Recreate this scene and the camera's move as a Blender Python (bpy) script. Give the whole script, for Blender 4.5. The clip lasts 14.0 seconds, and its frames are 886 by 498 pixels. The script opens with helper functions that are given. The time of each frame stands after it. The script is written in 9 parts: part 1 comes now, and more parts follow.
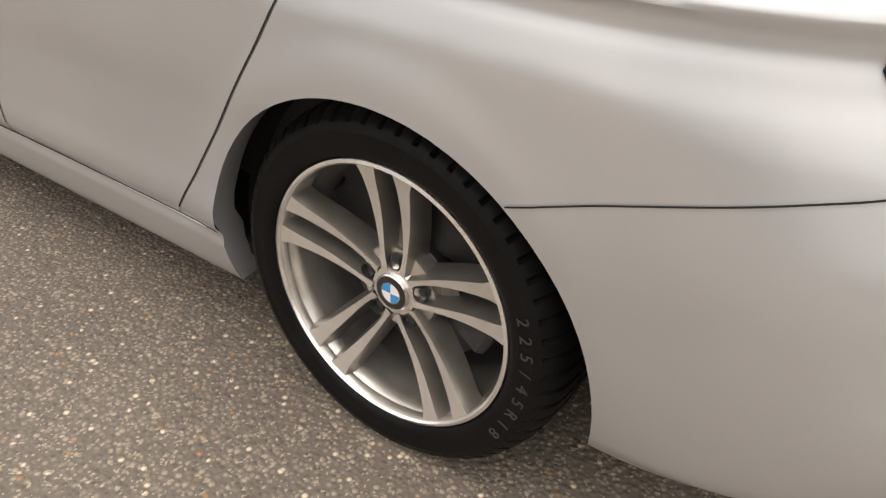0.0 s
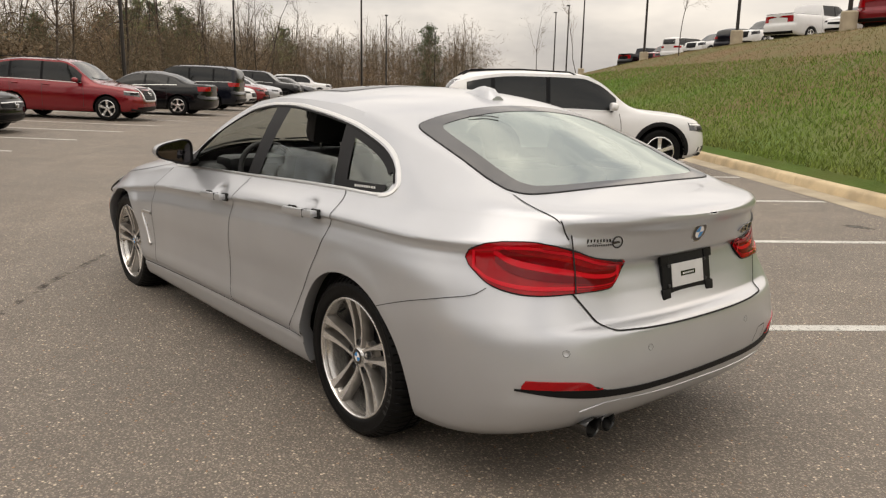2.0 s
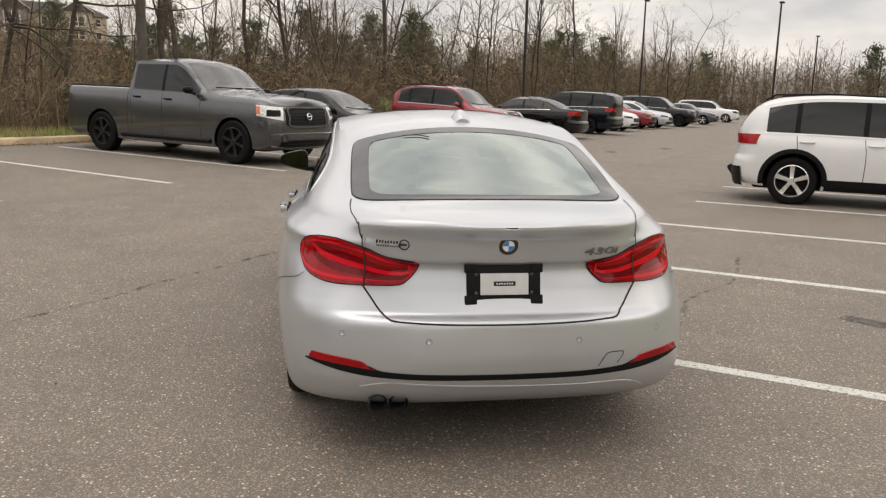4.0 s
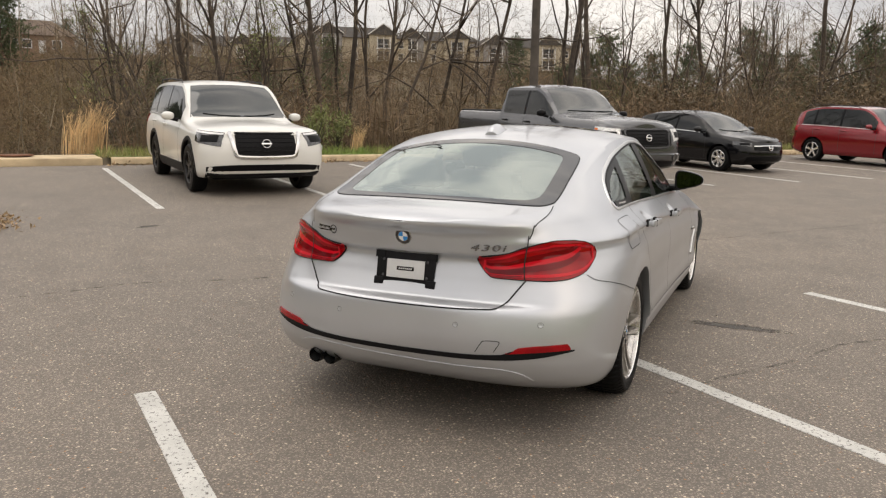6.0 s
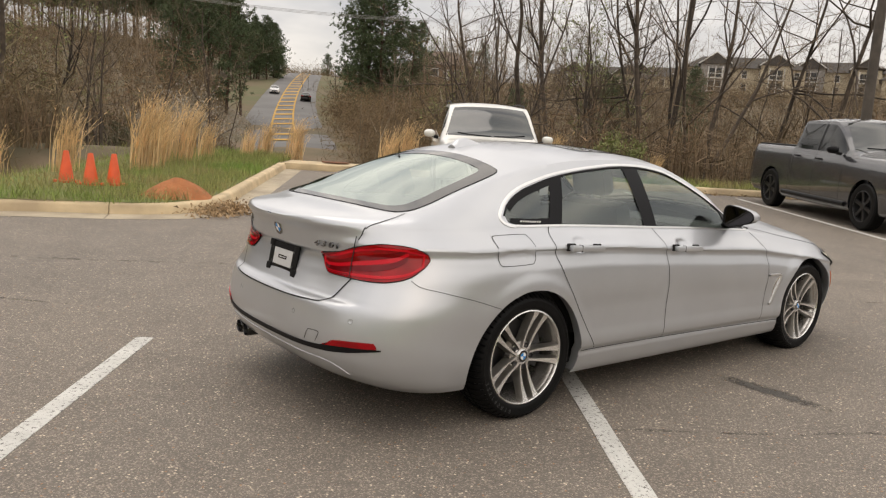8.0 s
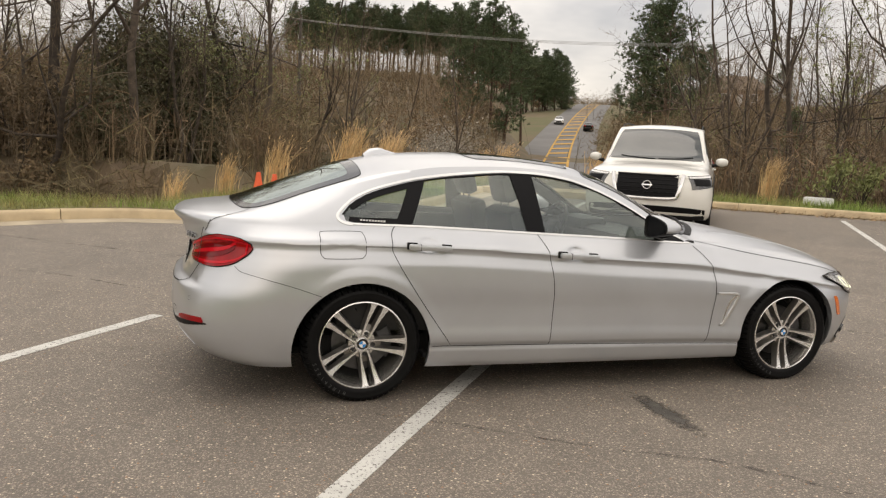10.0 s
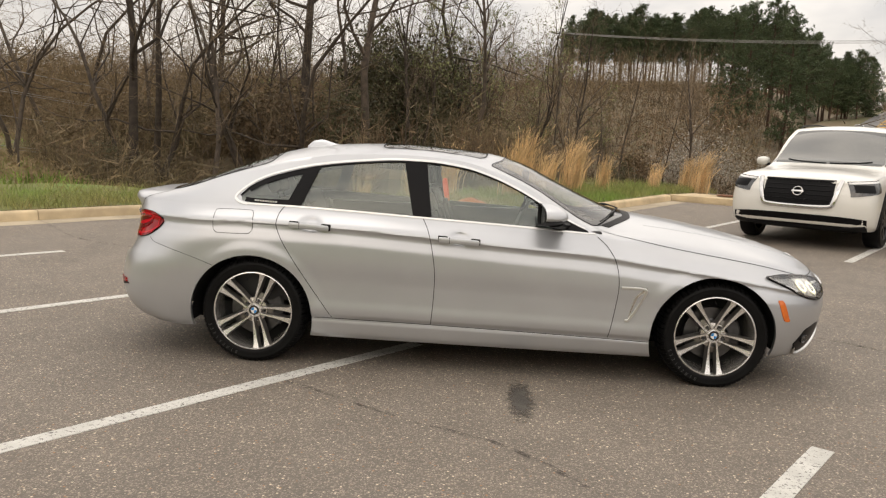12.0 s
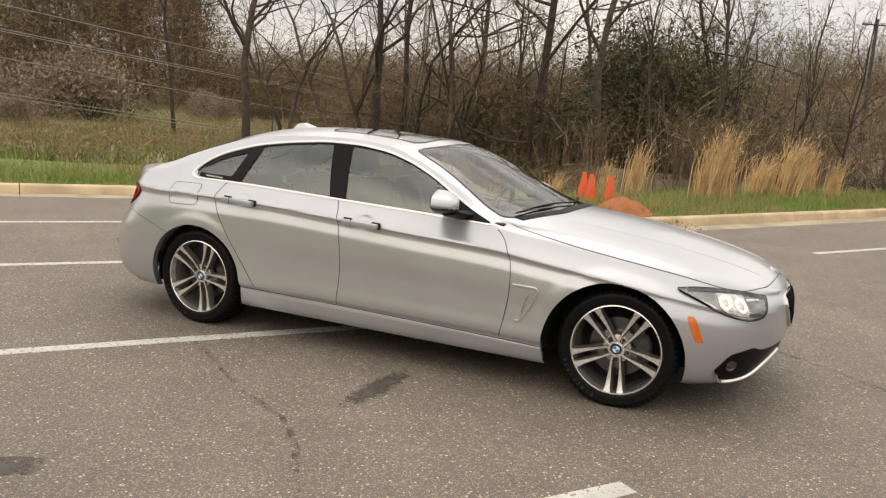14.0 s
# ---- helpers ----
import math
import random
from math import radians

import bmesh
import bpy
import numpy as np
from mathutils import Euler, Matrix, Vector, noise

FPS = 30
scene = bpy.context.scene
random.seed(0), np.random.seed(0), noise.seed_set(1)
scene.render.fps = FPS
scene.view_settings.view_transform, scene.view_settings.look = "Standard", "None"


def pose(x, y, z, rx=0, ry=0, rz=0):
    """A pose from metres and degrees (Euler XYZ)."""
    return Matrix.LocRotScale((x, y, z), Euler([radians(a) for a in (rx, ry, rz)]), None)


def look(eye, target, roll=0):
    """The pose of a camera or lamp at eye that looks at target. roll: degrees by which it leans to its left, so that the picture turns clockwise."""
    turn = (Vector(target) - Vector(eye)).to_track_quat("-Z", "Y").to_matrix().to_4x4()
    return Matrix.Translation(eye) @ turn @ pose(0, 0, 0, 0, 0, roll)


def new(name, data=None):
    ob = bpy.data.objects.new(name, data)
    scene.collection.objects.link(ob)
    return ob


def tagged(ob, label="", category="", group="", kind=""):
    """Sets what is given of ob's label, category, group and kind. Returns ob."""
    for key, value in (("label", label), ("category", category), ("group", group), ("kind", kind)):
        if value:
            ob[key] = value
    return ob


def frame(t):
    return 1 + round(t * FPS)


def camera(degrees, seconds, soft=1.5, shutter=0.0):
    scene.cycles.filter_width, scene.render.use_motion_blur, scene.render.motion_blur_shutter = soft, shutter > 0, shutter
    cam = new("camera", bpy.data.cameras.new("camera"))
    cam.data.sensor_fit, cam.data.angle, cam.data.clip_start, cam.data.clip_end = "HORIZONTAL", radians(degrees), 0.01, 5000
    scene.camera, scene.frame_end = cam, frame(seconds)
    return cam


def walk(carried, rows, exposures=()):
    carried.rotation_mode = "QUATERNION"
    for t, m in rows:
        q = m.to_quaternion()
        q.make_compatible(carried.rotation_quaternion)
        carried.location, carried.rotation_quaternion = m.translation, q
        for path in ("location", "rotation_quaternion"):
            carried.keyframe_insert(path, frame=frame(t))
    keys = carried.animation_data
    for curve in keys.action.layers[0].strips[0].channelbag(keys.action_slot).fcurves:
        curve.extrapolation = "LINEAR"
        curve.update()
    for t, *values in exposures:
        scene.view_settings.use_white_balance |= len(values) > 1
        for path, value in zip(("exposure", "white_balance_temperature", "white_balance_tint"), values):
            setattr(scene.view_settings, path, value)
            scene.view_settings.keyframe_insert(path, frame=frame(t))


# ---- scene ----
cam = camera(59.2, 14.0, soft=1.25)
PATH = [
    (0, (-2.072, 1.661, 1.073), (-1.113, 0.265, 0.01), 2.8),
    (0.5, (-2.488, 1.889, 1.16), (-1.339, 0.5, 0.292), 0.7),
    (1, (-2.982, 2.163, 1.246), (-1.684, 0.786, 0.598), 1.0),
    (1.5, (-3.423, 2.402, 1.347), (-2.019, 1.072, 0.838), 0.7),
    (2, (-3.914, 2.429, 1.389), (-2.39, 1.201, 0.974), 1.0),
    (2.2, (-4.089, 2.355, 1.408), (-2.523, 1.175, 1.012), 1.4),
    (4.3, (-5.342, 0.328, 1.431), (-3.379, 0.218, 1.063), 1.1),
    (4.5, (-5.422, 0.09, 1.441), (-3.455, 0.1, 1.079), 1.1),
    (5, (-5.455, -0.487, 1.409), (-3.51, -0.184, 1.056), 0.9),
    (5.5, (-5.477, -1.043, 1.42), (-3.587, -0.486, 1.077), 0.8),
    (6, (-5.426, -1.557, 1.415), (-3.624, -0.758, 1.081), 0.9),
    (6.5, (-5.201, -2.07, 1.417), (-3.511, -1.051, 1.093), 1.4),
    (7, (-4.915, -2.6, 1.421), (-3.362, -1.38, 1.105), 2.1),
    (7.5, (-4.529, -3.061, 1.404), (-3.126, -1.669, 1.093), 3.0),
    (7.7, (-4.378, -3.247, 1.41), (-3.037, -1.795, 1.105), 3.3),
    (9.8, (-2.471, -4.812, 1.41), (-1.812, -2.943, 1.139), 3.2),
    (10, (-2.272, -4.92, 1.422), (-1.671, -3.031, 1.157), 3.0),
    (10.5, (-1.752, -5.213, 1.42), (-1.317, -3.278, 1.167), 2.4),
    (11, (-1.189, -5.342, 1.399), (-0.917, -3.377, 1.149), 2.1),
    (11.5, (-0.597, -5.501, 1.403), (-0.512, -3.52, 1.146), 2.3),
    (12, (-0.035, -5.499, 1.391), (-0.128, -3.52, 1.124), 2.7),
    (12.5, (0.553, -5.455, 1.398), (0.27, -3.495, 1.12), 3.0),
    (13, (1.099, -5.33, 1.397), (0.635, -3.406, 1.108), 3.4),
    (13.5, (1.648, -5.11, 1.397), (0.999, -3.242, 1.098), 3.6),
    (14, (2.156, -4.897, 1.428), (1.359, -3.089, 1.117), 4.0),
]
EXPOSURES = [(0, 1.32, 7000, 13), (0.5, 1.08, 7000, 13), (1.0, 0.84, 7000, 13), (1.5, 0.74, 7000, 13), (2.2, 0.72, 7000, 12), (4.3, 0.76, 6700, 12), (7.7, 0.74, 6750, 12), (9.8, 0.74, 6900, 12), (14.0, 0.82, 6950, 12)]
walk(cam, [(t, look(e, g, r)) for t, e, g, r in PATH], EXPOSURES)

# ---------------------------------------------------------------- light
world = bpy.data.worlds.new("overcast_sky")
scene.world = world
world.use_nodes = True
wn, wl = world.node_tree.nodes, world.node_tree.links
sky = wn.new("ShaderNodeTexSky")
sky.sky_type, sky.sun_disc = "NISHITA", False
sky.sun_elevation, sky.sun_rotation = radians(32), radians(200)
sky.air_density, sky.dust_density, sky.ozone_density = 1.0, 4.0, 1.0
tc = wn.new("ShaderNodeTexCoord")
mp = wn.new("ShaderNodeMapping")
mp.inputs["Scale"].default_value = (1, 1, 2.6)
cl = wn.new("ShaderNodeTexNoise")
cl.inputs["Scale"].default_value, cl.inputs["Detail"].default_value, cl.inputs["Roughness"].default_value = 2.6, 5, 0.55
ramp = wn.new("ShaderNodeValToRGB")
ramp.color_ramp.elements[0].position, ramp.color_ramp.elements[0].color = 0.36, (0.52, 0.53, 0.56, 1)
ramp.color_ramp.elements[1].position, ramp.color_ramp.elements[1].color = 0.64, (1.02, 0.99, 0.95, 1)
grey = wn.new("ShaderNodeMix")
grey.data_type = "RGBA"
grey.inputs[0].default_value = 0.9
bri = wn.new("ShaderNodeMix")
bri.data_type, bri.blend_type = "RGBA", "MULTIPLY"
bri.inputs[0].default_value = 1.0
bri.inputs[7].default_value = (6.6, 6.5, 6.3, 1)
# an overcast sky is about twice as bright high up as at the horizon
sep, up, lift = wn.new("ShaderNodeSeparateXYZ"), wn.new("ShaderNodeMapRange"), wn.new("ShaderNodeMix")
up.inputs[2].default_value, up.inputs[3].default_value, up.inputs[4].default_value = 0.45, 0.78, 1.70
lift.data_type, lift.blend_type = "RGBA", "MULTIPLY"
lift.inputs[0].default_value = 1.0
wl.new(tc.outputs["Generated"], sep.inputs[0])
wl.new(sep.outputs[2], up.inputs[0])
wl.new(up.outputs[0], lift.inputs[7])
wl.new(tc.outputs["Generated"], mp.inputs[0])
wl.new(mp.outputs[0], cl.inputs[0])
wl.new(cl.outputs[0], ramp.inputs[0])
wl.new(ramp.outputs[0], bri.inputs[6])
wl.new(sky.outputs[0], grey.inputs[6])
wl.new(bri.outputs[2], lift.inputs[6])
wl.new(lift.outputs[2], grey.inputs[7])
wl.new(grey.outputs[2], wn["Background"].inputs[0])
wn["Background"].inputs[1].default_value = 0.10

sun = new("sun", bpy.data.lights.new("sun", "SUN"))
sun.data.energy, sun.data.angle, sun.data.color = 0.4, radians(45), (1.0, 0.95, 0.88)
sun.matrix_world = look((0, 0, 0), (0.12, -0.30, -0.90))

# ---------------------------------------------------------------- helpers
from mathutils.bvhtree import BVHTree

TAU = 2 * math.pi


def part(name, bm, material, parent=None, label="", smooth=True):
    """Links a bmesh as one mesh object."""
    me = bpy.data.meshes.new(name)
    bm.normal_update()
    bm.to_mesh(me)
    bm.free()
    return part_mesh(name, me, material, parent, label, smooth)


def part_mesh(name, me, material, parent=None, label="", smooth=True):
    if smooth and len(me.polygons):
        me.polygons.foreach_set("use_smooth", [True] * len(me.polygons))
        me.set_sharp_from_angle(angle=radians(38))
    if material is not None and not me.materials:
        me.materials.append(material)
    ob = new(name, me)
    if parent is not None:
        ob.parent = parent
    if label:
        ob["label"] = label
    return ob


def pydata(name, verts, faces, material, parent=None, label="", smooth=True):
    me = bpy.data.meshes.new(name)
    me.from_pydata([tuple(v) for v in verts], [], faces)
    me.update()
    return part_mesh(name, me, material, parent, label, smooth)


def empty(name, m=None):
    ob = new(name)
    ob.empty_display_size = 0.2
    if m is not None:
        ob.matrix_basis = m
    return ob


def add_box(bm, cx, cy, cz, sx, sy, sz, m=None, bevel=0.0):
    """A box of full sizes sx, sy, sz about its centre, with rounded edges if bevel is given."""
    made = bmesh.ops.create_cube(bm, size=1.0)["verts"]
    for v in made:
        v.co = Vector((v.co.x * sx + cx, v.co.y * sy + cy, v.co.z * sz + cz))
    if bevel:
        edges = list({e for v in made for e in v.link_edges})
        out = bmesh.ops.bevel(bm, geom=edges, offset=bevel, segments=2, profile=0.6, affect="EDGES")
        made = list({v for f in out["faces"] for v in f.verts} | {v for v in made if v.is_valid})
    if m is not None:
        for v in made:
            v.co = m @ v.co
    return made


def add_tube(bm, pts, radii, sides=8, caps=True):
    """A tube along points, with a radius for each."""
    pts = [Vector(p) for p in pts]
    if isinstance(radii, (int, float)):
        radii = [radii] * len(pts)
    rings, ref = [], None
    for i, p in enumerate(pts):
        d = (pts[min(i + 1, len(pts) - 1)] - pts[max(i - 1, 0)]).normalized()
        if ref is None:
            ref = d.orthogonal().normalized()
        ref = (ref - d * ref.dot(d)).normalized()
        o = d.cross(ref)
        rings.append([bm.verts.new(p + (ref * math.cos(TAU * k / sides) + o * math.sin(TAU * k / sides)) * radii[i]) for k in range(sides)])
    for a, b in zip(rings, rings[1:]):
        for k in range(sides):
            bm.faces.new((a[k], a[(k + 1) % sides], b[(k + 1) % sides], b[k]))
    if caps:
        bm.faces.new(rings[0][::-1])
        bm.faces.new(rings[-1])
    return rings


def add_lathe(bm, profile, sides=48, axis="y", closed=False):
    """Turns a profile of (radius, along) round an axis."""
    rings = []
    for r, a in profile:
        ring = []
        for k in range(sides):
            c, s = r * math.cos(TAU * k / sides), r * math.sin(TAU * k / sides)
            ring.append(bm.verts.new((c, a, s) if axis == "y" else (c, s, a) if axis == "z" else (a, c, s)))
        rings.append(ring)
    pairs = list(zip(rings, rings[1:])) + ([(rings[-1], rings[0])] if closed else [])
    for a, b in pairs:
        for k in range(sides):
            bm.faces.new((a[k], a[(k + 1) % sides], b[(k + 1) % sides], b[k]))
    return rings


def add_grid(bm, pts, flip=False):
    """Quads over rows of points."""
    vs = [[bm.verts.new(p) for p in row] for row in pts]
    for a, b in zip(vs, vs[1:]):
        for i in range(len(a) - 1):
            f = (a[i], a[i + 1], b[i + 1], b[i])
            bm.faces.new(f[::-1] if flip else f)
    return vs


def curve(table):
    """A smooth function through (v, value) pairs that does not overshoot."""
    xs, ys = np.array([t[0] for t in table], float), np.array([t[1] for t in table], float)
    h, d = np.diff(xs), np.diff(ys) / np.diff(xs)
    m = np.zeros(len(xs))
    m[0], m[-1] = d[0], d[-1]
    for i in range(1, len(xs) - 1):
        if d[i - 1] * d[i] > 0:
            w1, w2 = 2 * h[i] + h[i - 1], h[i] + 2 * h[i - 1]
            m[i] = (w1 + w2) / (w1 / d[i - 1] + w2 / d[i])

    def f(v):
        v = min(max(v, xs[0]), xs[-1])
        i = min(max(int(np.searchsorted(xs, v)) - 1, 0), len(xs) - 2)
        t = (v - xs[i]) / h[i]
        return float((1 + 2 * t) * (1 - t) ** 2 * ys[i] + t * (1 - t) ** 2 * h[i] * m[i] + t * t * (3 - 2 * t) * ys[i + 1] + t * t * (t - 1) * h[i] * m[i + 1])
    return f


def smooth_line(pts, n=8, closed=False):
    """Catmull-Rom points through 2D or 3D control points."""
    p = [np.array(q, float) for q in pts]
    out, k = [], len(p)
    for i in range(k if closed else k - 1):
        a = p[(i - 1) % k] if closed or i else 2 * p[0] - p[1]
        b, c = p[i], p[(i + 1) % k]
        d = p[(i + 2) % k] if closed or i + 2 < k else 2 * p[-1] - p[-2]
        for j in range(n):
            t = j / n
            out.append(0.5 * (2 * b + (c - a) * t + (2 * a - 5 * b + 4 * c - d) * t * t + (3 * b - a - 3 * c + d) * t ** 3))
    if not closed:
        out.append(p[-1])
    return out


def text_mesh(body, size, depth, shear=0.0, spacing=1.0):
    """Letters of the built-in font as a mesh in the xy plane, centred."""
    cu = bpy.data.curves.new("text", "FONT")
    cu.body, cu.size, cu.extrude, cu.shear, cu.space_character = body, size, depth, shear, spacing
    cu.align_x, cu.align_y, cu.resolution_u = "CENTER", "CENTER", 3
    ob = bpy.data.objects.new("text", cu)
    scene.collection.objects.link(ob)
    bpy.context.view_layer.update()
    me = bpy.data.meshes.new_from_object(ob.evaluated_get(bpy.context.evaluated_depsgraph_get()))
    bpy.data.objects.remove(ob)
    bpy.data.curves.remove(cu)
    return me


# ---------------------------------------------------------------- materials
def material(name, base, rough=0.6, metal=0.0, vary=0.0, scale=8.0, tint=None, bump=0.0, bump_scale=40.0, coat=0.0, spec=0.5,
             alpha=1.0, trans=0.0, emit=None, strength=0.0, ior=1.5, obj_vary=0.0, island=0.0, detail=4.0):
    """A surface with two scales of variation; tint: the other colour that the large patches drift to."""
    m = bpy.data.materials.new(name)
    m.use_nodes = True
    n, l = m.node_tree.nodes, m.node_tree.links
    b = n["Principled BSDF"]
    b.inputs["Base Color"].default_value = (*base, 1)
    b.inputs["Roughness"].default_value, b.inputs["Metallic"].default_value = rough, metal
    b.inputs["Coat Weight"].default_value, b.inputs["Coat Roughness"].default_value = coat, 0.04
    b.inputs["Specular IOR Level"].default_value, b.inputs["IOR"].default_value = spec, ior
    b.inputs["Alpha"].default_value, b.inputs["Transmission Weight"].default_value = alpha, trans
    if emit:
        b.inputs["Emission Color"].default_value, b.inputs["Emission Strength"].default_value = (*emit, 1), strength
    co = n.new("ShaderNodeTexCoord")
    last = None
    if vary or tint:
        big = n.new("ShaderNodeTexNoise")
        big.inputs["Scale"].default_value, big.inputs["Detail"].default_value = scale, detail
        l.new(co.outputs["Object"], big.inputs["Vector"])
        mix = n.new("ShaderNodeMix")
        mix.data_type = "RGBA"
        other = tint or tuple(c * (1 - vary) for c in base)
        mix.inputs[6].default_value, mix.inputs[7].default_value = (*base, 1), (*other, 1)
        ramp = n.new("ShaderNodeMapRange")
        ramp.inputs[1].default_value, ramp.inputs[2].default_value = 0.35, 0.65
        l.new(big.outputs[0], ramp.inputs[0])
        l.new(ramp.outputs[0], mix.inputs[0])
        last = mix.outputs[2]
    if obj_vary or island:
        src = n.new("ShaderNodeObjectInfo").outputs["Random"] if obj_vary else n.new("ShaderNodeNewGeometry").outputs["Random Per Island"]
        hsv = n.new("ShaderNodeHueSaturation")
        mr = n.new("ShaderNodeMapRange")
        amount = obj_vary or island
        mr.inputs[3].default_value, mr.inputs[4].default_value = 1 - amount, 1 + amount
        l.new(src, mr.inputs[0])
        l.new(mr.outputs[0], hsv.inputs["Value"])
        if last:
            l.new(last, hsv.inputs["Color"])
        else:
            hsv.inputs["Color"].default_value = (*base, 1)
        last = hsv.outputs[0]
    if last:
        l.new(last, b.inputs["Base Color"])
    if bump:
        fine = n.new("ShaderNodeTexNoise")
        fine.inputs["Scale"].default_value, fine.inputs["Detail"].default_value = bump_scale, 6
        l.new(co.outputs["Object"], fine.inputs["Vector"])
        bp = n.new("ShaderNodeBump")
        bp.inputs["Strength"].default_value, bp.inputs["Distance"].default_value = bump, 0.02
        l.new(fine.outputs[0], bp.inputs["Height"])
        l.new(bp.outputs[0], b.inputs["Normal"])
    return m


def car_paint(name, base, metal=0.0, rough=0.35, flake=0.0, coat=0.8, spec=0.5):
    """Painted sheet metal under clear lacquer, with a fine metallic flake and road dust low down in patches."""
    m = material(name, base, rough, metal, vary=0.06, scale=2.5, coat=coat, spec=spec)
    if flake:
        n, l = m.node_tree.nodes, m.node_tree.links
        b = n["Principled BSDF"]
        vor = n.new("ShaderNodeTexVoronoi")
        vor.inputs["Scale"].default_value = 900
        co = n.new("ShaderNodeTexCoord")
        l.new(co.outputs["Object"], vor.inputs["Vector"])
        mr = n.new("ShaderNodeMapRange")
        mr.inputs[3].default_value, mr.inputs[4].default_value = rough - flake, rough + flake
        l.new(vor.outputs["Color"], mr.inputs[0])
        l.new(mr.outputs[0], b.inputs["Roughness"])
    return m


M_SILVER = car_paint("silver_paint", (0.522, 0.537, 0.563), 0.62, 0.33, 0.03, coat=0.6)
M_WHITE = car_paint("white_paint", (0.72, 0.71, 0.665), 0.0, 0.3)
M_PLAINWHITE = car_paint("plain_white_paint", (0.70, 0.70, 0.70), 0.0, 0.3)
M_GREY = car_paint("gunmetal_paint", (0.085, 0.087, 0.092), 0.6, 0.24, coat=0.8)
M_RED = car_paint("red_paint", (0.21, 0.007, 0.013), 0.35, 0.16, coat=0.8)
M_BLACK = car_paint("black_paint", (0.005, 0.005, 0.006), 0.0, 0.07, coat=0.2, spec=0.3)
M_BLUEBLACK = car_paint("blue_black_paint", (0.006, 0.007, 0.012), 0.0, 0.07, coat=0.2, spec=0.3)
M_CHROME = material("chrome", (0.62, 0.62, 0.62), 0.12, 1.0)
M_DARKCHROME = material("dark_chrome", (0.24, 0.24, 0.25), 0.10, 1.0)
M_SATIN = material("satin_chrome", (0.74, 0.74, 0.73), 0.28, 1.0, vary=0.05, scale=20)
M_RUBBER = material("tyre_rubber", (0.0065, 0.0065, 0.0068), 0.5, vary=0.35, scale=14, bump=0.08, bump_scale=120, spec=0.13)
M_PLASTIC = material("black_plastic", (0.008, 0.008, 0.009), 0.5, vary=0.2, scale=12, bump=0.1, bump_scale=300, spec=0.15)
M_GLOSSBLACK = material("gloss_black_trim", (0.006, 0.006, 0.007), 0.3, spec=0.12)
# Near-black for liners, underbodies and floors; also stands in for shade in hollows.
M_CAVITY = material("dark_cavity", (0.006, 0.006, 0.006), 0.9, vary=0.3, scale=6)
M_LEATHER = material("black_leather", (0.028, 0.028, 0.029), 0.45, spec=0.4, vary=0.3, scale=9, bump=0.2, bump_scale=160)
M_RIM = material("machined_alloy", (0.86, 0.85, 0.835), 0.27, 0.85, vary=0.08, scale=30, bump=0.03, bump_scale=500)
M_RIMGREY = material("grey_alloy_paint", (0.66, 0.635, 0.60), 0.24, 0.85, vary=0.25, scale=16, bump=0.04, bump_scale=300)
M_FLANK = material("dark_grey_spoke_flank", (0.30, 0.285, 0.265), 0.32, 0.8, vary=0.2, scale=20)
M_STEEL = material("brake_steel", (0.15, 0.15, 0.155), 0.34, 1.0, vary=0.3, scale=25, bump=0.05, bump_scale=200)
M_SEAM = material("shut_line_shadow_gap", (0.012, 0.012, 0.012), 0.9)


def glass(name, tint, alpha, rough=0.03, ior=1.6, sheen=(0.95, 0.95, 0.95)):
    """Thin automotive glass: a clear tinted sheet with a real reflection."""
    m = bpy.data.materials.new(name)
    m.use_nodes = True
    n, l = m.node_tree.nodes, m.node_tree.links
    n.remove(n["Principled BSDF"])
    tr, gl, mx, lw = n.new("ShaderNodeBsdfTransparent"), n.new("ShaderNodeBsdfGlossy"), n.new("ShaderNodeMixShader"), n.new("ShaderNodeLayerWeight")
    tr.inputs[0].default_value = (*[c * alpha for c in tint], 1)
    gl.inputs["Color"].default_value, gl.inputs["Roughness"].default_value = (*sheen, 1), rough
    lw.inputs[0].default_value = 0.5
    steep, share = n.new("ShaderNodeMath"), n.new("ShaderNodeMapRange")
    steep.operation, steep.inputs[1].default_value = "POWER", 5.0
    share.inputs[3].default_value, share.inputs[4].default_value = ((ior - 1) / (ior + 1)) ** 2, 1.0
    l.new(lw.outputs["Facing"], steep.inputs[0])
    l.new(steep.outputs[0], share.inputs[0])
    l.new(share.outputs[0], mx.inputs[0])
    l.new(tr.outputs[0], mx.inputs[1])
    l.new(gl.outputs[0], mx.inputs[2])
    l.new(mx.outputs[0], n["Material Output"].inputs[0])
    return m


M_GLASS = glass("tinted_side_glass", (0.78, 0.85, 0.80), 0.90, ior=2.1, sheen=(0.90, 0.96, 0.93))
M_SHIELD = glass("clear_windscreen_glass", (0.80, 0.86, 0.82), 0.85, ior=1.9)
M_BACKGLASS = glass("grey_rear_glass", (0.48, 0.54, 0.50), 0.50, ior=4.0, sheen=(0.86, 0.95, 0.91))
M_DARKGLASS = material("dark_car_glass", (0.012, 0.014, 0.014), 0.04, vary=0.3, scale=1.5, ior=1.42)
M_LENS = glass("clear_lamp_lens", (0.96, 0.96, 0.96), 0.97, ior=1.9)
M_REDLENS = material("red_lamp_lens", (0.34, 0.0015, 0.005), 0.03, vary=0.3, scale=12, spec=0.35)
M_REDDARK = material("dark_red_lamp", (0.15, 0.0012, 0.004), 0.04, spec=0.3)
M_REDGLOW = material("bright_red_light_guide", (0.56, 0.006, 0.016), 0.04, spec=0.3)
M_AMBER = material("amber_lens", (0.75, 0.16, 0.01), 0.2, coat=0.8, vary=0.15, scale=30)
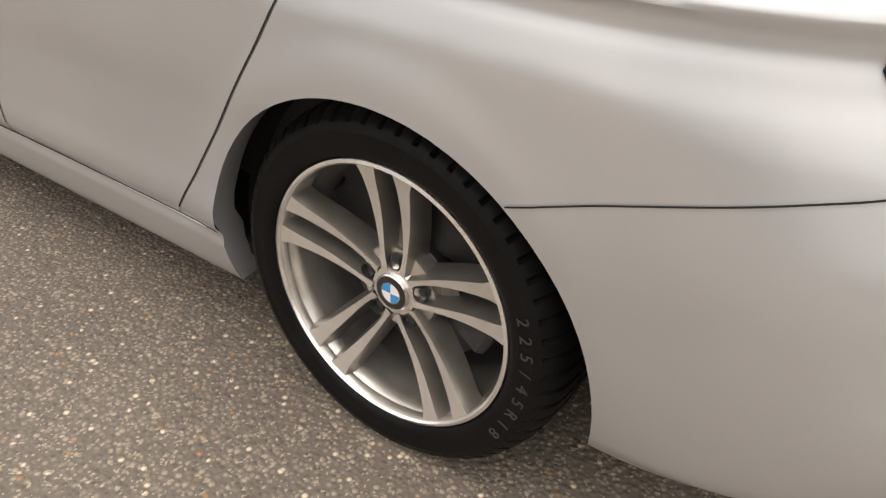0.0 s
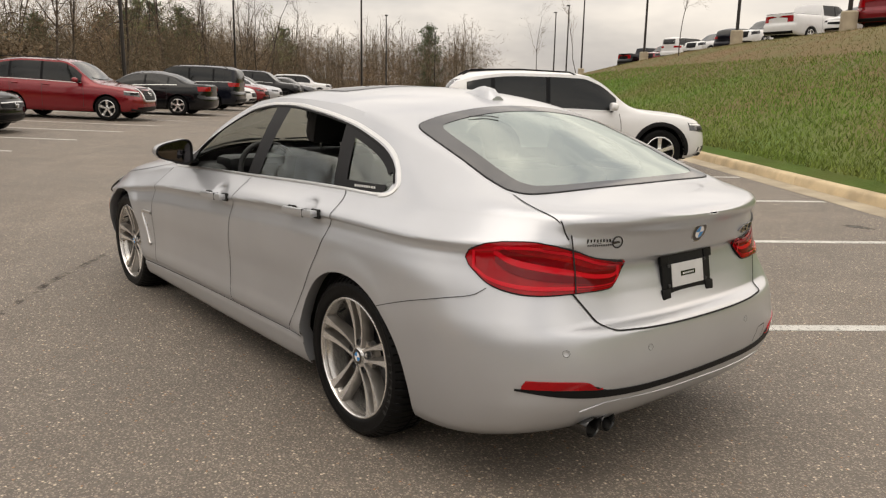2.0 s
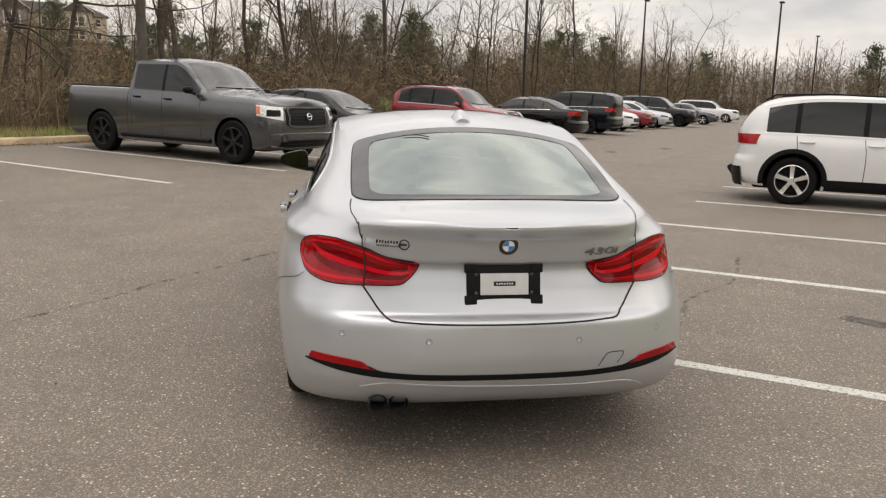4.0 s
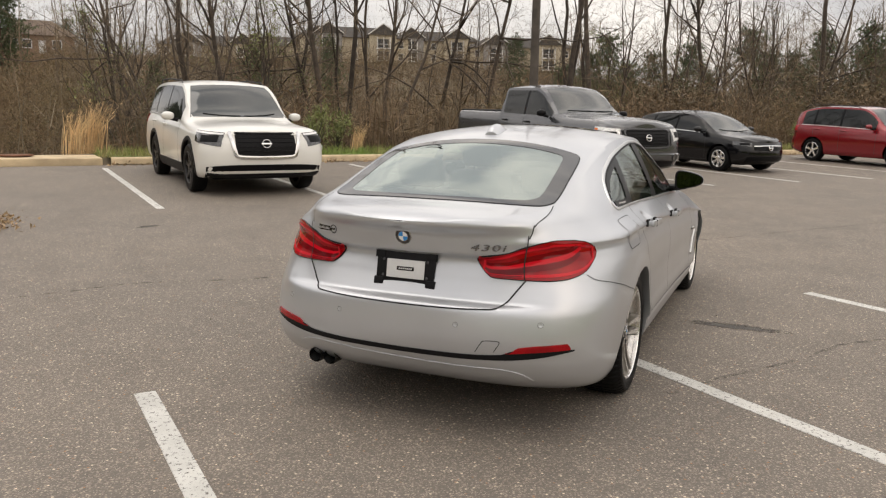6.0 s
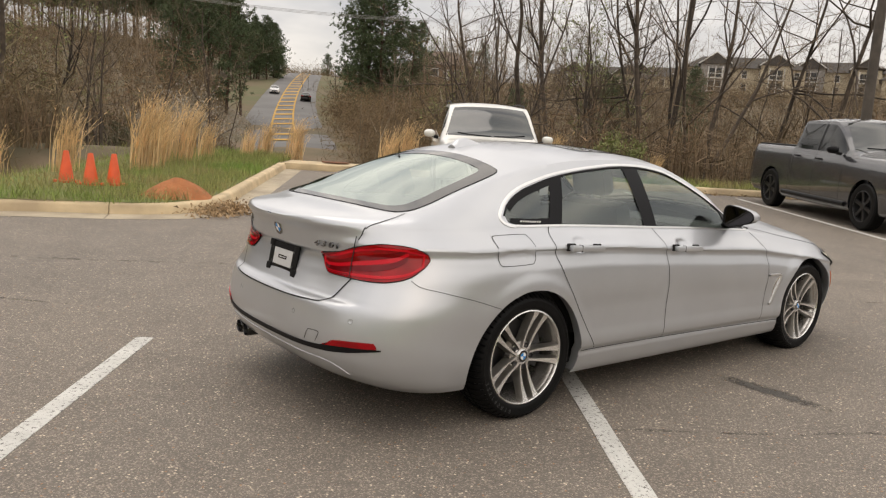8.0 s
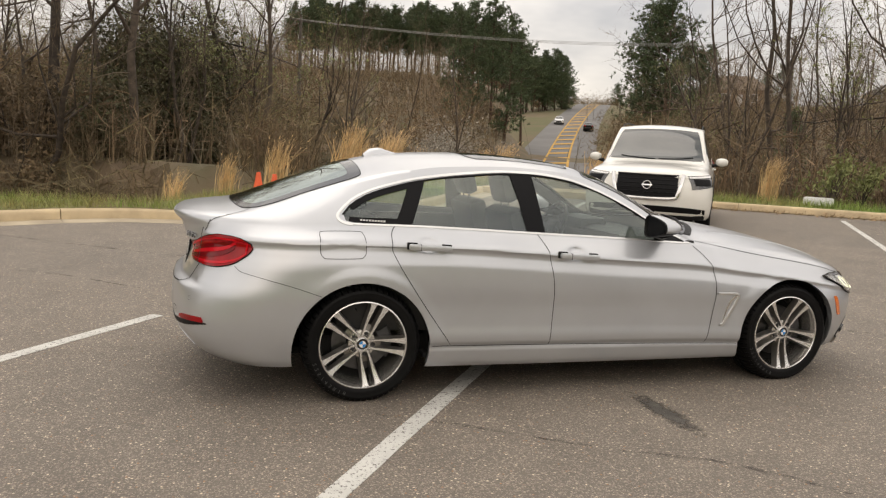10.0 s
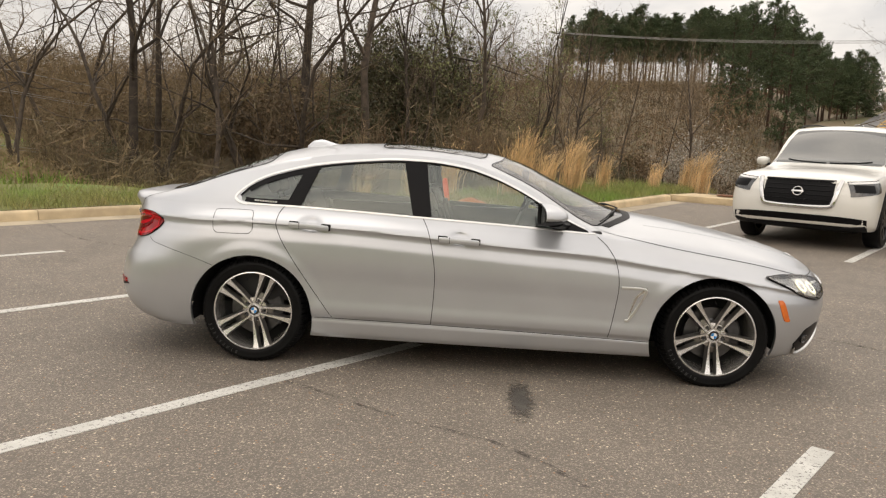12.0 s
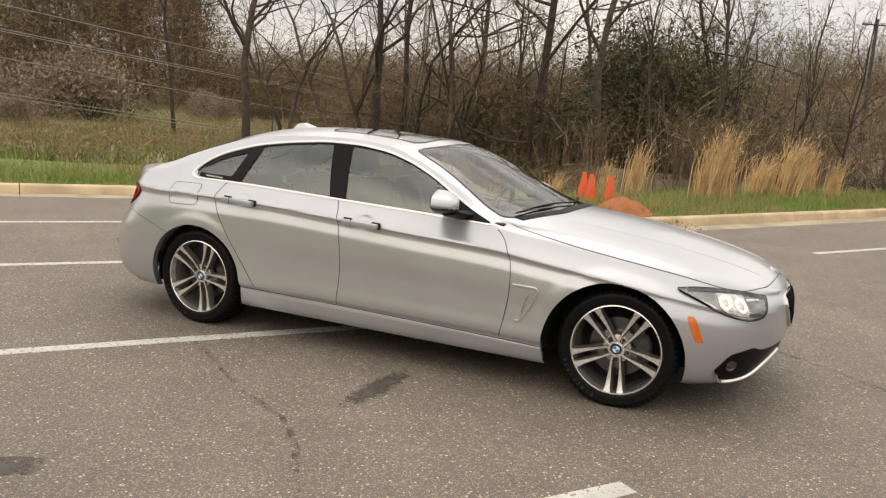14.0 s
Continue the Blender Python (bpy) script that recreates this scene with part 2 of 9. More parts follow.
M_BLUE = material("blue_enamel", (0.03, 0.25, 0.62), 0.25, coat=0.6)
M_ENAMELWHITE = material("white_enamel", (0.8, 0.8, 0.8), 0.25, coat=0.6)
M_ENAMELBLACK = material("black_enamel", (0.01, 0.01, 0.012), 0.25, coat=0.6)


# ---------------------------------------------------------------- car bodies
class Shell:
    """Half of a car's skin, lofted from its sill up to its centre line. Front is +x, the half at y > 0 is stored.
    side: (share of height, half width); tail, nose: (share of height, x); sill, belt: (x, z);
    rail: (x, y, z), the edge of roof, bonnet and boot; spine: (x, z), the centre line."""

    def __init__(self, side, tail, nose, sill, belt, rail, spine, plan=((-3, 1), (3, 1)), tail_round=(0.6, 2.8), nose_round=(0.8, 2.8),
                 step=0.022, rows=(34, 14, 18), bulge=0.012, dent=None, tail_top=None, plain=None, no_groove=None, crease=None):
        f_side, f_tail, f_nose, f_sill, f_belt, f_spine, f_plan = (curve(t) for t in (side, tail, nose, sill, belt, spine, plan))
        f_ry, f_rz = curve([(r[0], r[1]) for r in rail]), curve([(r[0], r[2]) for r in rail])
        f_plain = curve(plain or side)
        f_lift = curve(crease) if crease else None
        lr, nr = tail_round
        lr2, nr2 = tail_top or tail_round
        lf, nf = nose_round
        xr, xf = f_tail(1.0), f_nose(1.0)
        n_c = max(8, int(0.75 / step))
        n_s = max(12, int((xf - xr - lr - lf) / step))
        keys = [("r", math.pi / 2 * (k / n_c) ** 1.15) for k in range(n_c)] + [("s", k / n_s) for k in range(n_s)] + \
               [("f", math.pi / 2 * (1 - (1 - k / n_c) ** 1.0)) for k in range(n_c)] + [("f", math.pi / 2)]
        n_lo, n_mid, n_top = rows
        cols = []
        for kind, v in keys:
            col = []
            for i in range(n_lo + 1):
                f = i / n_lo
                x0, x1 = f_tail(f), f_nose(f)
                la, na = lr + (lr2 - lr) * f, nr + (nr2 - nr) * f
                if kind == "r":
                    x, w = x0 + la * (1 - math.cos(v) ** (2 / na)), math.sin(v) ** (2 / na)
                elif kind == "s":
                    x, w = x0 + la + (x1 - lf - x0 - la) * v, 1.0
                else:
                    x, w = x1 - lf + lf * math.sin(v) ** (2 / nf), max(math.cos(v), 0.0) ** (2 / nf)
                zl, zb = f_sill(x), f_belt(x)
                fs = f
                if f_lift:
                    # the shoulder crease climbs towards the tail
                    fs = f - f_lift(x) * min(max((f - 0.55) / 0.20, 0.0), 1.0) * min(max((1 - f) / 0.09, 0.0), 1.0)
                ys = f_side(fs)
                if no_groove:
                    mild = min(max((no_groove[0] + 0.2 - x) / 0.5, (x - no_groove[1] + 0.2) / 0.5, 0.0), 1.0)
                    ys += (f_plain(fs) - ys) * mild
                flat = math.sin(math.pi * min(f * 1.15, 1)) ** 0.5
                y = ys * (1 + (f_plan(x) - 1) * flat) * w
                z = zl + (zb - zl) * f
                if dent:
                    dx, dy = dent(x, y, z)
                    x, y = x + dx, y + dy
                col.append((x, y, z))
            x, w, z = col[-1]
            yr, zr, zc = min(f_ry(x), 0.86 * w), f_rz(x), f_spine(x)
            if w < 1e-4:
                yr = 0.0
            for i in range(1, n_mid + 1):
                t = i / n_mid
                out = bulge * 4 * t * (1 - t)
                col.append((x, w + (yr - w) * t + out * 0.9, z + (zr - z) * t + out * 0.45))
            for i in range(1, n_top + 1):
                t = i / n_top
                y = yr * (1 - t)
                col.append((x, y, zr + (zc - zr) * (1 - (1 - t) ** 2.2)))
            cols.append(col)
        for c in (cols[0], cols[-1]):
            for i, p in enumerate(c):
                c[i] = (p[0], 0.0, p[2])
        self.cols, self.n_lo, self.n_mid = cols, n_lo, n_mid
        nv = len(cols[0])
        verts = [p for c in cols for p in c]
        faces = [(a * nv + i, a * nv + i + 1, (a + 1) * nv + i + 1, (a + 1) * nv + i) for a in range(len(cols) - 1) for i in range(nv - 1)]
        k = len(verts)
        mirror = [(x, -y, z) for x, y, z in verts]
        self.verts = [Vector(v) for v in verts + mirror]
        self.faces = faces + [tuple(i + k for i in f[::-1]) for f in faces]
        self.tree = BVHTree.FromPolygons(self.verts, self.faces)
        self.dead = set()

    def cast(self, a, b, way):
        """The skin's place and normal at two coordinates, seen from a side."""
        o, d = {"left": ((a, 2.5, b), (0, -1, 0)), "right": ((a, -2.5, b), (0, 1, 0)), "top": ((a, b, 4), (0, 0, -1)),
                "rear": ((-6, a, b), (1, 0, 0)), "front": ((6, a, b), (-1, 0, 0)),
                "tail_left": ((0.69 * a - 2.9, 0.72 * a + 2.8, b), (0.72, -0.69, 0)), "tail_right": ((0.69 * a - 2.9, -0.72 * a - 2.8, b), (0.72, 0.69, 0)),
                "nose_left": ((0.69 * a + 2.9, -0.72 * a + 2.8, b), (-0.72, -0.69, 0)), "nose_right": ((0.69 * a + 2.9, 0.72 * a - 2.8, b), (-0.72, 0.69, 0))}[way]
        p, n, _, _ = self.tree.ray_cast(Vector(o), Vector(d))
        if p is None:
            p, n, _, _ = self.tree.find_nearest(Vector(o) + Vector(d) * (1.7 if way in ("left", "right") else 3.8))
        if n.dot(Vector(d)) > 0:
            n = -n
        return p, n

    def flat(self, v, way):
        return (v.x, v.z) if way in ("left", "right") else (v.x, v.y) if way == "top" else (v.y, v.z)

    def cut(self, outline, way, test):
        """Opens a hole with the given outline and pulls the skin's edge onto it."""
        poly = np.array(outline)
        nxt = np.roll(poly, -1, axis=0)

        def inside(q):
            c = (poly[:, 1] > q[1]) != (nxt[:, 1] > q[1])
            xs = (nxt[:, 0] - poly[:, 0]) * (q[1] - poly[:, 1]) / np.where(nxt[:, 1] == poly[:, 1], 1e-9, nxt[:, 1] - poly[:, 1]) + poly[:, 0]
            return bool(np.sum(c & (q[0] < xs)) % 2)
        lo, hi = poly.min(axis=0), poly.max(axis=0)
        gone, kept = set(), set()
        for i, f in enumerate(self.faces):
            if i in self.dead:
                continue
            c = sum((self.verts[k] for k in f), Vector()) / 4
            q = self.flat(c, way)
            if not (lo[0] - 0.1 < q[0] < hi[0] + 0.1 and lo[1] - 0.1 < q[1] < hi[1] + 0.1) or not test(c):
                continue
            if inside(q):
                gone.add(i)
            else:
                kept.add(i)
        edge = {k for i in gone for k in self.faces[i]} & {k for i in kept for k in self.faces[i]}
        seg = nxt - poly
        for k in edge:
            q = np.array(self.flat(self.verts[k], way))
            t = np.clip(((q - poly) * seg).sum(axis=1) / np.maximum((seg ** 2).sum(axis=1), 1e-12), 0, 1)
            near = poly + seg * t[:, None]
            j = int(np.argmin(((near - q) ** 2).sum(axis=1)))
            p, _ = self.cast(float(near[j][0]), float(near[j][1]), way)
            if (p - self.verts[k]).length < 0.12:
                self.verts[k] = p
        self.dead |= gone

    def build(self, name, material_, parent, label=""):
        keep = [f for i, f in enumerate(self.faces) if i not in self.dead]
        bm = bmesh.new()
        vs = [bm.verts.new(v) for v in self.verts]
        for f in keep:
            try:
                bm.faces.new([vs[k] for k in f])
            except ValueError:
                pass
        bmesh.ops.remove_doubles(bm, verts=bm.verts, dist=0.0015)
        bmesh.ops.dissolve_degenerate(bm, edges=bm.edges, dist=0.0005)
        bmesh.ops.delete(bm, geom=[v for v in bm.verts if not v.link_faces], context="VERTS")
        bmesh.ops.recalc_face_normals(bm, faces=bm.faces)
        return part(name, bm, material_, parent, label)

    def panel(self, lo, hi, a0, a1, way, off=0.004, nx=24, ny=8, depth=0.012, swap=False, ease=False):
        """A raised panel on the skin between two edge curves lo(a), hi(a), a from a0 to a1, with a rim that goes down into the skin."""
        rows, norm = [], []
        for i in range(nx + 1):
            t = i / nx
            if ease:
                t = 0.5 - 0.5 * math.cos(math.pi * t)
            a = a0 + (a1 - a0) * t
            l, h = lo(a), hi(a)
            r, rn = [], []
            for j in range(ny + 1):
                b = l + (h - l) * j / ny
                p, n = self.cast(*((b, a) if swap else (a, b)), way)
                r.append(p + n * off)
                rn.append(n)
            rows.append(r)
            norm.append(rn)
        bm = bmesh.new()
        vs = add_grid(bm, rows)
        loop = [(i, 0) for i in range(nx)] + [(nx, j) for j in range(ny)] + [(i, ny) for i in range(nx, 0, -1)] + [(0, j) for j in range(ny, 0, -1)]
        under = [bm.verts.new(rows[i][j] - norm[i][j] * depth) for i, j in loop]
        for k in range(len(loop)):
            a, b = loop[k], loop[(k + 1) % len(loop)]
            bm.faces.new((vs[a[0]][a[1]], under[k], under[(k + 1) % len(loop)], vs[b[0]][b[1]]))
        bmesh.ops.remove_doubles(bm, verts=bm.verts, dist=0.0004)
        bmesh.ops.recalc_face_normals(bm, faces=bm.faces)
        return bm

    def strip(self, pts, way, width, off=0.0012, n=6, height=0.0, closed=False, bm=None, line=None):
        """A ribbon on the skin along a smooth line; with a height it is a raised moulding."""
        line = line or smooth_line(pts, n, closed)
        hits = [self.cast(float(q[0]), float(q[1]), way) for q in line]
        bm = bm or bmesh.new()
        prev, first, k = None, None, len(hits)
        for i, (p, nrm) in enumerate(hits):
            q0, q1 = hits[(i - 1) % k if closed else max(i - 1, 0)][0], hits[(i + 1) % k if closed else min(i + 1, k - 1)][0]
            d = (q1 - q0)
            if d.length < 1e-6:
                continue
            s = nrm.cross(d.normalized()).normalized() * width / 2
            if height:
                row = [bm.verts.new(p - s - nrm * 0.002), bm.verts.new(p - s * 0.75 + nrm * height * 0.8), bm.verts.new(p + nrm * height),
                       bm.verts.new(p + s * 0.75 + nrm * height * 0.8), bm.verts.new(p + s - nrm * 0.002)]
            else:
                row = [bm.verts.new(p - s + nrm * off), bm.verts.new(p + s + nrm * off)]
            if prev:
                for a in range(len(row) - 1):
                    bm.faces.new((prev[a], prev[a + 1], row[a + 1], row[a]))
            first, prev = first or row, row
        if closed:
            for a in range(len(prev) - 1):
                bm.faces.new((prev[a], prev[a + 1], first[a + 1], first[a]))
        bmesh.ops.recalc_face_normals(bm, faces=bm.faces)
        return bm


def circle(cx, cz, r, n=64, a0=0.0, a1=TAU):
    return [(cx + r * math.cos(a0 + (a1 - a0) * k / n), cz + r * math.sin(a0 + (a1 - a0) * k / n)) for k in range(n)]


def arch_lip(shell, cx, cz, r, side, depth=0.06, zmin=0.18):
    """The turned-in edge of a wheel arch and the dark liner behind it."""
    way = "left" if side > 0 else "right"
    lip, liner = bmesh.new(), bmesh.new()
    rows, n = [], 44
    for k in range(n + 1):
        a = math.pi * (-0.17 + 1.34 * k / n)
        x, z = cx + r * math.cos(a), cz + r * math.sin(a)
        if z < zmin:
            continue
        p, nrm = shell.cast(x, z, way)
        rows.append([p, p + Vector((0, -side * 0.012, 0)), p + Vector((0, -side * depth, 0)) + Vector((math.cos(a), 0, math.sin(a))) * 0.012])
    add_grid(lip, rows, side > 0)
    rows = []
    for k in range(n + 1):
        a = math.pi * (-0.05 + 1.10 * k / n)
        c, s = cx + (r + 0.014) * math.cos(a), cz + (r + 0.014) * math.sin(a)
        rows.append([(c, side * 0.80, s), (c, side * 0.46, s)])
    add_grid(liner, rows)
    add_grid(liner, [[(cx + q * (r + 0.014) * math.cos(math.pi * (-0.05 + 1.10 * k / n)), side * 0.46, cz + q * (r + 0.014) * math.sin(math.pi * (-0.05 + 1.10 * k / n))) for k in range(n + 1)] for q in (0.05, 1)])
    return lip, liner


# ---------------------------------------------------------------- the silver four-door coupe
def f_of(z, lo=0.18, hi=0.955):
    return (z - lo) / (hi - lo)


def sedan_dent(x, y, z):
    """The hollow of the number plate, the flared arches, the grips behind the door handles and the lip of the boot lid."""
    if x > -1.9:
        dy = 0.0
        for cx, cz in (ARCH_R, ARCH_F):
            d = math.hypot(x - cx, z - cz) - ARCH_RAD
            if z > 0.2 and d < 0.10:
                t = min(max((0.095 - d) / 0.070, 0.0), 1.0)
                dy += 0.008 * t * t * (3 - 2 * t) * min(max((z - 0.2) / 0.15, 0.0), 1.0)
        for hx, hz in ((-1.068, 0.872), (-0.164, 0.830)):
            q = math.hypot((x - hx - 0.006) / 0.066, (z - hz - 0.002) / 0.036)
            if q < 2:
                dy -= 0.022 / (1 + math.exp((q - 0.9) / 0.11))
        return 0.0, dy
    a = abs(y)
    side = 1 / (1 + math.exp((a - 0.40) / 0.035))
    up = 1 / (1 + math.exp((z - 0.812) / 0.005)) * min(max((z - 0.605) / 0.20, 0.0), 1.0)
    lip = 1 / (1 + math.exp((a - 0.56) / 0.03)) / (1 + math.exp((0.935 - z) / 0.010))
    ledge = 0.042 * min(max((0.81 - z) / 0.19, 0.0), 1.0) / (1 + math.exp((0.613 - z) / 0.004)) / (1 + math.exp((a - 0.60) / 0.035))
    return 0.036 * side * up + ledge - 0.045 * lip, 0.0


ARCH_R, ARCH_F, ARCH_RAD = (-1.414, 0.290), (1.385, 0.300), 0.380

SEDAN = Shell(
    side=[(0, 0.836), (0.03, 0.854), (0.10, 0.868), (0.135, 0.872), (0.150, 0.868), (0.168, 0.872), (0.195, 0.886), (0.24, 0.889), (0.32, 0.884), (0.45, 0.882), (0.60, 0.888), (0.70, 0.884), (0.765, 0.871), (0.800, 0.8645), (0.822, 0.8655), (0.836, 0.8735), (0.846, 0.8725), (0.866, 0.862), (0.90, 0.840), (0.95, 0.810), (1, 0.785)],
    tail=[(0, -2.22), (f_of(0.215), -2.30), (f_of(0.27), -2.36), (f_of(0.35), -2.40), (f_of(0.45), -2.415), (f_of(0.55), -2.408), (f_of(0.605), -2.396), (f_of(0.65), -2.378), (f_of(0.70), -2.360), (f_of(0.80), -2.337), (f_of(0.89), -2.353), (f_of(0.93), -2.364), (1, -2.366)],
    nose=[(0, 2.05), (0.08, 2.14), (0.25, 2.19), (0.45, 2.215), (0.7, 2.235), (0.9, 2.225), (1, 2.19)],
    sill=[(-2.42, 0.225), (-1.95, 0.205), (-1.75, 0.20), (-1.0, 0.180), (0.98, 0.172), (1.6, 0.175), (2.0, 0.17), (2.23, 0.18)],
    belt=[(-2.41, 0.955), (-2.1, 0.955), (-1.8, 0.955), (-1.5, 0.958), (-0.9, 0.947), (-0.36, 0.930), (0.2, 0.908), (0.67, 0.880), (1.0, 0.835), (1.3, 0.795), (1.6, 0.745), (1.9, 0.69), (2.23, 0.645)],
    rail=[(-2.41, 0.62, 0.962), (-2.36, 0.62, 0.985), (-2.25, 0.61, 0.995), (-2.08, 0.60, 1.005), (-1.9, 0.60, 1.045), (-1.7, 0.60, 1.115), (-1.5, 0.605, 1.175), (-1.2, 0.61, 1.252), (-0.9, 0.612, 1.296), (-0.5, 0.61, 1.310), (-0.2, 0.61, 1.292), (0.0, 0.615, 1.245), (0.2, 0.645, 1.165), (0.4, 0.69, 1.058), (0.6, 0.725, 0.955), (0.75, 0.735, 0.900), (1.0, 0.72, 0.888), (1.4, 0.69, 0.840), (1.8, 0.64, 0.765), (2.05, 0.58, 0.705), (2.2, 0.5, 0.655)],
    spine=[(-2.41, 0.957), (-2.37, 0.985), (-2.284, 1.008), (-2.1, 1.028), (-1.92, 1.094), (-1.737, 1.164), (-1.55, 1.235), (-1.37, 1.296), (-1.15, 1.342), (-0.8, 1.370), (-0.55, 1.376), (-0.21, 1.358), (0.0, 1.337), (0.19, 1.294), (0.44, 1.183), (0.62, 1.100), (0.83, 1.013), (0.93, 0.985), (1.05, 0.970), (1.26, 0.943), (1.48, 0.907), (1.7, 0.862), (1.93, 0.805), (2.1, 0.742), (2.19, 0.68), (2.23, 0.648)],
    plan=[(-2.4, 1.0), (-1.9, 1.0), (-1.4, 1.014), (-1.0, 1.0), (-0.3, 0.992), (0.6, 0.998), (1.4, 1.010), (1.8, 1.0), (2.3, 1.0)],
    tail_round=(0.50, 3.2), tail_top=(0.86, 2.45), nose_round=(0.82, 2.7), step=0.02, rows=(84, 16, 20), dent=sedan_dent, no_groove=(-1.4, 1.4),
    plain=[(0, 0.828), (0.05, 0.846), (0.2, 0.868), (0.35, 0.882), (0.52, 0.892), (0.66, 0.889), (0.765, 0.874), (0.800, 0.8675), (0.822, 0.8675), (0.836, 0.8735), (0.846, 0.8725), (0.866, 0.862), (0.90, 0.840), (0.95, 0.810), (1, 0.785)],
    crease=[(-2.4, 0.046), (-1.0, 0.046), (-0.2, 0.018), (0.3, 0.004), (2.3, 0.0)])


def add_spoke_pair(bm, ang):
    """Two spokes that leave the hub together round a bolt pocket and part towards the rim, where they flare; faces material 0, flanks material 1."""
    ca, sa = math.cos(ang), math.sin(ang)
    for sg in (1, -1):
        rows = []
        for t in (0.0, 0.08, 0.16, 0.3, 0.45, 0.6, 0.75, 0.86, 0.93, 0.98, 1.0):
            r = 0.040 + 0.1965 * t
            flare = max(t - 0.80, 0) / 0.20
            in_ = 0.0070 + 0.0085 * min(t / 0.22, 1.0) ** 0.7 + 0.001 * t
            out = 0.0290 + 0.0250 * t ** 1.1 + 0.010 * flare ** 2.2
            in_ -= 0.004 * flare ** 2
            face = 0.003 - 0.008 * math.sin(math.pi * t) + 0.027 * t ** 1.3
            back = face - 0.052 + 0.012 * t
            ring = []
            for q, y in ((in_ - 0.004, back), (in_ + 0.001, face - 0.012), (in_ + 0.0045, face - 0.001), (out - 0.0045, face), (out - 0.0005, face - 0.010), (out + 0.004, back)):
                off = sg * q
                ring.append(bm.verts.new((r * ca - off * sa, y, r * sa + off * ca)))
            rows.append(ring)
        for a, b in zip(rows, rows[1:]):
            for i in range(5):
                f = bm.faces.new((a[i], b[i], b[i + 1], a[i + 1]))
                f.material_index = 0 if i == 2 else 1
    # the web that closes the pair behind its slot, near the hub
    rows = []
    for t in (0.0, 0.12, 0.24, 0.36):
        r, w = 0.040 + 0.1965 * t, 0.024
        rows.append([bm.verts.new((r * ca - q * sa, -0.022 - 0.035 * t, r * sa + q * ca)) for q in (-w, 0.0, w)])
    for a, b in zip(rows, rows[1:]):
        for i in range(2):
            bm.faces.new((a[i], b[i], b[i + 1], a[i + 1])).material_index = 1


def build_wheel(parent, x, y, z, side, ang):
    """An alloy wheel of five double spokes; its outer face looks to +y, then turned to its side of the car."""
    bm = bmesh.new()
    add_lathe(bm, [(0.2435, 0.032), (0.2445, 0.024), (0.240, 0.016), (0.234, 0.010), (0.230, -0.02), (0.222, -0.06), (0.216, -0.11), (0.222, -0.17), (0.240, -0.185)], 96)
    add_lathe(bm, [(0.2435, 0.032), (0.238, 0.034), (0.2345, 0.030), (0.232, 0.012)], 96)
    add_lathe(bm, [(0.034, 0.000), (0.044, 0.000), (0.050, -0.008), (0.076, -0.014), (0.080, -0.03), (0.070, -0.06)], 50)
    for f in bm.faces:
        c = f.calc_center_median()
        rr = math.hypot(c.x, c.z)
        f.material_index = 0 if (rr > 0.235 and c.y > 0.012) or (rr < 0.046 and c.y > -0.002) else 1
    bmesh.ops.recalc_face_normals(bm, faces=bm.faces)
    wheel = part("wheel", bm, M_RIM, parent, "machined alloy wheel with five double spokes")
    wheel.data.materials.append(M_RIMGREY)
    # Near-black disc added deep in the wheel; its colour stands in for shade.
    bm = bmesh.new()
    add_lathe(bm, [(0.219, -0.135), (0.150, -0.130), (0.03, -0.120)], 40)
    part("hollow_shade_disc", bm, M_CAVITY, wheel)
    for k in range(5):
        bm = bmesh.new()
        add_spoke_pair(bm, ang + TAU * k / 5)
        bmesh.ops.recalc_face_normals(bm, faces=bm.faces)
        spoke = part("double_spoke", bm, M_RIM, wheel)
        spoke.data.materials.append(M_FLANK)
    bm = bmesh.new()
    prof = [(0.226, -0.175), (0.245, -0.188), (0.275, -0.195), (0.303, -0.190), (0.319, -0.172), (0.3265, -0.150), (0.3285, -0.118), (0.3285, -0.113), (0.321, -0.112), (0.321, -0.102), (0.3298, -0.101), (0.3298, -0.068),
            (0.322, -0.067), (0.322, -0.057), (0.3285, -0.056), (0.3285, -0.03), (0.3265, -0.008), (0.319, 0.016), (0.308, 0.030), (0.303, 0.0355), (0.290, 0.040), (0.286, 0.0385), (0.270, 0.0395), (0.258, 0.0375), (0.250, 0.0345), (0.2465, 0.030), (0.243, 0.02)]
    rings = add_lathe(bm, prof, 360)
    for i, (r, a) in enumerate(prof):
        if r > 0.306:
            for k, v in enumerate(rings[i]):
                shift = (k + (6 if a > -0.06 else 0)) % 6
                if shift == 0 and (r > 0.3225 or a > -0.02):
                    deep = 0.978 if a > -0.06 else 0.980
                    v.co.x, v.co.z = v.co.x * deep, v.co.z * deep
    bmesh.ops.recalc_face_normals(bm, faces=bm.faces)
    tyre = part("tyre", bm, M_RUBBER, wheel, "black low-profile rubber tyre")
    for word, at, size in (("225/45R18", -62, 0.030),):
        for i, ch in enumerate(word):
            a = radians(162 + i * 6.2) if side > 0 else radians(at + 42 - i * 6.2)
            me = text_mesh(ch, size, 0.0006)
            m = Matrix(((math.cos(a - math.pi / 2), 0, 0, 0), (0, 1, 0, 0), (math.sin(a - math.pi / 2), 0, 1, 0), (0, 0, 0, 1)))
            r = 0.279
            out, along = Vector((math.cos(a), 0, math.sin(a))), Vector((math.sin(a), 0, -math.cos(a)))
            if side > 0:
                along = -along
            me.transform(Matrix(((along.x, out.x, 0, out.x * r), (0, 0, 1, 0.0395), (along.z, out.z, 0, out.z * r), (0, 0, 0, 1))))
            part_mesh("raised_letter", me, M_LETTER, tyre, smooth=False)
    bm = bmesh.new()
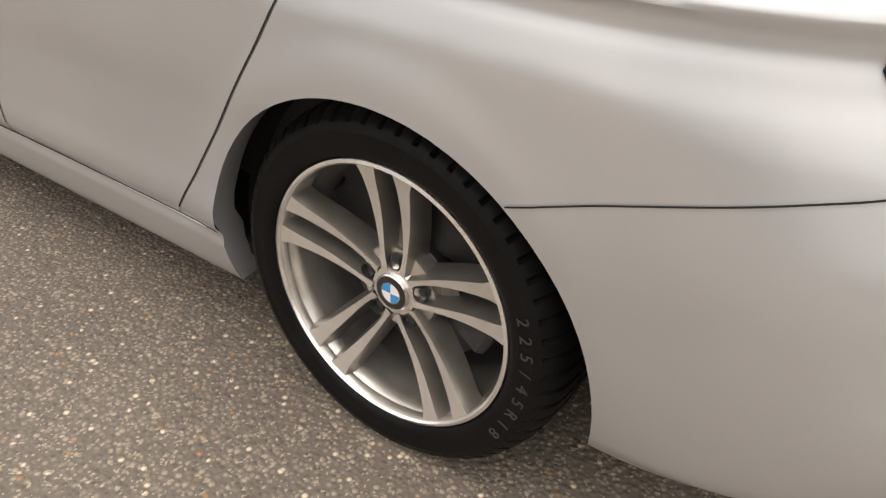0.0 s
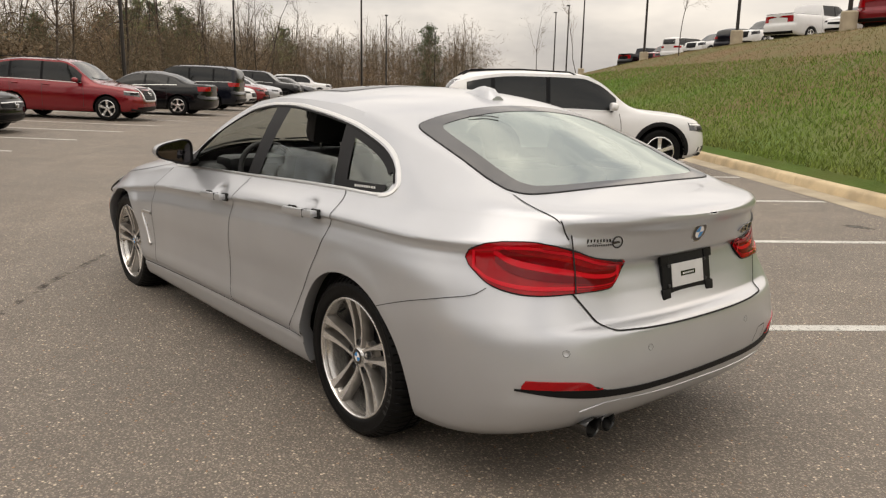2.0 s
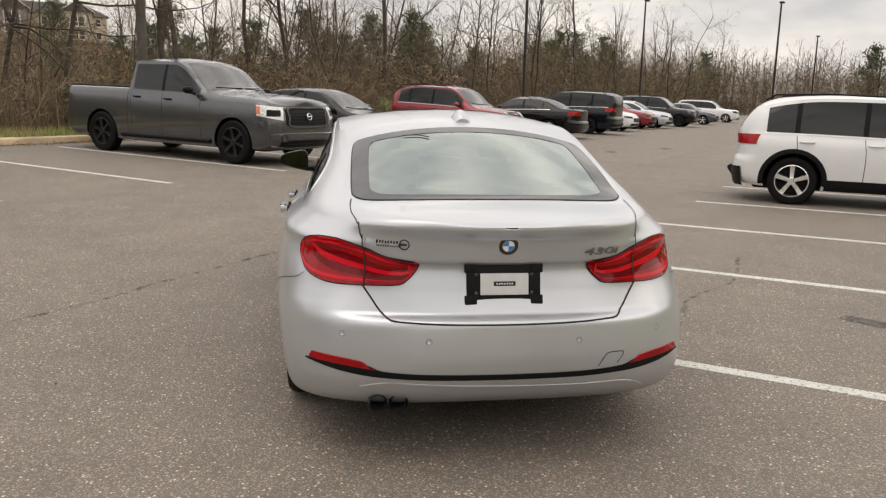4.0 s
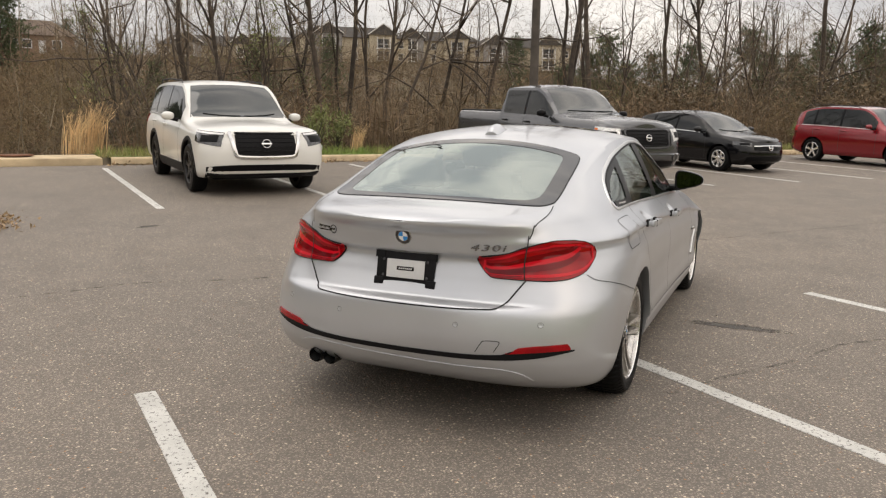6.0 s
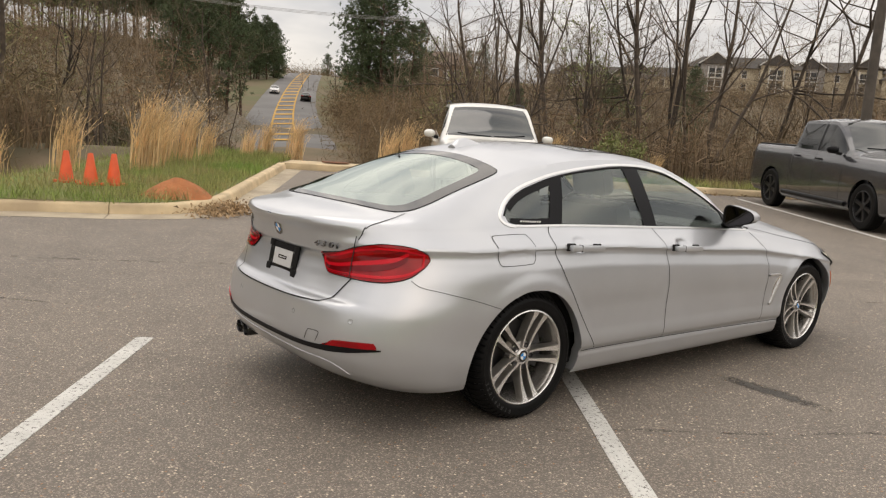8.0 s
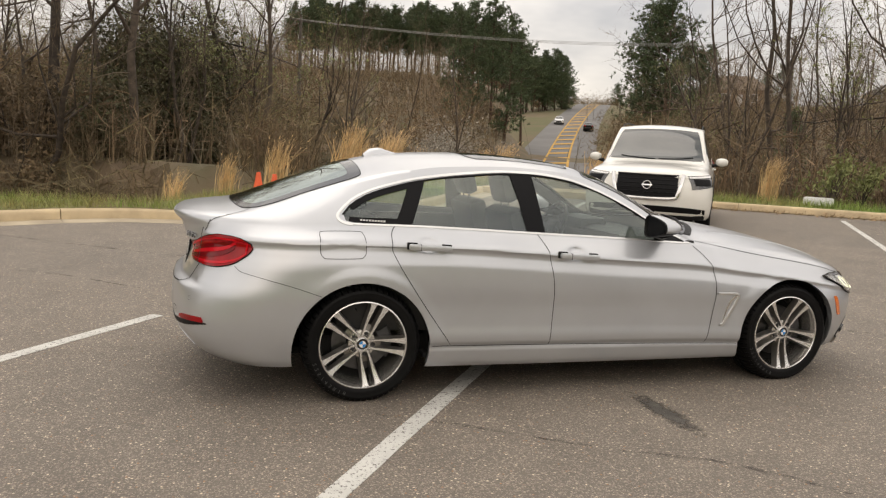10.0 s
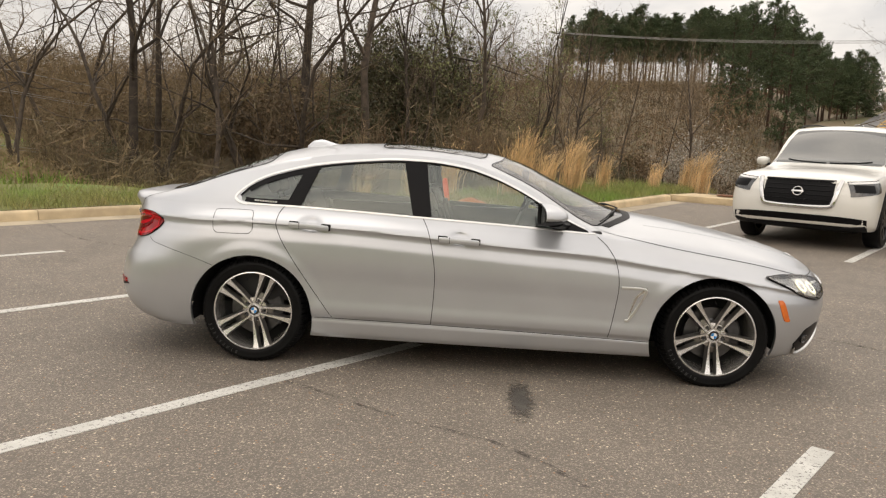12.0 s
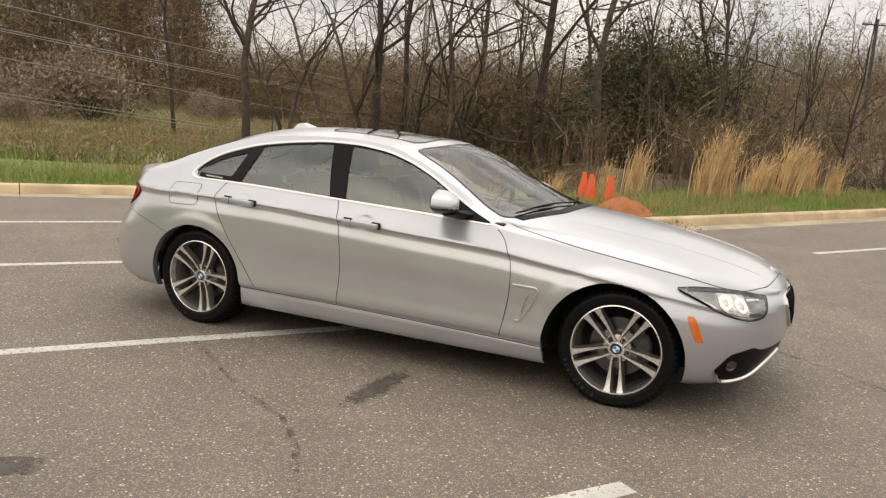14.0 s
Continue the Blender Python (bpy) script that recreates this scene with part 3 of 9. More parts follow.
    add_lathe(bm, [(0.060, -0.050), (0.074, -0.052), (0.078, -0.075), (0.092, -0.078), (0.094, -0.075), (0.160, -0.075), (0.163, -0.080), (0.163, -0.098), (0.07, -0.098)], 64)
    part("brake_disc", bm, M_STEEL, wheel)
    bm = bmesh.new()
    rows = []
    for k in range(9):
        a = math.pi - 0.55 + 1.1 * k / 8
        rows.append([(r * math.cos(a), yy, r * math.sin(a)) for r, yy in ((0.100, -0.075), (0.100, -0.048), (0.165, -0.044), (0.176, -0.054), (0.176, -0.11))])
    add_grid(bm, rows)
    part("brake_caliper", bm, M_STEELDARK, wheel)
    for k in range(5):
        bm = bmesh.new()
        a = ang + TAU * k / 5
        c, s = 0.058 * math.cos(a), 0.058 * math.sin(a)
        rings = add_tube(bm, [(c, -0.018, s), (c, 0.0025, s)], 0.0135, 14, caps=False)
        add_tube(bm, [(c, -0.02, s), (c, -0.008, s), (c, -0.006, s)], [0.0095, 0.0095, 0.007], 6)
        part("wheel_bolt", bm, M_STEELDARK, wheel)
    bm = bmesh.new()
    add_tube(bm, [(0.205 * math.cos(ang - 0.6), -0.01, 0.205 * math.sin(ang - 0.6)), (0.196 * math.cos(ang - 0.6), 0.022, 0.196 * math.sin(ang - 0.6))], [0.005, 0.004], 8)
    part("tyre_valve", bm, M_PLASTIC, wheel)
    roundel(wheel, 0.034, Matrix.Translation((0, 0.003, 0)), "centre_cap")
    wheel.matrix_basis = pose(x, y, z, 0, 0, 0) if side > 0 else pose(x, y, z, 0, 0, 180)
    return wheel


def roundel(parent, r, m, name="round_badge"):
    """A round enamel badge with a dark ring and a quartered middle; flat in xz, facing +y."""
    bm = bmesh.new()
    add_lathe(bm, [(r, -0.004), (r, 0.002), (r * 0.94, 0.004), (r * 0.9, 0.0035)], 36)
    bm.transform(m)
    badge = part(name, bm, M_CHROME, parent)
    bm = bmesh.new()
    add_lathe(bm, [(r * 0.9, 0.0035), (r * 0.58, 0.0045)], 36)
    bm.transform(m)
    part("ring", bm, M_ENAMELBLACK, badge)
    bm = bmesh.new()
    add_lathe(bm, [(r * 0.60, 0.0048), (r * 0.55, 0.0048)], 36)
    bm.transform(m)
    part("inner_rim", bm, M_CHROME, badge)
    for k in range(4):
        bm = bmesh.new()
        c = bm.verts.new((0, 0.0052, 0))
        arc = [bm.verts.new((r * 0.56 * math.cos(math.pi / 2 * (k + j / 8)), 0.0046, r * 0.56 * math.sin(math.pi / 2 * (k + j / 8)))) for j in range(9)]
        for a, b in zip(arc, arc[1:]):
            bm.faces.new((c, b, a))
        bm.transform(m)
        part("quarter", bm, M_BLUE if k % 2 == 0 else M_ENAMELWHITE, badge)
    return badge


M_LETTER = material("tyre_lettering", (0.04, 0.04, 0.04), 0.6, vary=0.2, scale=30)
M_STEELDARK = material("dark_cast_iron", (0.10, 0.10, 0.105), 0.5, 0.7, vary=0.3, scale=30, bump=0.1, bump_scale=150)
M_FRIT = material("black_ceramic_glass_border", (0.010, 0.010, 0.011), 0.04, ior=1.9)
M_HEADLINER = material("grey_headliner_cloth", (0.30, 0.30, 0.29), 0.9, vary=0.15, scale=30)
M_LAMPBODY = material("smoked_lamp_reflector", (0.86, 0.86, 0.84), 0.3, 0.2, vary=0.45, scale=26)
M_LAMPINNER = material("dark_chrome_lamp_bowl", (0.30, 0.30, 0.29), 0.22, 0.7, vary=0.5, scale=20)
M_DRL = material("lit_daytime_lamp", (0.9, 0.9, 0.75), 0.4, emit=(1.0, 0.95, 0.66), strength=0.5)
M_INSERT = material("pale_grey_card", (0.62, 0.62, 0.62), 0.5, vary=0.08, scale=20)
M_PIPE = material("polished_exhaust_tip", (0.09, 0.09, 0.09), 0.2, 0.9, vary=0.3, scale=18)
M_CARLENS = material("clear_lamp", (0.09, 0.092, 0.095), 0.14, 0.5, vary=0.6, scale=14, coat=0.7)
M_MIRROR = material("mirror_glass", (0.05, 0.048, 0.052), 0.02, 1.0)

coupe = tagged(empty("silver_coupe"), "silver metallic four-door coupe parked across bay lines with rear lamps unlit", "car")

# openings
DLO_LO = curve([(-1.53, 1.005), (-1.49, 0.982), (-1.42, 0.977), (-1.24, 0.975), (-0.34, 0.943), (0.2, 0.922), (0.62, 0.900)])
DLO_HI = curve([(-1.53, 1.012), (-1.50, 1.050), (-1.38, 1.125), (-1.24, 1.172), (-1.06, 1.215), (-0.80, 1.250), (-0.525, 1.270), (-0.38, 1.268), (-0.15, 1.243), (0.03, 1.193), (0.217, 1.113), (0.38, 1.022), (0.50, 0.955), (0.62, 0.902)])
xs = [-1.53 + 2.15 * k / 80 for k in range(81)]
DLO = [(x, DLO_LO(x)) for x in xs] + [(x, DLO_HI(x)) for x in reversed(xs)]
SHIELD = smooth_line([(0.925, 0.0), (0.90, 0.30), (0.80, 0.52), (0.68, 0.645), (0.60, 0.668), (0.40, 0.632), (0.20, 0.588), (0.05, 0.548), (0.02, 0.50), (0.085, 0.30), (0.11, 0.0), (0.085, -0.30), (0.02, -0.50), (0.05, -0.548), (0.20, -0.588), (0.40, -0.632), (0.60, -0.668), (0.68, -0.645), (0.80, -0.52), (0.90, -0.30)], 4, True)
BACK = smooth_line([(-2.085, 0.0), (-2.07, 0.30), (-2.035, 0.50), (-1.98, 0.565), (-1.90, 0.575), (-1.70, 0.570), (-1.50, 0.558), (-1.41, 0.540), (-1.385, 0.48), (-1.375, 0.25), (-1.37, 0.0), (-1.375, -0.25), (-1.385, -0.48), (-1.41, -0.540), (-1.50, -0.558), (-1.70, -0.570), (-1.90, -0.575), (-1.98, -0.565), (-2.035, -0.50), (-2.07, -0.30)], 4, True)

for sd, way in ((1, "left"), (-1, "right")):
    for name, c in (("rear", ARCH_R), ("front", ARCH_F)):
        SEDAN.cut(circle(*c, ARCH_RAD), way, lambda p: p.y * sd > 0.5 and p.z < 0.74)
        lip, liner = arch_lip(SEDAN, *c, ARCH_RAD, sd)
        part("wheel_arch_lip", lip, M_SILVER, coupe)
        part("wheel_well", liner, M_CAVITY, coupe, "black wheel well liner")
    SEDAN.cut(DLO, way, lambda p: p.y * sd > 0.4 and p.z > 0.86)
SEDAN.cut(SHIELD, "top", lambda p: p.z > 0.9)
SEDAN.cut(BACK, "top", lambda p: p.z > 0.95)
body = SEDAN.build("body", M_SILVER, coupe, "silver metallic painted body shell")

for sd in (1, -1):
    build_wheel(coupe, -1.405, sd * 0.830, 0.318, sd, radians(90 if sd > 0 else 112))
    build_wheel(coupe, 1.405, sd * 0.813, 0.318, sd, radians(80 if sd > 0 else 123))


def fill_panel(shell, outline, way, off, inset=0.0, centre=None):
    """A sheet on the skin inside a closed outline, in rings towards its middle."""
    pts = np.array([np.array(p, float) for p in outline])
    mid = np.array(centre) if centre else pts.mean(axis=0)
    bm = bmesh.new()
    rings = []
    for t in (1.0, 0.85, 0.7, 0.55, 0.4, 0.25, 0.12):
        row = []
        for p in pts:
            q = mid + (p - mid) * t
            hit, n = shell.cast(float(q[0]), float(q[1]), way)
            row.append(bm.verts.new(hit + n * off))
        rings.append(row)
    k = len(pts)
    for a, b in zip(rings, rings[1:]):
        for i in range(k):
            bm.faces.new((a[i], a[(i + 1) % k], b[(i + 1) % k], b[i]))
    hit, n = shell.cast(float(mid[0]), float(mid[1]), way)
    c = bm.verts.new(hit + n * off)
    for i in range(k):
        bm.faces.new((rings[-1][i], rings[-1][(i + 1) % k], c))
    bmesh.ops.recalc_face_normals(bm, faces=bm.faces)
    return bm


def ring_panel(shell, outer, inner, way, off):
    """A band on the skin between two outlines of equally many points."""
    bm = bmesh.new()
    rows = []
    for t in (0.0, 0.33, 0.66, 1.0):
        row = []
        for p, q in zip(outer, inner):
            w = np.array(p) * (1 - t) + np.array(q) * t
            hit, n = shell.cast(float(w[0]), float(w[1]), way)
            row.append(bm.verts.new(hit + n * off))
        rows.append(row)
    k = len(outer)
    for a, b in zip(rows, rows[1:]):
        for i in range(k):
            bm.faces.new((a[i], a[(i + 1) % k], b[(i + 1) % k], b[i]))
    bmesh.ops.recalc_face_normals(bm, faces=bm.faces)
    return bm


# glass
shield = part("windscreen", fill_panel(SEDAN, SHIELD, "top", 0.001, centre=(0.5, 0)), M_SHIELD, coupe, "clear laminated windscreen")
shield.visible_shadow = False
back = part("rear_window", fill_panel(SEDAN, BACK, "top", 0.002, centre=(-1.75, 0)), M_BACKGLASS, coupe, "grey tinted heated rear window")
back.visible_shadow = False
inner = [((p[0] + 1.745) * 0.85 - 1.755, p[1] * 0.87) for p in BACK]
part("black_border", ring_panel(SEDAN, BACK, inner, "top", 0.0035), M_FRIT, back, "black printed border of the rear window")
inner = [((p[0] - 0.5) * 0.94 + 0.49, p[1] * 0.95) for p in SHIELD]
part("black_border", ring_panel(SEDAN, SHIELD, inner, "top", 0.0025), M_FRIT, shield)
part("seal", SEDAN.strip(None, "top", 0.012, height=0.003, closed=True, line=BACK), M_PLASTIC, back)
part("seal", SEDAN.strip(None, "top", 0.010, height=0.003, closed=True, line=SHIELD), M_PLASTIC, shield)


def between(t0, t1):
    """A sloping line between a lower and an upper point, as x for a height share."""
    return lambda s: t0 + (t1 - t0) * s


def window_pane(way, xa0, xa1, xb0, xb1, off, top=1.0, nx=14, ny=8):
    """A pane between two sloping pillars: lower and upper x of its rear edge (xa) and of its front edge (xb)."""
    rows = []
    for i in range(nx + 1):
        t = i / nx
        row = []
        for j in range(ny + 1):
            s = j / ny * top
            x = (xa0 + (xa1 - xa0) * s) * (1 - t) + (xb0 + (xb1 - xb0) * s) * t
            z = DLO_LO(x) + (DLO_HI(x) - DLO_LO(x)) * s
            p, n = SEDAN.cast(x, z, way)
            row.append(p + n * off)
        rows.append(row)
    bm = bmesh.new()
    add_grid(bm, rows)
    bmesh.ops.remove_doubles(bm, verts=bm.verts, dist=0.0005)
    bmesh.ops.recalc_face_normals(bm, faces=bm.faces)
    return bm


for sd, way in ((1, "left"), (-1, "right")):
    for args, label in (((-1.53, -1.50, -1.225, -1.13), "rear quarter glass"), ((-1.15, -1.055, -0.445, -0.515), "rear door glass"), ((-0.34, -0.39, 0.615, 0.55), "front door glass")):
        top = 1.0
        if sd > 0 and label == "rear door glass":
            top, label = 0.45, "half-lowered rear door glass"
        elif sd > 0 and label == "front door glass":
            continue
        pane = part("side_window", window_pane(way, *args, -0.004, top), M_GLASS, coupe, "tinted " + label)
        pane.visible_shadow = False
    part("pillar_trim", window_pane(way, -1.235, -1.14, -1.14, -1.045, 0.001), M_GLOSSBLACK, coupe, "gloss black pillar trim")
    part("pillar_trim", window_pane(way, -0.45, -0.525, -0.335, -0.385, 0.001), M_GLOSSBLACK, coupe, "gloss black pillar trim")
    part("mirror_triangle", window_pane(way, 0.40, 0.385, 0.615, 0.60, 0.001), M_GLOSSBLACK, coupe, "black mirror base panel")
    low = [(x, DLO_LO(x) - 0.006) for x in [-1.47 + 2.13 * k / 40 for k in range(41)]]
    part("belt_moulding", SEDAN.strip(None, way, 0.014, height=0.004, line=low), M_SATIN, coupe, "satin chrome window moulding")
    high = [(-1.47, 0.970), (-1.515, 0.977), (-1.545, 0.993), (-1.550, 1.018)] + [(x - 0.010, DLO_HI(x) + 0.012) for x in [-1.505 + 2.115 * k / 40 for k in range(41)]]
    part("window_surround", SEDAN.strip(high, way, 0.020, height=0.004, n=3), M_SATIN, coupe, "satin chrome window surround")
    dark = [(x, DLO_HI(x) - 0.001) for x in [-1.525 + 2.14 * k / 50 for k in range(51)]]
    part("window_seal", SEDAN.strip(None, way, 0.012, height=0.0035, line=dark), M_PLASTIC, coupe)
    for edge_line, wide in (([(x, DLO_LO(x) + 0.016) for x in [-1.49 + 0.27 * k / 12 for k in range(13)]], 0.030), ([(x, DLO_HI(x) - 0.018) for x in [-1.475 + 0.34 * k / 14 for k in range(15)]], 0.030)):
        part("quarter_glass_border", SEDAN.strip(None, way, wide, off=0.0006, line=edge_line), M_GLOSSBLACK, coupe)
    bars = bmesh.new()
    for k in range(9):
        p, n = SEDAN.cast(-1.425 + 0.016 * k, 0.994 - 0.0006 * k, way)
        add_box(bars, p.x, p.y + n.y * 0.003, p.z, 0.011, 0.001, 0.009)
    part("quarter_glass_mark", bars, M_ENAMELWHITE, coupe, smooth=False)

    # shut lines
    for line in ([(-1.235, 0.972), (-1.262, 0.93), (-1.268, 0.88), (-1.262, 0.832), (-1.201, 0.722), (-1.067, 0.525), (-0.914, 0.315)],
                 [(-0.386, 0.936), (-0.338, 0.838), (-0.298, 0.636), (-0.297, 0.46), (-0.307, 0.30)],
                 [(0.672, 0.878), (0.735, 0.82), (0.788, 0.721), (0.804, 0.581), (0.783, 0.405), (0.759, 0.285)],
                 [(-1.02, 0.307), (-0.31, 0.297), (0.3, 0.286), (1.0, 0.270)],
                 [(-1.645, 0.598), (-1.80, 0.648), (-1.96, 0.690), (-2.05, 0.712), (-2.085, 0.738)]):
        part("shut_line", SEDAN.strip(line, way, 0.0042 if line[0][0] > -1.6 else 0.0026, off=0.0012 if line[0][0] > -1.6 else 0.0026, n=12), M_SEAM, coupe)
    edge = [(-0.985, 0.300), (-0.31, 0.291), (0.3, 0.280), (1.0, 0.264)]
    part("sill_edge", SEDAN.strip(edge, way, 0.006, height=0.002), M_SILVER, coupe)
    if sd < 0:
        box = smooth_line([(-1.655, 0.90), (-1.655, 0.92), (-1.63, 0.933), (-1.45, 0.935), (-1.425, 0.925), (-1.415, 0.90), (-1.412, 0.83), (-1.425, 0.808), (-1.45, 0.798), (-1.61, 0.796), (-1.64, 0.803), (-1.655, 0.83)], 4, True)
        part("fuel_flap", fill_panel(SEDAN, box, way, 0.0012), M_SILVER, coupe, "silver fuel filler flap")
        part("shut_line", SEDAN.strip(None, way, 0.0034, off=0.0018, closed=True, line=box), M_SEAM, coupe)

    # handles
    for hx, hz in ((-1.062, 0.862), (-0.158, 0.820)):
        bm = bmesh.new()
        p0, p1 = (SEDAN.cast(hx + q, hz - 0.004, way)[0] for q in (-0.118, 0.118))
        along = (p1 - p0).normalized()
        along = Vector((along.x, along.y, -0.045)).normalized()
        out = Vector((0, sd, 0)) - along * along.dot(Vector((0, sd, 0)))
        out.normalize()
        mid_p = (p0 + p1) / 2
        grip = Matrix((*zip(along, out, along.cross(out)),)).to_4x4()
        grip.translation = Vector((mid_p.x, mid_p.y, hz)) + out * 0.034
        add_box(bm, 0, 0, 0, 0.245, 0.024, 0.034, grip, bevel=0.0110)
        for q in (-0.100, 0.100):
            add_box(bm, q, -0.022, 0, 0.034, 0.040, 0.026, grip, bevel=0.006)
        handle = part("door_handle", bm, M_SILVER, coupe, "silver painted door handle")
        # Black gasket pads, oversized so they also draw the grip's occlusion shade.
        for q in (-0.098, 0.098):
            bm = bmesh.new()
            add_box(bm, q, -0.030, -0.002, 0.058, 0.014, 0.040, grip, bevel=0.006)
            part("gasket", bm, M_SEAM, handle)
        # Dark ribbon on the skin, painted in for the shadow under the grip.
        part("grip_shade_strip", SEDAN.strip([(hx - 0.085, hz - 0.010), (hx, hz - 0.018), (hx + 0.085, hz - 0.014)], way, 0.006, off=0.0015), M_SEAM, handle)
        bm = bmesh.new()
        c = p0 + (p1 - p0) * 0.26
        add_box(bm, c.x, c.y + sd * 0.034, hz + 0.003, 0.0025, 0.0252, 0.0352)
        part("shut_line", bm, M_SEAM, handle, smooth=False)

    # side vent and marker
    part("side_vent", SEDAN.panel(curve([(0.868, 0.395), (0.93, 0.550), (0.972, 0.578)]), curve([(0.868, 0.402), (0.905, 0.540), (0.972, 0.60)]), 0.868, 0.972, way, 0.0015, 12, 3), M_RIMGREY, coupe, "grey side vent slot")
    part("vent_blade", SEDAN.strip([(0.820, 0.594), (0.88, 0.594), (0.945, 0.592), (0.967, 0.582), (0.962, 0.560), (0.93, 0.49), (0.875, 0.402), (0.850, 0.398)], way, 0.017, height=0.008, n=5), M_SATIN, coupe, "satin chrome air vent blade")
    part("side_marker", SEDAN.panel(curve([(1.752, 0.552), (1.81, 0.434), (1.838, 0.434)]), curve([(1.752, 0.563), (1.774, 0.563), (1.838, 0.442)]), 1.752, 1.838, way, 0.004, 12, 3), M_AMBER, coupe, "amber side marker lamp")

    # door mirror: a flattened shell with a flat foot, open to the rear, on a black arm
    def mirror_ring(x, share, m=28):
        ring = []
        for k in range(m):
            c, q = math.cos(TAU * k / m), math.sin(TAU * k / m)
            yy, zz = math.copysign(abs(c) ** 0.55, c), math.copysign(abs(q) ** 0.62, q)
            ring.append(Vector((x + 0.018 * yy * share, sd * (0.902 + 0.096 * yy * share), 0.994 + (0.066 if zz > 0 else 0.050) * zz * share * (1 - 0.24 * yy) + (0.012 if zz < 0 else -0.006) * yy)))
        return ring
    bm = bmesh.new()
    shells = [(0.319, 0.93), (0.325, 1.0), (0.355, 1.0), (0.392, 0.95), (0.425, 0.84), (0.450, 0.66), (0.465, 0.42), (0.470, 0.15)]
    rings = [[bm.verts.new(q) for q in mirror_ring(*sh)] for sh in shells]
    for i, (r0, r1) in enumerate(zip(rings, rings[1:])):
        for k in range(28):
            f = bm.faces.new((r0[k], r0[(k + 1) % 28], r1[(k + 1) % 28], r1[k]))
            f.material_index = 1 if i == 0 or f.calc_center_median().z < 0.976 else 0
    bm.faces.new(rings[-1])
    inner_ring = [bm.verts.new(q) for q in mirror_ring(0.332, 0.86)]
    for k in range(28):
        bm.faces.new((rings[0][k], inner_ring[k], inner_ring[(k + 1) % 28], rings[0][(k + 1) % 28])).material_index = 1
    bmesh.ops.recalc_face_normals(bm, faces=bm.faces)
    mirror = part("door_mirror", bm, M_SILVER, coupe, "silver door mirror with black lower shell")
    mirror.data.materials.append(M_PLASTIC)
    bm = bmesh.new()
    add_tube(bm, [(0.44, sd * 0.74, 0.932), (0.425, sd * 0.81, 0.938), (0.41, sd * 0.87, 0.956)], [0.026, 0.022, 0.026], 10)
    for v in bm.verts:
        v.co.x = 0.42 + (v.co.x - 0.42) * 2.2
    part("mirror_arm", bm, M_PLASTIC, mirror)
    bm = bmesh.new()
    bm.faces.new([bm.verts.new(q) for q in mirror_ring(0.3315, 0.865)])
    bmesh.ops.recalc_face_normals(bm, faces=bm.faces)
    part("mirror_glass", bm, M_MIRROR, mirror)

    # rear lamps
    tw = "tail_left" if sd > 0 else "tail_right"
    hi = curve([(-1.362, 0.818), (-1.316, 0.824), (-1.26, 0.834), (-1.18, 0.864), (-1.10, 0.882), (-1.04, 0.888), (-0.962, 0.886), (-0.90, 0.878), (-0.860, 0.865), (-0.840, 0.851), (-0.832, 0.838)])
    lo = curve([(-1.362, 0.808), (-1.335, 0.752), (-1.312, 0.728), (-1.234, 0.724), (-1.10, 0.720), (-1.04, 0.722), (-0.962, 0.734), (-0.91, 0.752), (-0.866, 0.784), (-0.842, 0.808), (-0.832, 0.828)])
    lamp = part("rear_lamp", SEDAN.panel(lo, hi, -1.362, -0.832, tw, 0.007, 56, 12, 0.02, ease=True), M_REDLENS, coupe, "red rear lamp with dark inner bands")
    part("lamp_surround", SEDAN.strip(None, tw, 0.006, height=0.008, closed=True, line=[(a, lo(a)) for a in [-1.362 + 0.53 * k / 50 for k in range(51)]] + [(a, hi(a)) for a in [-0.832 - 0.53 * k / 50 for k in range(1, 50)]]), M_GLOSSBLACK, lamp)

    def guide(a0, a1, s0, s1, nx=30):
        return SEDAN.panel(lambda a: lo(a) + (hi(a) - lo(a)) * s0(a), lambda a: lo(a) + (hi(a) - lo(a)) * s1(a), a0, a1, tw, 0.0105, nx, 3, 0.006)
    mid = curve([(-1.34, 0.30), (-1.19, 0.36), (-1.05, 0.42), (-0.97, 0.52), (-0.925, 0.70)])
    for nm, a0, a1, s0, s1, mt, lift in (("dark_band", -1.335, -0.930, lambda a: mid(a) - 0.13, lambda a: mid(a) + 0.02, M_REDDARK, 0.0100), ("middle_guide", -1.335, -0.925, lambda a: mid(a) + 0.04, lambda a: mid(a) + 0.17, M_REDGLOW, 0.0105),
                                         ("dark_band", -1.325, -0.945, lambda a: mid(a) + 0.19, lambda a: min(mid(a) + 0.33, 0.9), M_REDDARK, 0.0100), ("lower_guide", -1.31, -0.90, lambda a: 0.10, lambda a: 0.16, M_REDGLOW, 0.0100)):
        part(nm, SEDAN.panel(lambda a: lo(a) + (hi(a) - lo(a)) * s0(a), lambda a: lo(a) + (hi(a) - lo(a)) * s1(a), a0, a1, tw, lift, 30, 3, 0.004), mt, lamp)
    for k in range(4):
        sk = 0.10 + 0.075 * k
        part("rib", SEDAN.panel(lambda a: lo(a) + (hi(a) - lo(a)) * sk, lambda a: lo(a) + (hi(a) - lo(a)) * (sk + 0.022), -1.325, -1.20, tw, 0.0125, 12, 2, 0.002), M_REDDARK, lamp)
    rim_line = [(a, lo(a) + (hi(a) - lo(a)) * 0.085 + 0.004) for a in [-1.335 + 0.475 * k / 40 for k in range(41)]] + [(a, hi(a) - (hi(a) - lo(a)) * 0.085 - 0.004) for a in [-0.860 - 0.475 * k / 40 for k in range(41)]]
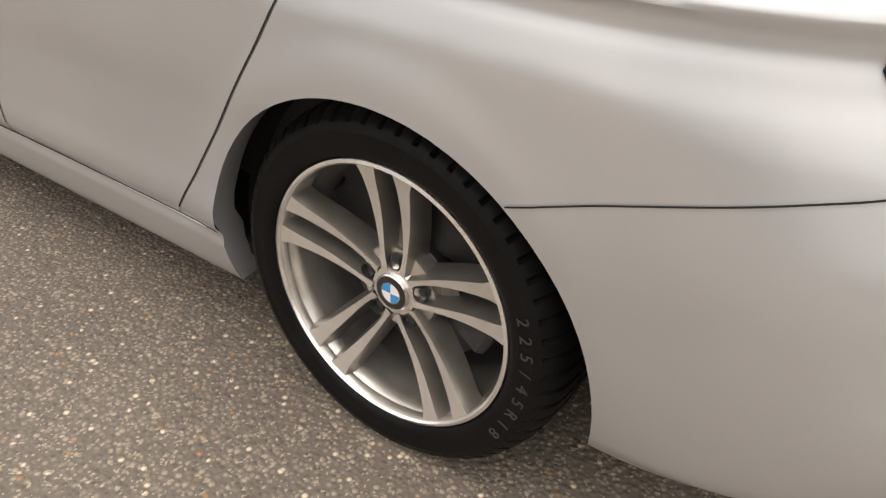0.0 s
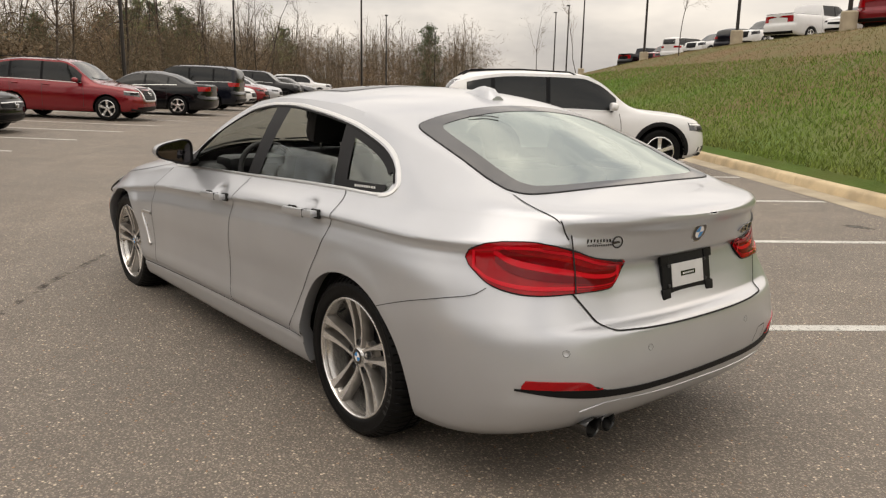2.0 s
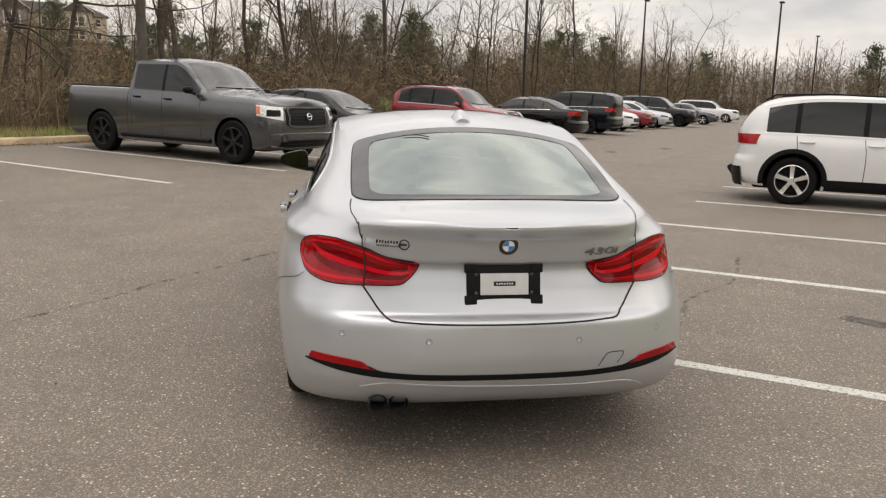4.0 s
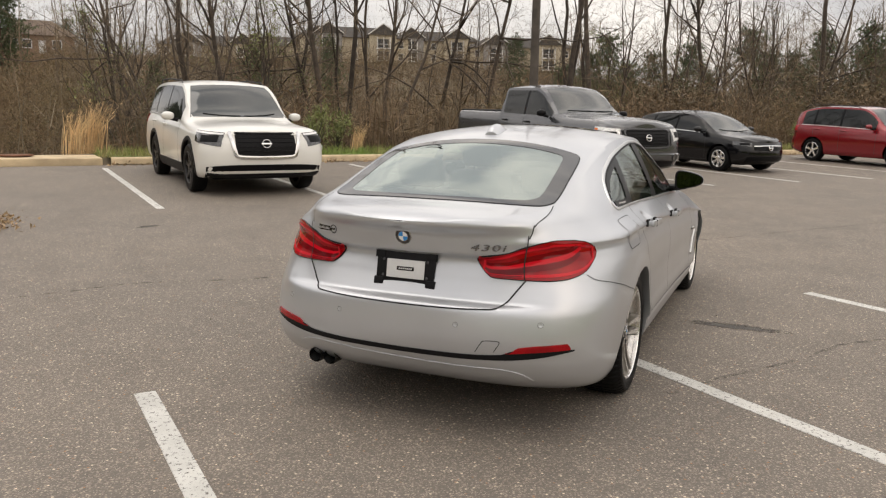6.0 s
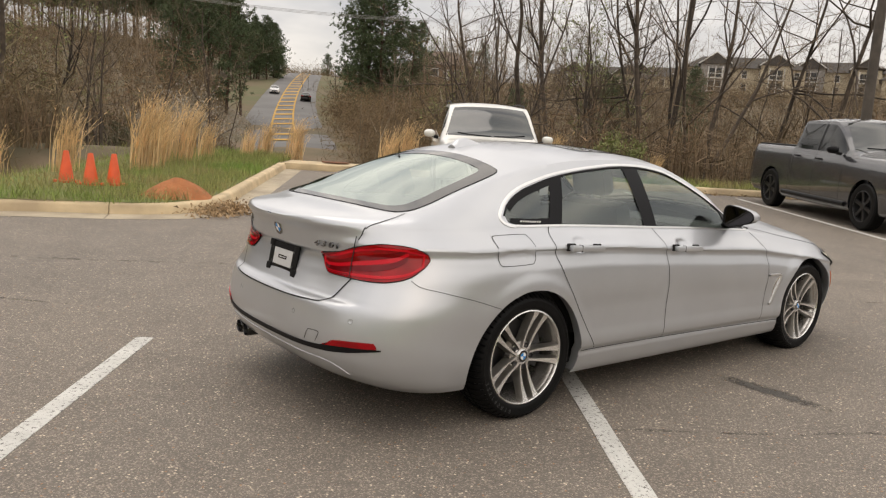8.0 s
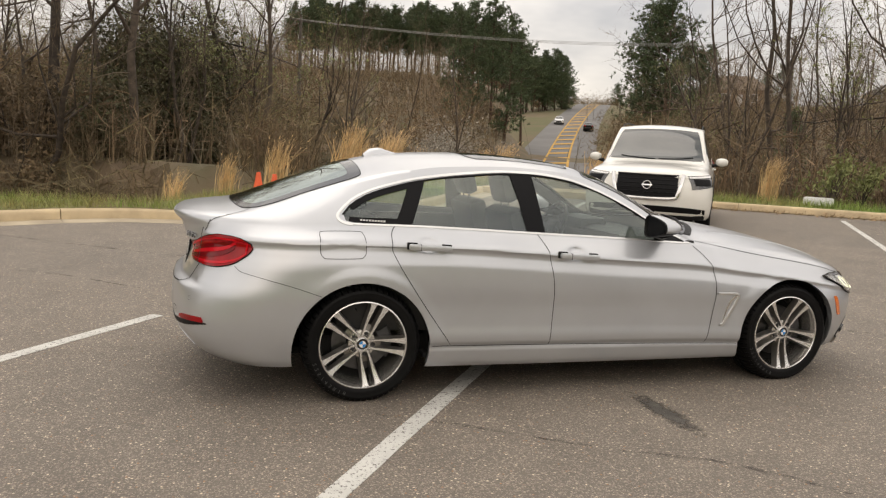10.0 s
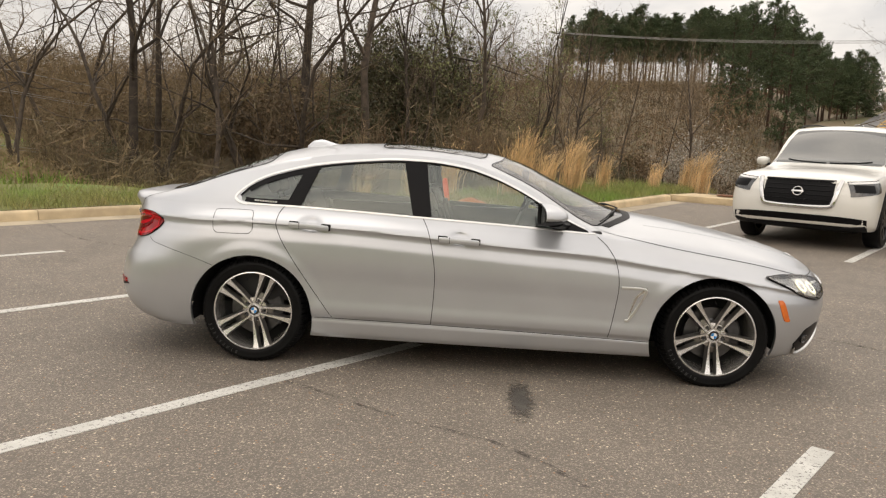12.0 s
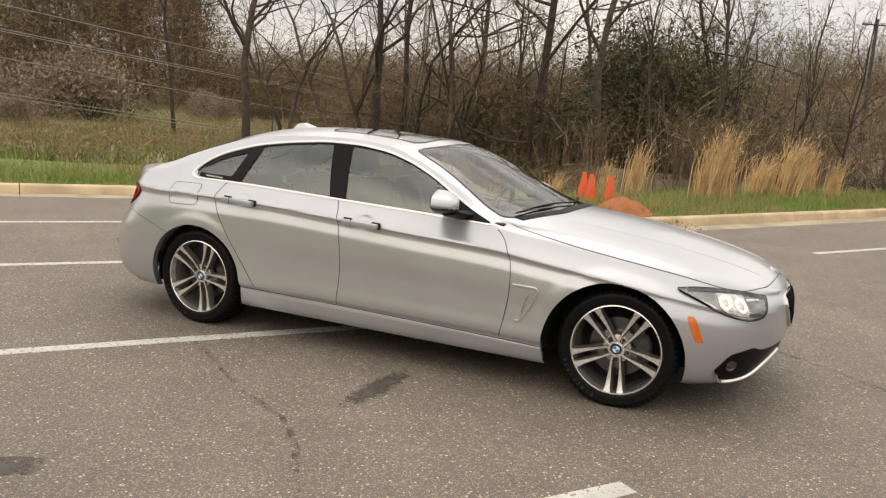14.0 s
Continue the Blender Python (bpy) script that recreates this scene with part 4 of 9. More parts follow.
    part("bright_rim", SEDAN.strip(None, tw, 0.010, off=0.0095, closed=True, line=rim_line), M_REDGLOW, lamp)
    part("shut_line", SEDAN.strip([(-1.192, 0.720), (-1.186, 0.80), (-1.172, 0.915)], tw, 0.0055, off=0.0125), M_SEAM, lamp)
    # reflectors in the bumper
    lo2, hi2 = curve([(0.52, 0.418), (0.60, 0.426), (0.75, 0.436)]), curve([(0.52, 0.420), (0.555, 0.446), (0.66, 0.458), (0.742, 0.462), (0.75, 0.444)])
    flip = (lambda f: (lambda a: f(-a))) if sd < 0 else (lambda f: f)
    part("rear_reflector", SEDAN.panel(flip(lo2), flip(hi2), sd * 0.50, sd * 0.75, "rear", 0.006, 24, 3), M_REDLENS, coupe, "red rear bumper reflector")
    # headlamps
    nw = "nose_left" if sd > 0 else "nose_right"
    hh = curve([(0.597, 0.690), (0.70, 0.698), (0.85, 0.694), (1.0, 0.676), (1.09, 0.658)])
    hl = curve([(0.597, 0.682), (0.65, 0.650), (0.75, 0.598), (0.85, 0.564), (0.94, 0.552), (1.0, 0.558), (1.05, 0.592), (1.09, 0.650)])
    head = part("headlamp", SEDAN.panel(hl, hh, 0.597, 1.09, nw, 0.002, 40, 8), M_LAMPINNER, coupe, "clear headlamp with lit yellowish daytime lamp")
    part("dark_bezel", SEDAN.panel(lambda a: hh(a) - 0.016, lambda a: hh(a) - 0.002, 0.64, 1.07, nw, 0.006, 24, 2), M_GLOSSBLACK, head)
    part("reflector_fin", SEDAN.panel(lambda a: hl(a) + 0.007, lambda a: hl(a) + 0.015, 0.68, 0.98, nw, 0.007, 24, 2), M_CHROME, head)
    # Pale reflector block; its light colour stands in for the glow round the rings.
    part("reflector", SEDAN.panel(lambda a: hl(a) + 0.018, lambda a: hh(a) - 0.020, 0.775, 0.925, nw, 0.006, 12, 4), M_LAMPBODY, head)
    part("indicator_bar", SEDAN.panel(lambda a: 0.640, lambda a: 0.650, 0.935, 1.02, nw, 0.010, 10, 2), M_LAMPBODY, head)
    for ha in (0.800, 0.885):
        p, n = SEDAN.cast(ha, (hl(ha) + hh(ha)) / 2 - 0.001, nw)
        turn = Matrix.Translation(p + n * 0.003) @ n.to_track_quat("Y", "Z").to_matrix().to_4x4() @ Matrix.Diagonal((0.80, 0.6, 1.12, 1)) @ Matrix.Rotation(math.pi / 6, 4, "Y")
        bm = bmesh.new()
        add_lathe(bm, [(0.042, 0.0), (0.042, 0.012), (0.039, 0.014), (0.031, 0.012), (0.031, 0.0)], 6)
        bm.transform(turn)
        part("light_ring", bm, M_DRL, head, "lit yellowish daytime lamp ring", smooth=False)
        bm = bmesh.new()
        add_lathe(bm, [(0.028, 0.0), (0.024, 0.008), (0.015, 0.013), (0.001, 0.015)], 24)
        bm.transform(turn)
        part("projector", bm, M_CHROME, head)
    lens = part("lens", SEDAN.panel(hl, hh, 0.597, 1.09, nw, 0.014, 40, 8, 0.014), M_LENS, head)
    lens.visible_shadow = False
    edge = [(a, hh(a)) for a in [0.6 + 0.49 * k / 30 for k in range(31)]] + [(a, hl(a)) for a in [1.088 - 0.485 * k / 34 for k in range(35)]]
    part("lamp_surround", SEDAN.strip(None, nw, 0.006, height=0.013, closed=True, line=edge), M_GLOSSBLACK, head)
    # corner intake with a satin blade
    il, ih = curve([(0.79, 0.278), (0.845, 0.228), (0.93, 0.224), (1.03, 0.246), (1.13, 0.312), (1.25, 0.366), (1.30, 0.370)]), curve([(0.79, 0.286), (0.855, 0.370), (0.93, 0.392), (0.99, 0.404), (1.07, 0.388), (1.20, 0.392), (1.30, 0.396)])
    intake = part("bumper_intake", SEDAN.panel(il, ih, 0.79, 1.30, nw, 0.003, 40, 6), M_GLOSSBLACK, coupe, "black lower bumper intake with satin blade")
    part("blade", SEDAN.strip([(0.80, 0.262), (0.845, 0.217), (0.93, 0.212), (1.03, 0.233), (1.13, 0.300), (1.26, 0.358)], nw, 0.020, height=0.016), M_SATIN, intake)
    p, n = SEDAN.cast(0.868, 0.312, nw)
    bm = bmesh.new()
    add_lathe(bm, [(0.030, 0.0), (0.030, 0.010), (0.026, 0.011), (0.020, 0.005), (0.001, 0.008)], 24)
    bm.transform(Matrix.Translation(p + n * 0.002) @ n.to_track_quat("Y", "Z").to_matrix().to_4x4())
    part("fog_lamp", bm, M_CARLENS, intake)
    # kidney grille
    flip = (lambda f: (lambda a: f(-a))) if sd < 0 else (lambda f: f)
    gl, gh = curve([(0.035, 0.470), (0.20, 0.465), (0.30, 0.50), (0.345, 0.575)]), curve([(0.035, 0.640), (0.15, 0.645), (0.30, 0.640), (0.345, 0.60)])
    grille = part("kidney_grille", SEDAN.panel(flip(gl), flip(gh), sd * 0.035, sd * 0.345, "front", 0.004, 20, 6), M_CAVITY, coupe, "chrome-framed black kidney grille")
    rim = [(sd * a, gl(a)) for a in [0.035 + 0.31 * k / 16 for k in range(17)]] + [(sd * a, gh(a)) for a in [0.345 - 0.31 * k / 16 for k in range(17)]]
    part("grille_frame", SEDAN.strip(None, "front", 0.020, height=0.016, closed=True, line=rim), M_CHROME, grille)
    for k in range(9):
        a = 0.062 + 0.030 * k
        part("slat", SEDAN.strip([(sd * a, gl(a) + 0.006), (sd * a, (gl(a) + gh(a)) / 2), (sd * a, gh(a) - 0.006)], "front", 0.009, height=0.014, n=3), M_GLOSSBLACK, grille)

# tail of the body
def mirror_line(pts):
    return [(-a, b) for a, b in reversed(pts)] + list(pts)


lid = [(0.0, 0.5925), (0.20, 0.5945), (0.38, 0.600), (0.445, 0.606), (0.480, 0.628), (0.515, 0.676), (0.548, 0.722)]
part("shut_line", SEDAN.strip(mirror_line(lid)[:6] + mirror_line(lid)[7:], "rear", 0.007, off=0.002), M_SEAM, coupe)
for sd in (1, -1):
    part("shut_line", SEDAN.strip([(sd * 0.548, 0.898), (sd * 0.556, 0.925), (sd * 0.560, 0.958)], "rear", 0.005, off=0.002), M_SEAM, coupe)
    part("shut_line", SEDAN.strip([(-2.205, sd * 0.563), (-2.13, sd * 0.584), (-2.06, sd * 0.588), (-2.00, sd * 0.582)], "top", 0.004, off=0.002), M_SEAM, coupe)
    part("bonnet_gap", SEDAN.strip([(0.72, sd * 0.690), (0.80, sd * 0.735), (1.0, sd * 0.765), (1.3, sd * 0.775), (1.6, sd * 0.760), (1.85, sd * 0.70), (2.0, sd * 0.60), (2.09, sd * 0.42), (2.13, sd * 0.18), (2.14, 0)], "top", 0.0045), M_SEAM, coupe)
    part("bonnet_crease", SEDAN.strip([(1.0, sd * 0.47), (1.4, sd * 0.44), (1.8, sd * 0.38), (2.05, sd * 0.32)], "top", 0.03, height=0.003), M_SILVER, coupe)
slo = curve([(0.0, 0.372), (0.25, 0.375), (0.50, 0.386), (0.62, 0.400), (0.765, 0.428)])
shi = curve([(0.0, 0.394), (0.25, 0.397), (0.48, 0.410), (0.54, 0.432), (0.60, 0.428), (0.68, 0.432), (0.765, 0.434)])
part("bumper_insert", SEDAN.panel(lambda a: slo(abs(a)), lambda a: shi(abs(a)), -0.765, 0.765, "rear", 0.004, 80, 3), M_PLASTIC, coupe, "black rear bumper insert")
part("lower_lip", SEDAN.strip([(0.56, 0.335), (0.50, 0.352), (0.43, 0.358), (0.2, 0.345), (0, 0.338), (-0.29, 0.334), (-0.474, 0.335), (-0.56, 0.315), (-0.60, 0.285)], "rear", 0.010, height=0.003), M_SILVER, coupe)
part("tow_cover", SEDAN.strip([(-0.37, 0.415), (-0.395, 0.455), (-0.41, 0.468), (-0.46, 0.470), (-0.475, 0.462), (-0.45, 0.42)], "rear", 0.0035), M_SEAM, coupe)
for a, z in ((0.303, 0.531), (-0.281, 0.528), (-0.635, 0.545), (0.625, 0.548)):
    p, n = SEDAN.cast(a, z, "rear")
    bm = bmesh.new()
    add_lathe(bm, [(0.0105, -0.001), (0.0105, 0.0010), (0.0095, 0.0012), (0.0085, 0.0006), (0.001, 0.0010)], 20)
    bm.transform(Matrix.Translation(p) @ n.to_track_quat("Y", "Z").to_matrix().to_4x4())
    part("parking_sensor", bm, M_SILVER, coupe)
    part("sensor_ring", SEDAN.strip(None, "rear", 0.0012, off=0.0022, closed=True, line=[(a + 0.011 * math.cos(TAU * k / 18), z + 0.011 * math.sin(TAU * k / 18)) for k in range(18)]), M_SEAM, coupe)
for y in (0.489, 0.408):
    bm = bmesh.new()
    prof = [(0.026, 0.14), (0.030, 0.005), (0.034, -0.004), (0.0375, 0.002), (0.0375, 0.16)]
    add_lathe(bm, prof, 28, axis="x")
    bm.transform(Matrix.Translation((-2.325, y, 0.262)))
    tip = part("exhaust_tip", bm, M_PIPE, coupe, "polished twin exhaust tip")
    bm = bmesh.new()
    add_lathe(bm, [(0.0265, 0), (0.001, 0.001)], 20, axis="x")
    bm.transform(Matrix.Translation((-2.25, y, 0.262)))
    part("bore", bm, M_CAVITY, tip)
bm = bmesh.new()
add_box(bm, -0.3, 0, 0.225, 3.3, 1.15, 0.05, bevel=0.02)
add_box(bm, -1.95, 0, 0.32, 0.45, 1.2, 0.05, bevel=0.02)
add_box(bm, 1.62, 0, 0.245, 0.5, 1.2, 0.05, bevel=0.02)
add_box(bm, -0.3, 0, 0.24, 1.5, 1.62, 0.03, bevel=0.01)
part("underbody", bm, M_CAVITY, coupe, "dark underbody panels")

# number plate carrier with a blank card
px = -2.310


def lean_plate(bm):
    """Tilts a piece of the plate to the slope of its hollow."""
    for v in bm.verts:
        v.co.x += 0.17 * (v.co.z - 0.733)
    return bm


bm = bmesh.new()
add_box(bm, px - 0.006, 0.005, 0.733, 0.012, 0.292, 0.150, bevel=0.004)
for y in (-0.125, 0.135):
    for z in (0.672, 0.794):
        add_box(bm, px - 0.010, y, z, 0.012, 0.050, 0.036, bevel=0.005)
carrier = part("plate_carrier", lean_plate(bm), M_PLASTIC, coupe, "black number plate carrier with a blank card")
bm = bmesh.new()
add_box(bm, px - 0.0135, 0.003, 0.733, 0.003, 0.190, 0.082, bevel=0.001)
card = part("blank_card", lean_plate(bm), M_INSERT, carrier, "pale blank card")
bm = bmesh.new()
add_box(bm, px - 0.0155, 0.003, 0.735, 0.002, 0.086, 0.017)
mark = part("dark_bar", lean_plate(bm), M_ENAMELBLACK, card, smooth=False)
bm = bmesh.new()
for k in range(7):
    add_box(bm, px - 0.0168, 0.033 - 0.010 * k, 0.735, 0.001, 0.006, 0.006)
part("small_bars", lean_plate(bm), M_INSERT, card, smooth=False)
for y in (-0.105, 0.115):
    for z in (0.700, 0.770):
        bm = bmesh.new()
        add_lathe(bm, [(0.006, 0), (0.006, -0.004), (0.001, -0.005)], 10, axis="x")
        bm.transform(Matrix.Translation((px - 0.012, y, z)))
        part("bolt", lean_plate(bm), M_STEELDARK, carrier)

p, n = SEDAN.cast(0.0, 0.889, "rear")
roundel(coupe, 0.041, Matrix.Translation(p) @ n.to_track_quat("Y", "Z").to_matrix().to_4x4())
p, n = SEDAN.cast(2.12, 0.0, "top")
roundel(coupe, 0.041, Matrix.Translation(p + n * 0.003) @ Matrix(((0, n.x, -n.z, 0), (1, 0, 0, 0), (0, n.z, n.x, 0), (0, 0, 0, 1))))
letters = tagged(new("model_lettering"), "chrome model lettering")
letters.parent = coupe
for ch, y in (("4", -0.327), ("3", -0.372), ("0", -0.416), ("i", -0.449)):
    me = text_mesh(ch, 0.052, 0.004, shear=0.2)
    p, n = SEDAN.cast(y, 0.858, "rear")
    me.transform(Matrix.Translation(p + n * 0.006) @ Matrix(((0, 0, -1, 0), (-1, 0, 0, 0), (0, 1, 0, 0), (0, 0, 0, 1))) @ Matrix.Diagonal((1.62, 0.78, 1, 1)))
    part_mesh("letter", me, M_DARKCHROME, letters, smooth=False)
bm = bmesh.new()
for k, w in enumerate((0.010, 0.009, 0.009, 0.008, 0.009, 0.009, 0.008, 0.010)):
    p, n = SEDAN.cast(0.493 - 0.0105 * k, 0.893 + 0.0006 * (k % 3), "rear")
    add_box(bm, p.x - 0.0012, p.y, p.z, 0.001, w * 0.72, 0.010 if k else 0.014)
for k in range(14):
    p, n = SEDAN.cast(0.493 - 0.0062 * k, 0.878, "rear")
    add_box(bm, p.x - 0.0012, p.y, p.z, 0.001, 0.004, 0.006)
p, n = SEDAN.cast(0.45, 0.8855, "rear")
add_box(bm, p.x - 0.0012, p.y, p.z, 0.001, 0.09, 0.0012)
part("dealer_sticker", bm, M_ENAMELBLACK, coupe, "small dark sticker of unreadable marks", smooth=False)
p, n = SEDAN.cast(0.392, 0.886, "rear")
bm = bmesh.new()
add_lathe(bm, [(0.021, 0.001), (0.021, 0.002), (0.0165, 0.002), (0.0165, 0.001)], 28)
bm.transform(Matrix.Translation(p) @ n.to_track_quat("Y", "Z").to_matrix().to_4x4())
add_box(bm, p.x - 0.0022, p.y, p.z, 0.001, 0.046, 0.008)
part("round_sticker", bm, M_ENAMELBLACK, coupe, smooth=False)

# roof fin, sunroof, wipers, cowl
p, n = SEDAN.cast(-1.17, 0.0, "top")
bm = bmesh.new()
rows = []
for k in range(13):
    t = k / 12
    x = -1.275 + 0.225 * t
    h = 0.047 * min(1, ((1 - t) / 0.55) ** 1.1) * (1 if t > 0.16 else 0.45 + 3.4 * t)
    w = 0.046 * (1 - (2 * t - 0.7) ** 2 * 0.35)
    base, _ = SEDAN.cast(x, 0.0, "top")
    rows.append([(x, yy, base.z - 0.003 + zz) for s, (yy, zz) in enumerate(((-w, 0), (-w * 0.72, h * 0.55), (-w * 0.34, h * 0.94), (0, max(h, 0.004)), (w * 0.34, h * 0.94), (w * 0.72, h * 0.55), (w, 0)))])
vs = add_grid(bm, rows)
bm.faces.new(vs[0])
bmesh.ops.recalc_face_normals(bm, faces=bm.faces)
part("roof_fin_aerial", bm, M_SILVER, coupe, "silver shark-fin aerial")
SUNROOF = smooth_line([(-0.70, 0.0), (-0.70, 0.30), (-0.67, 0.40), (-0.60, 0.43), (-0.12, 0.43), (-0.05, 0.40), (-0.02, 0.30), (-0.01, 0.0), (-0.02, -0.30), (-0.05, -0.40), (-0.12, -0.43), (-0.60, -0.43), (-0.67, -0.40), (-0.70, -0.30)], 4, True)
part("sunroof", fill_panel(SEDAN, SUNROOF, "top", 0.0015), M_FRIT, coupe, "dark glass sunroof panel")
part("sunroof_gap", SEDAN.strip(None, "top", 0.008, off=0.003, closed=True, line=SUNROOF), M_SEAM, coupe)
cowl = curve([(-0.62, 0.725), (-0.5, 0.815), (-0.3, 0.905), (0.0, 0.932), (0.3, 0.905), (0.5, 0.815), (0.62, 0.725)])
part("cowl", SEDAN.panel(lambda a: cowl(a) - 0.012, lambda a: cowl(a) + 0.040, -0.62, 0.62, "top", 0.004, 40, 3, swap=True), M_PLASTIC, coupe, "black plastic cowl")
for y0, y1 in ((0.56, -0.02), (-0.06, -0.60)):
    pts = []
    for k in range(9):
        y = y0 + (y1 - y0) * k / 8
        q, n = SEDAN.cast(cowl(y) - 0.035 - 0.035 * math.sin(math.pi * k / 8), y, "top")
        pts.append(q + n * 0.016)
    bm = bmesh.new()
    add_tube(bm, pts, [0.005] * 4 + [0.009] * 2 + [0.005] * 3, 6)
    part("wiper", bm, M_PLASTIC, coupe, "black windscreen wiper")
part("rear_wiper_mark", SEDAN.strip([(-1.50, 0.20), (-1.47, 0.24), (-1.45, 0.32)], "top", 0.012, off=0.008), M_PLASTIC, coupe)

# cabin
bm = bmesh.new()
add_box(bm, -0.35, 0, 0.30, 2.6, 1.45, 0.10, bevel=0.02)
part("cabin_floor", bm, M_CAVITY, coupe)
for sd, way in ((1, "left"), (-1, "right")):
    bm = bmesh.new()
    add_box(bm, -0.42, sd * 0.735, 0.64, 2.25, 0.06, 0.54, bevel=0.02)
    part("door_lining", bm, M_LEATHER, coupe, "black door lining")
liner_rows = []
for i in range(21):
    x = -1.35 + 1.40 * i / 20
    liner_rows.append([SEDAN.cast(x, 0.56 * (2 * j / 12 - 1), "top")[0] + Vector((0, 0, -0.035)) for j in range(13)])
bm = bmesh.new()
add_grid(bm, liner_rows)
part("headliner", bm, M_HEADLINER, coupe, "grey cloth headliner")


def seat(x, y, z, back_h, w=0.50, head=True, lean=16):
    bm = bmesh.new()
    add_box(bm, x + 0.24, y, z + 0.07, 0.52, w, 0.17, bevel=0.05)
    cushion = part("seat", bm, M_LEATHER, coupe, "black leather seat")
    m = Matrix.Translation((x, y, z + 0.08)) @ Matrix.Rotation(radians(-lean), 4, "Y")
    bm = bmesh.new()
    add_box(bm, 0, 0, back_h / 2, 0.14, w * 0.96, back_h, m, bevel=0.055)
    for s in (1, -1):
        add_box(bm, 0.035, s * w * 0.40, back_h * 0.45, 0.15, 0.09, back_h * 0.75, m, bevel=0.04)
    part("backrest", bm, M_LEATHER, cushion)
    if head:
        bm = bmesh.new()
        add_box(bm, 0.015, 0, back_h + 0.115, 0.10, 0.27, 0.17, m, bevel=0.045)
        part("headrest", bm, M_LEATHER, cushion)
        for s in (1, -1):
            bm = bmesh.new()
            add_tube(bm, [m @ Vector((0, s * 0.06, back_h - 0.03)), m @ Vector((0.01, s * 0.06, back_h + 0.06))], 0.006, 8)
            part("headrest_post", bm, M_CHROME, cushion)


for y in (0.37, -0.37):
    seat(-0.27, y, 0.40, 0.60)
    seat(-1.17, y, 0.42, 0.53, 0.58, True, 22)
bm = bmesh.new()
add_box(bm, 0.62, 0, 0.78, 0.42, 1.42, 0.24, bevel=0.08)
add_box(bm, 0.50, 0.37, 0.90, 0.22, 0.38, 0.10, bevel=0.04)
add_box(bm, 0.10, 0, 0.55, 0.9, 0.22, 0.30, bevel=0.05)
part("dashboard", bm, M_LEATHER, coupe, "black dashboard and centre console")
bm = bmesh.new()
ring = add_lathe(bm, [(0.185 + 0.016 * math.cos(TAU * k / 10), 0.016 * math.sin(TAU * k / 10)) for k in range(10)], 32, axis="x", closed=True)
add_box(bm, 0.01, 0, 0, 0.05, 0.16, 0.12, bevel=0.03)
add_box(bm, 0.005, 0, 0, 0.02, 0.36, 0.035, bevel=0.008)
add_box(bm, 0.005, 0, -0.09, 0.02, 0.04, 0.17, bevel=0.008)
bm.transform(Matrix.Translation((0.25, 0.37, 0.86)) @ Matrix.Rotation(radians(22), 4, "Y"))
part("steering_wheel", bm, M_LEATHER, coupe, "black leather steering wheel")
bm = bmesh.new()
add_box(bm, 0.26, 0, 1.20, 0.04, 0.24, 0.065, bevel=0.015)
part("cabin_mirror", bm, M_PLASTIC, coupe)
bm = bmesh.new()
add_box(bm, -1.62, 0, 0.90, 0.60, 1.20, 0.03, bevel=0.01)
part("parcel_shelf", bm, M_HEADLINER, coupe, "dark parcel shelf")


# ---------------------------------------------------------------- the car park, laid out along its own bays
ORIGIN, BAY_U, BAY_V = Vector((-2.56, 1.37, 0)), Vector((0.593, 0.805, 0)), Vector((0.805, -0.593, 0))
BAY = 2.64


def ground_z(s):
    """The tarmac rises gently across the aisle."""
    return 0.0 if s < 0 else 0.025 * s * s / (s + 1.2)


def lot(s, v, h=0.0):
    p = ORIGIN + BAY_U * s + BAY_V * v
    return Vector((p.x, p.y, ground_z(s) + h))


def lot_pose(s, v, yaw=0.0, h=0.0):
    """A pose at a place in the lot; at yaw 0 the thing's +x points up the bays (along s)."""
    p = lot(s, v, h)
    return pose(p.x, p.y, p.z, 0, 0, math.degrees(math.atan2(BAY_U.y, BAY_U.x)) + yaw)


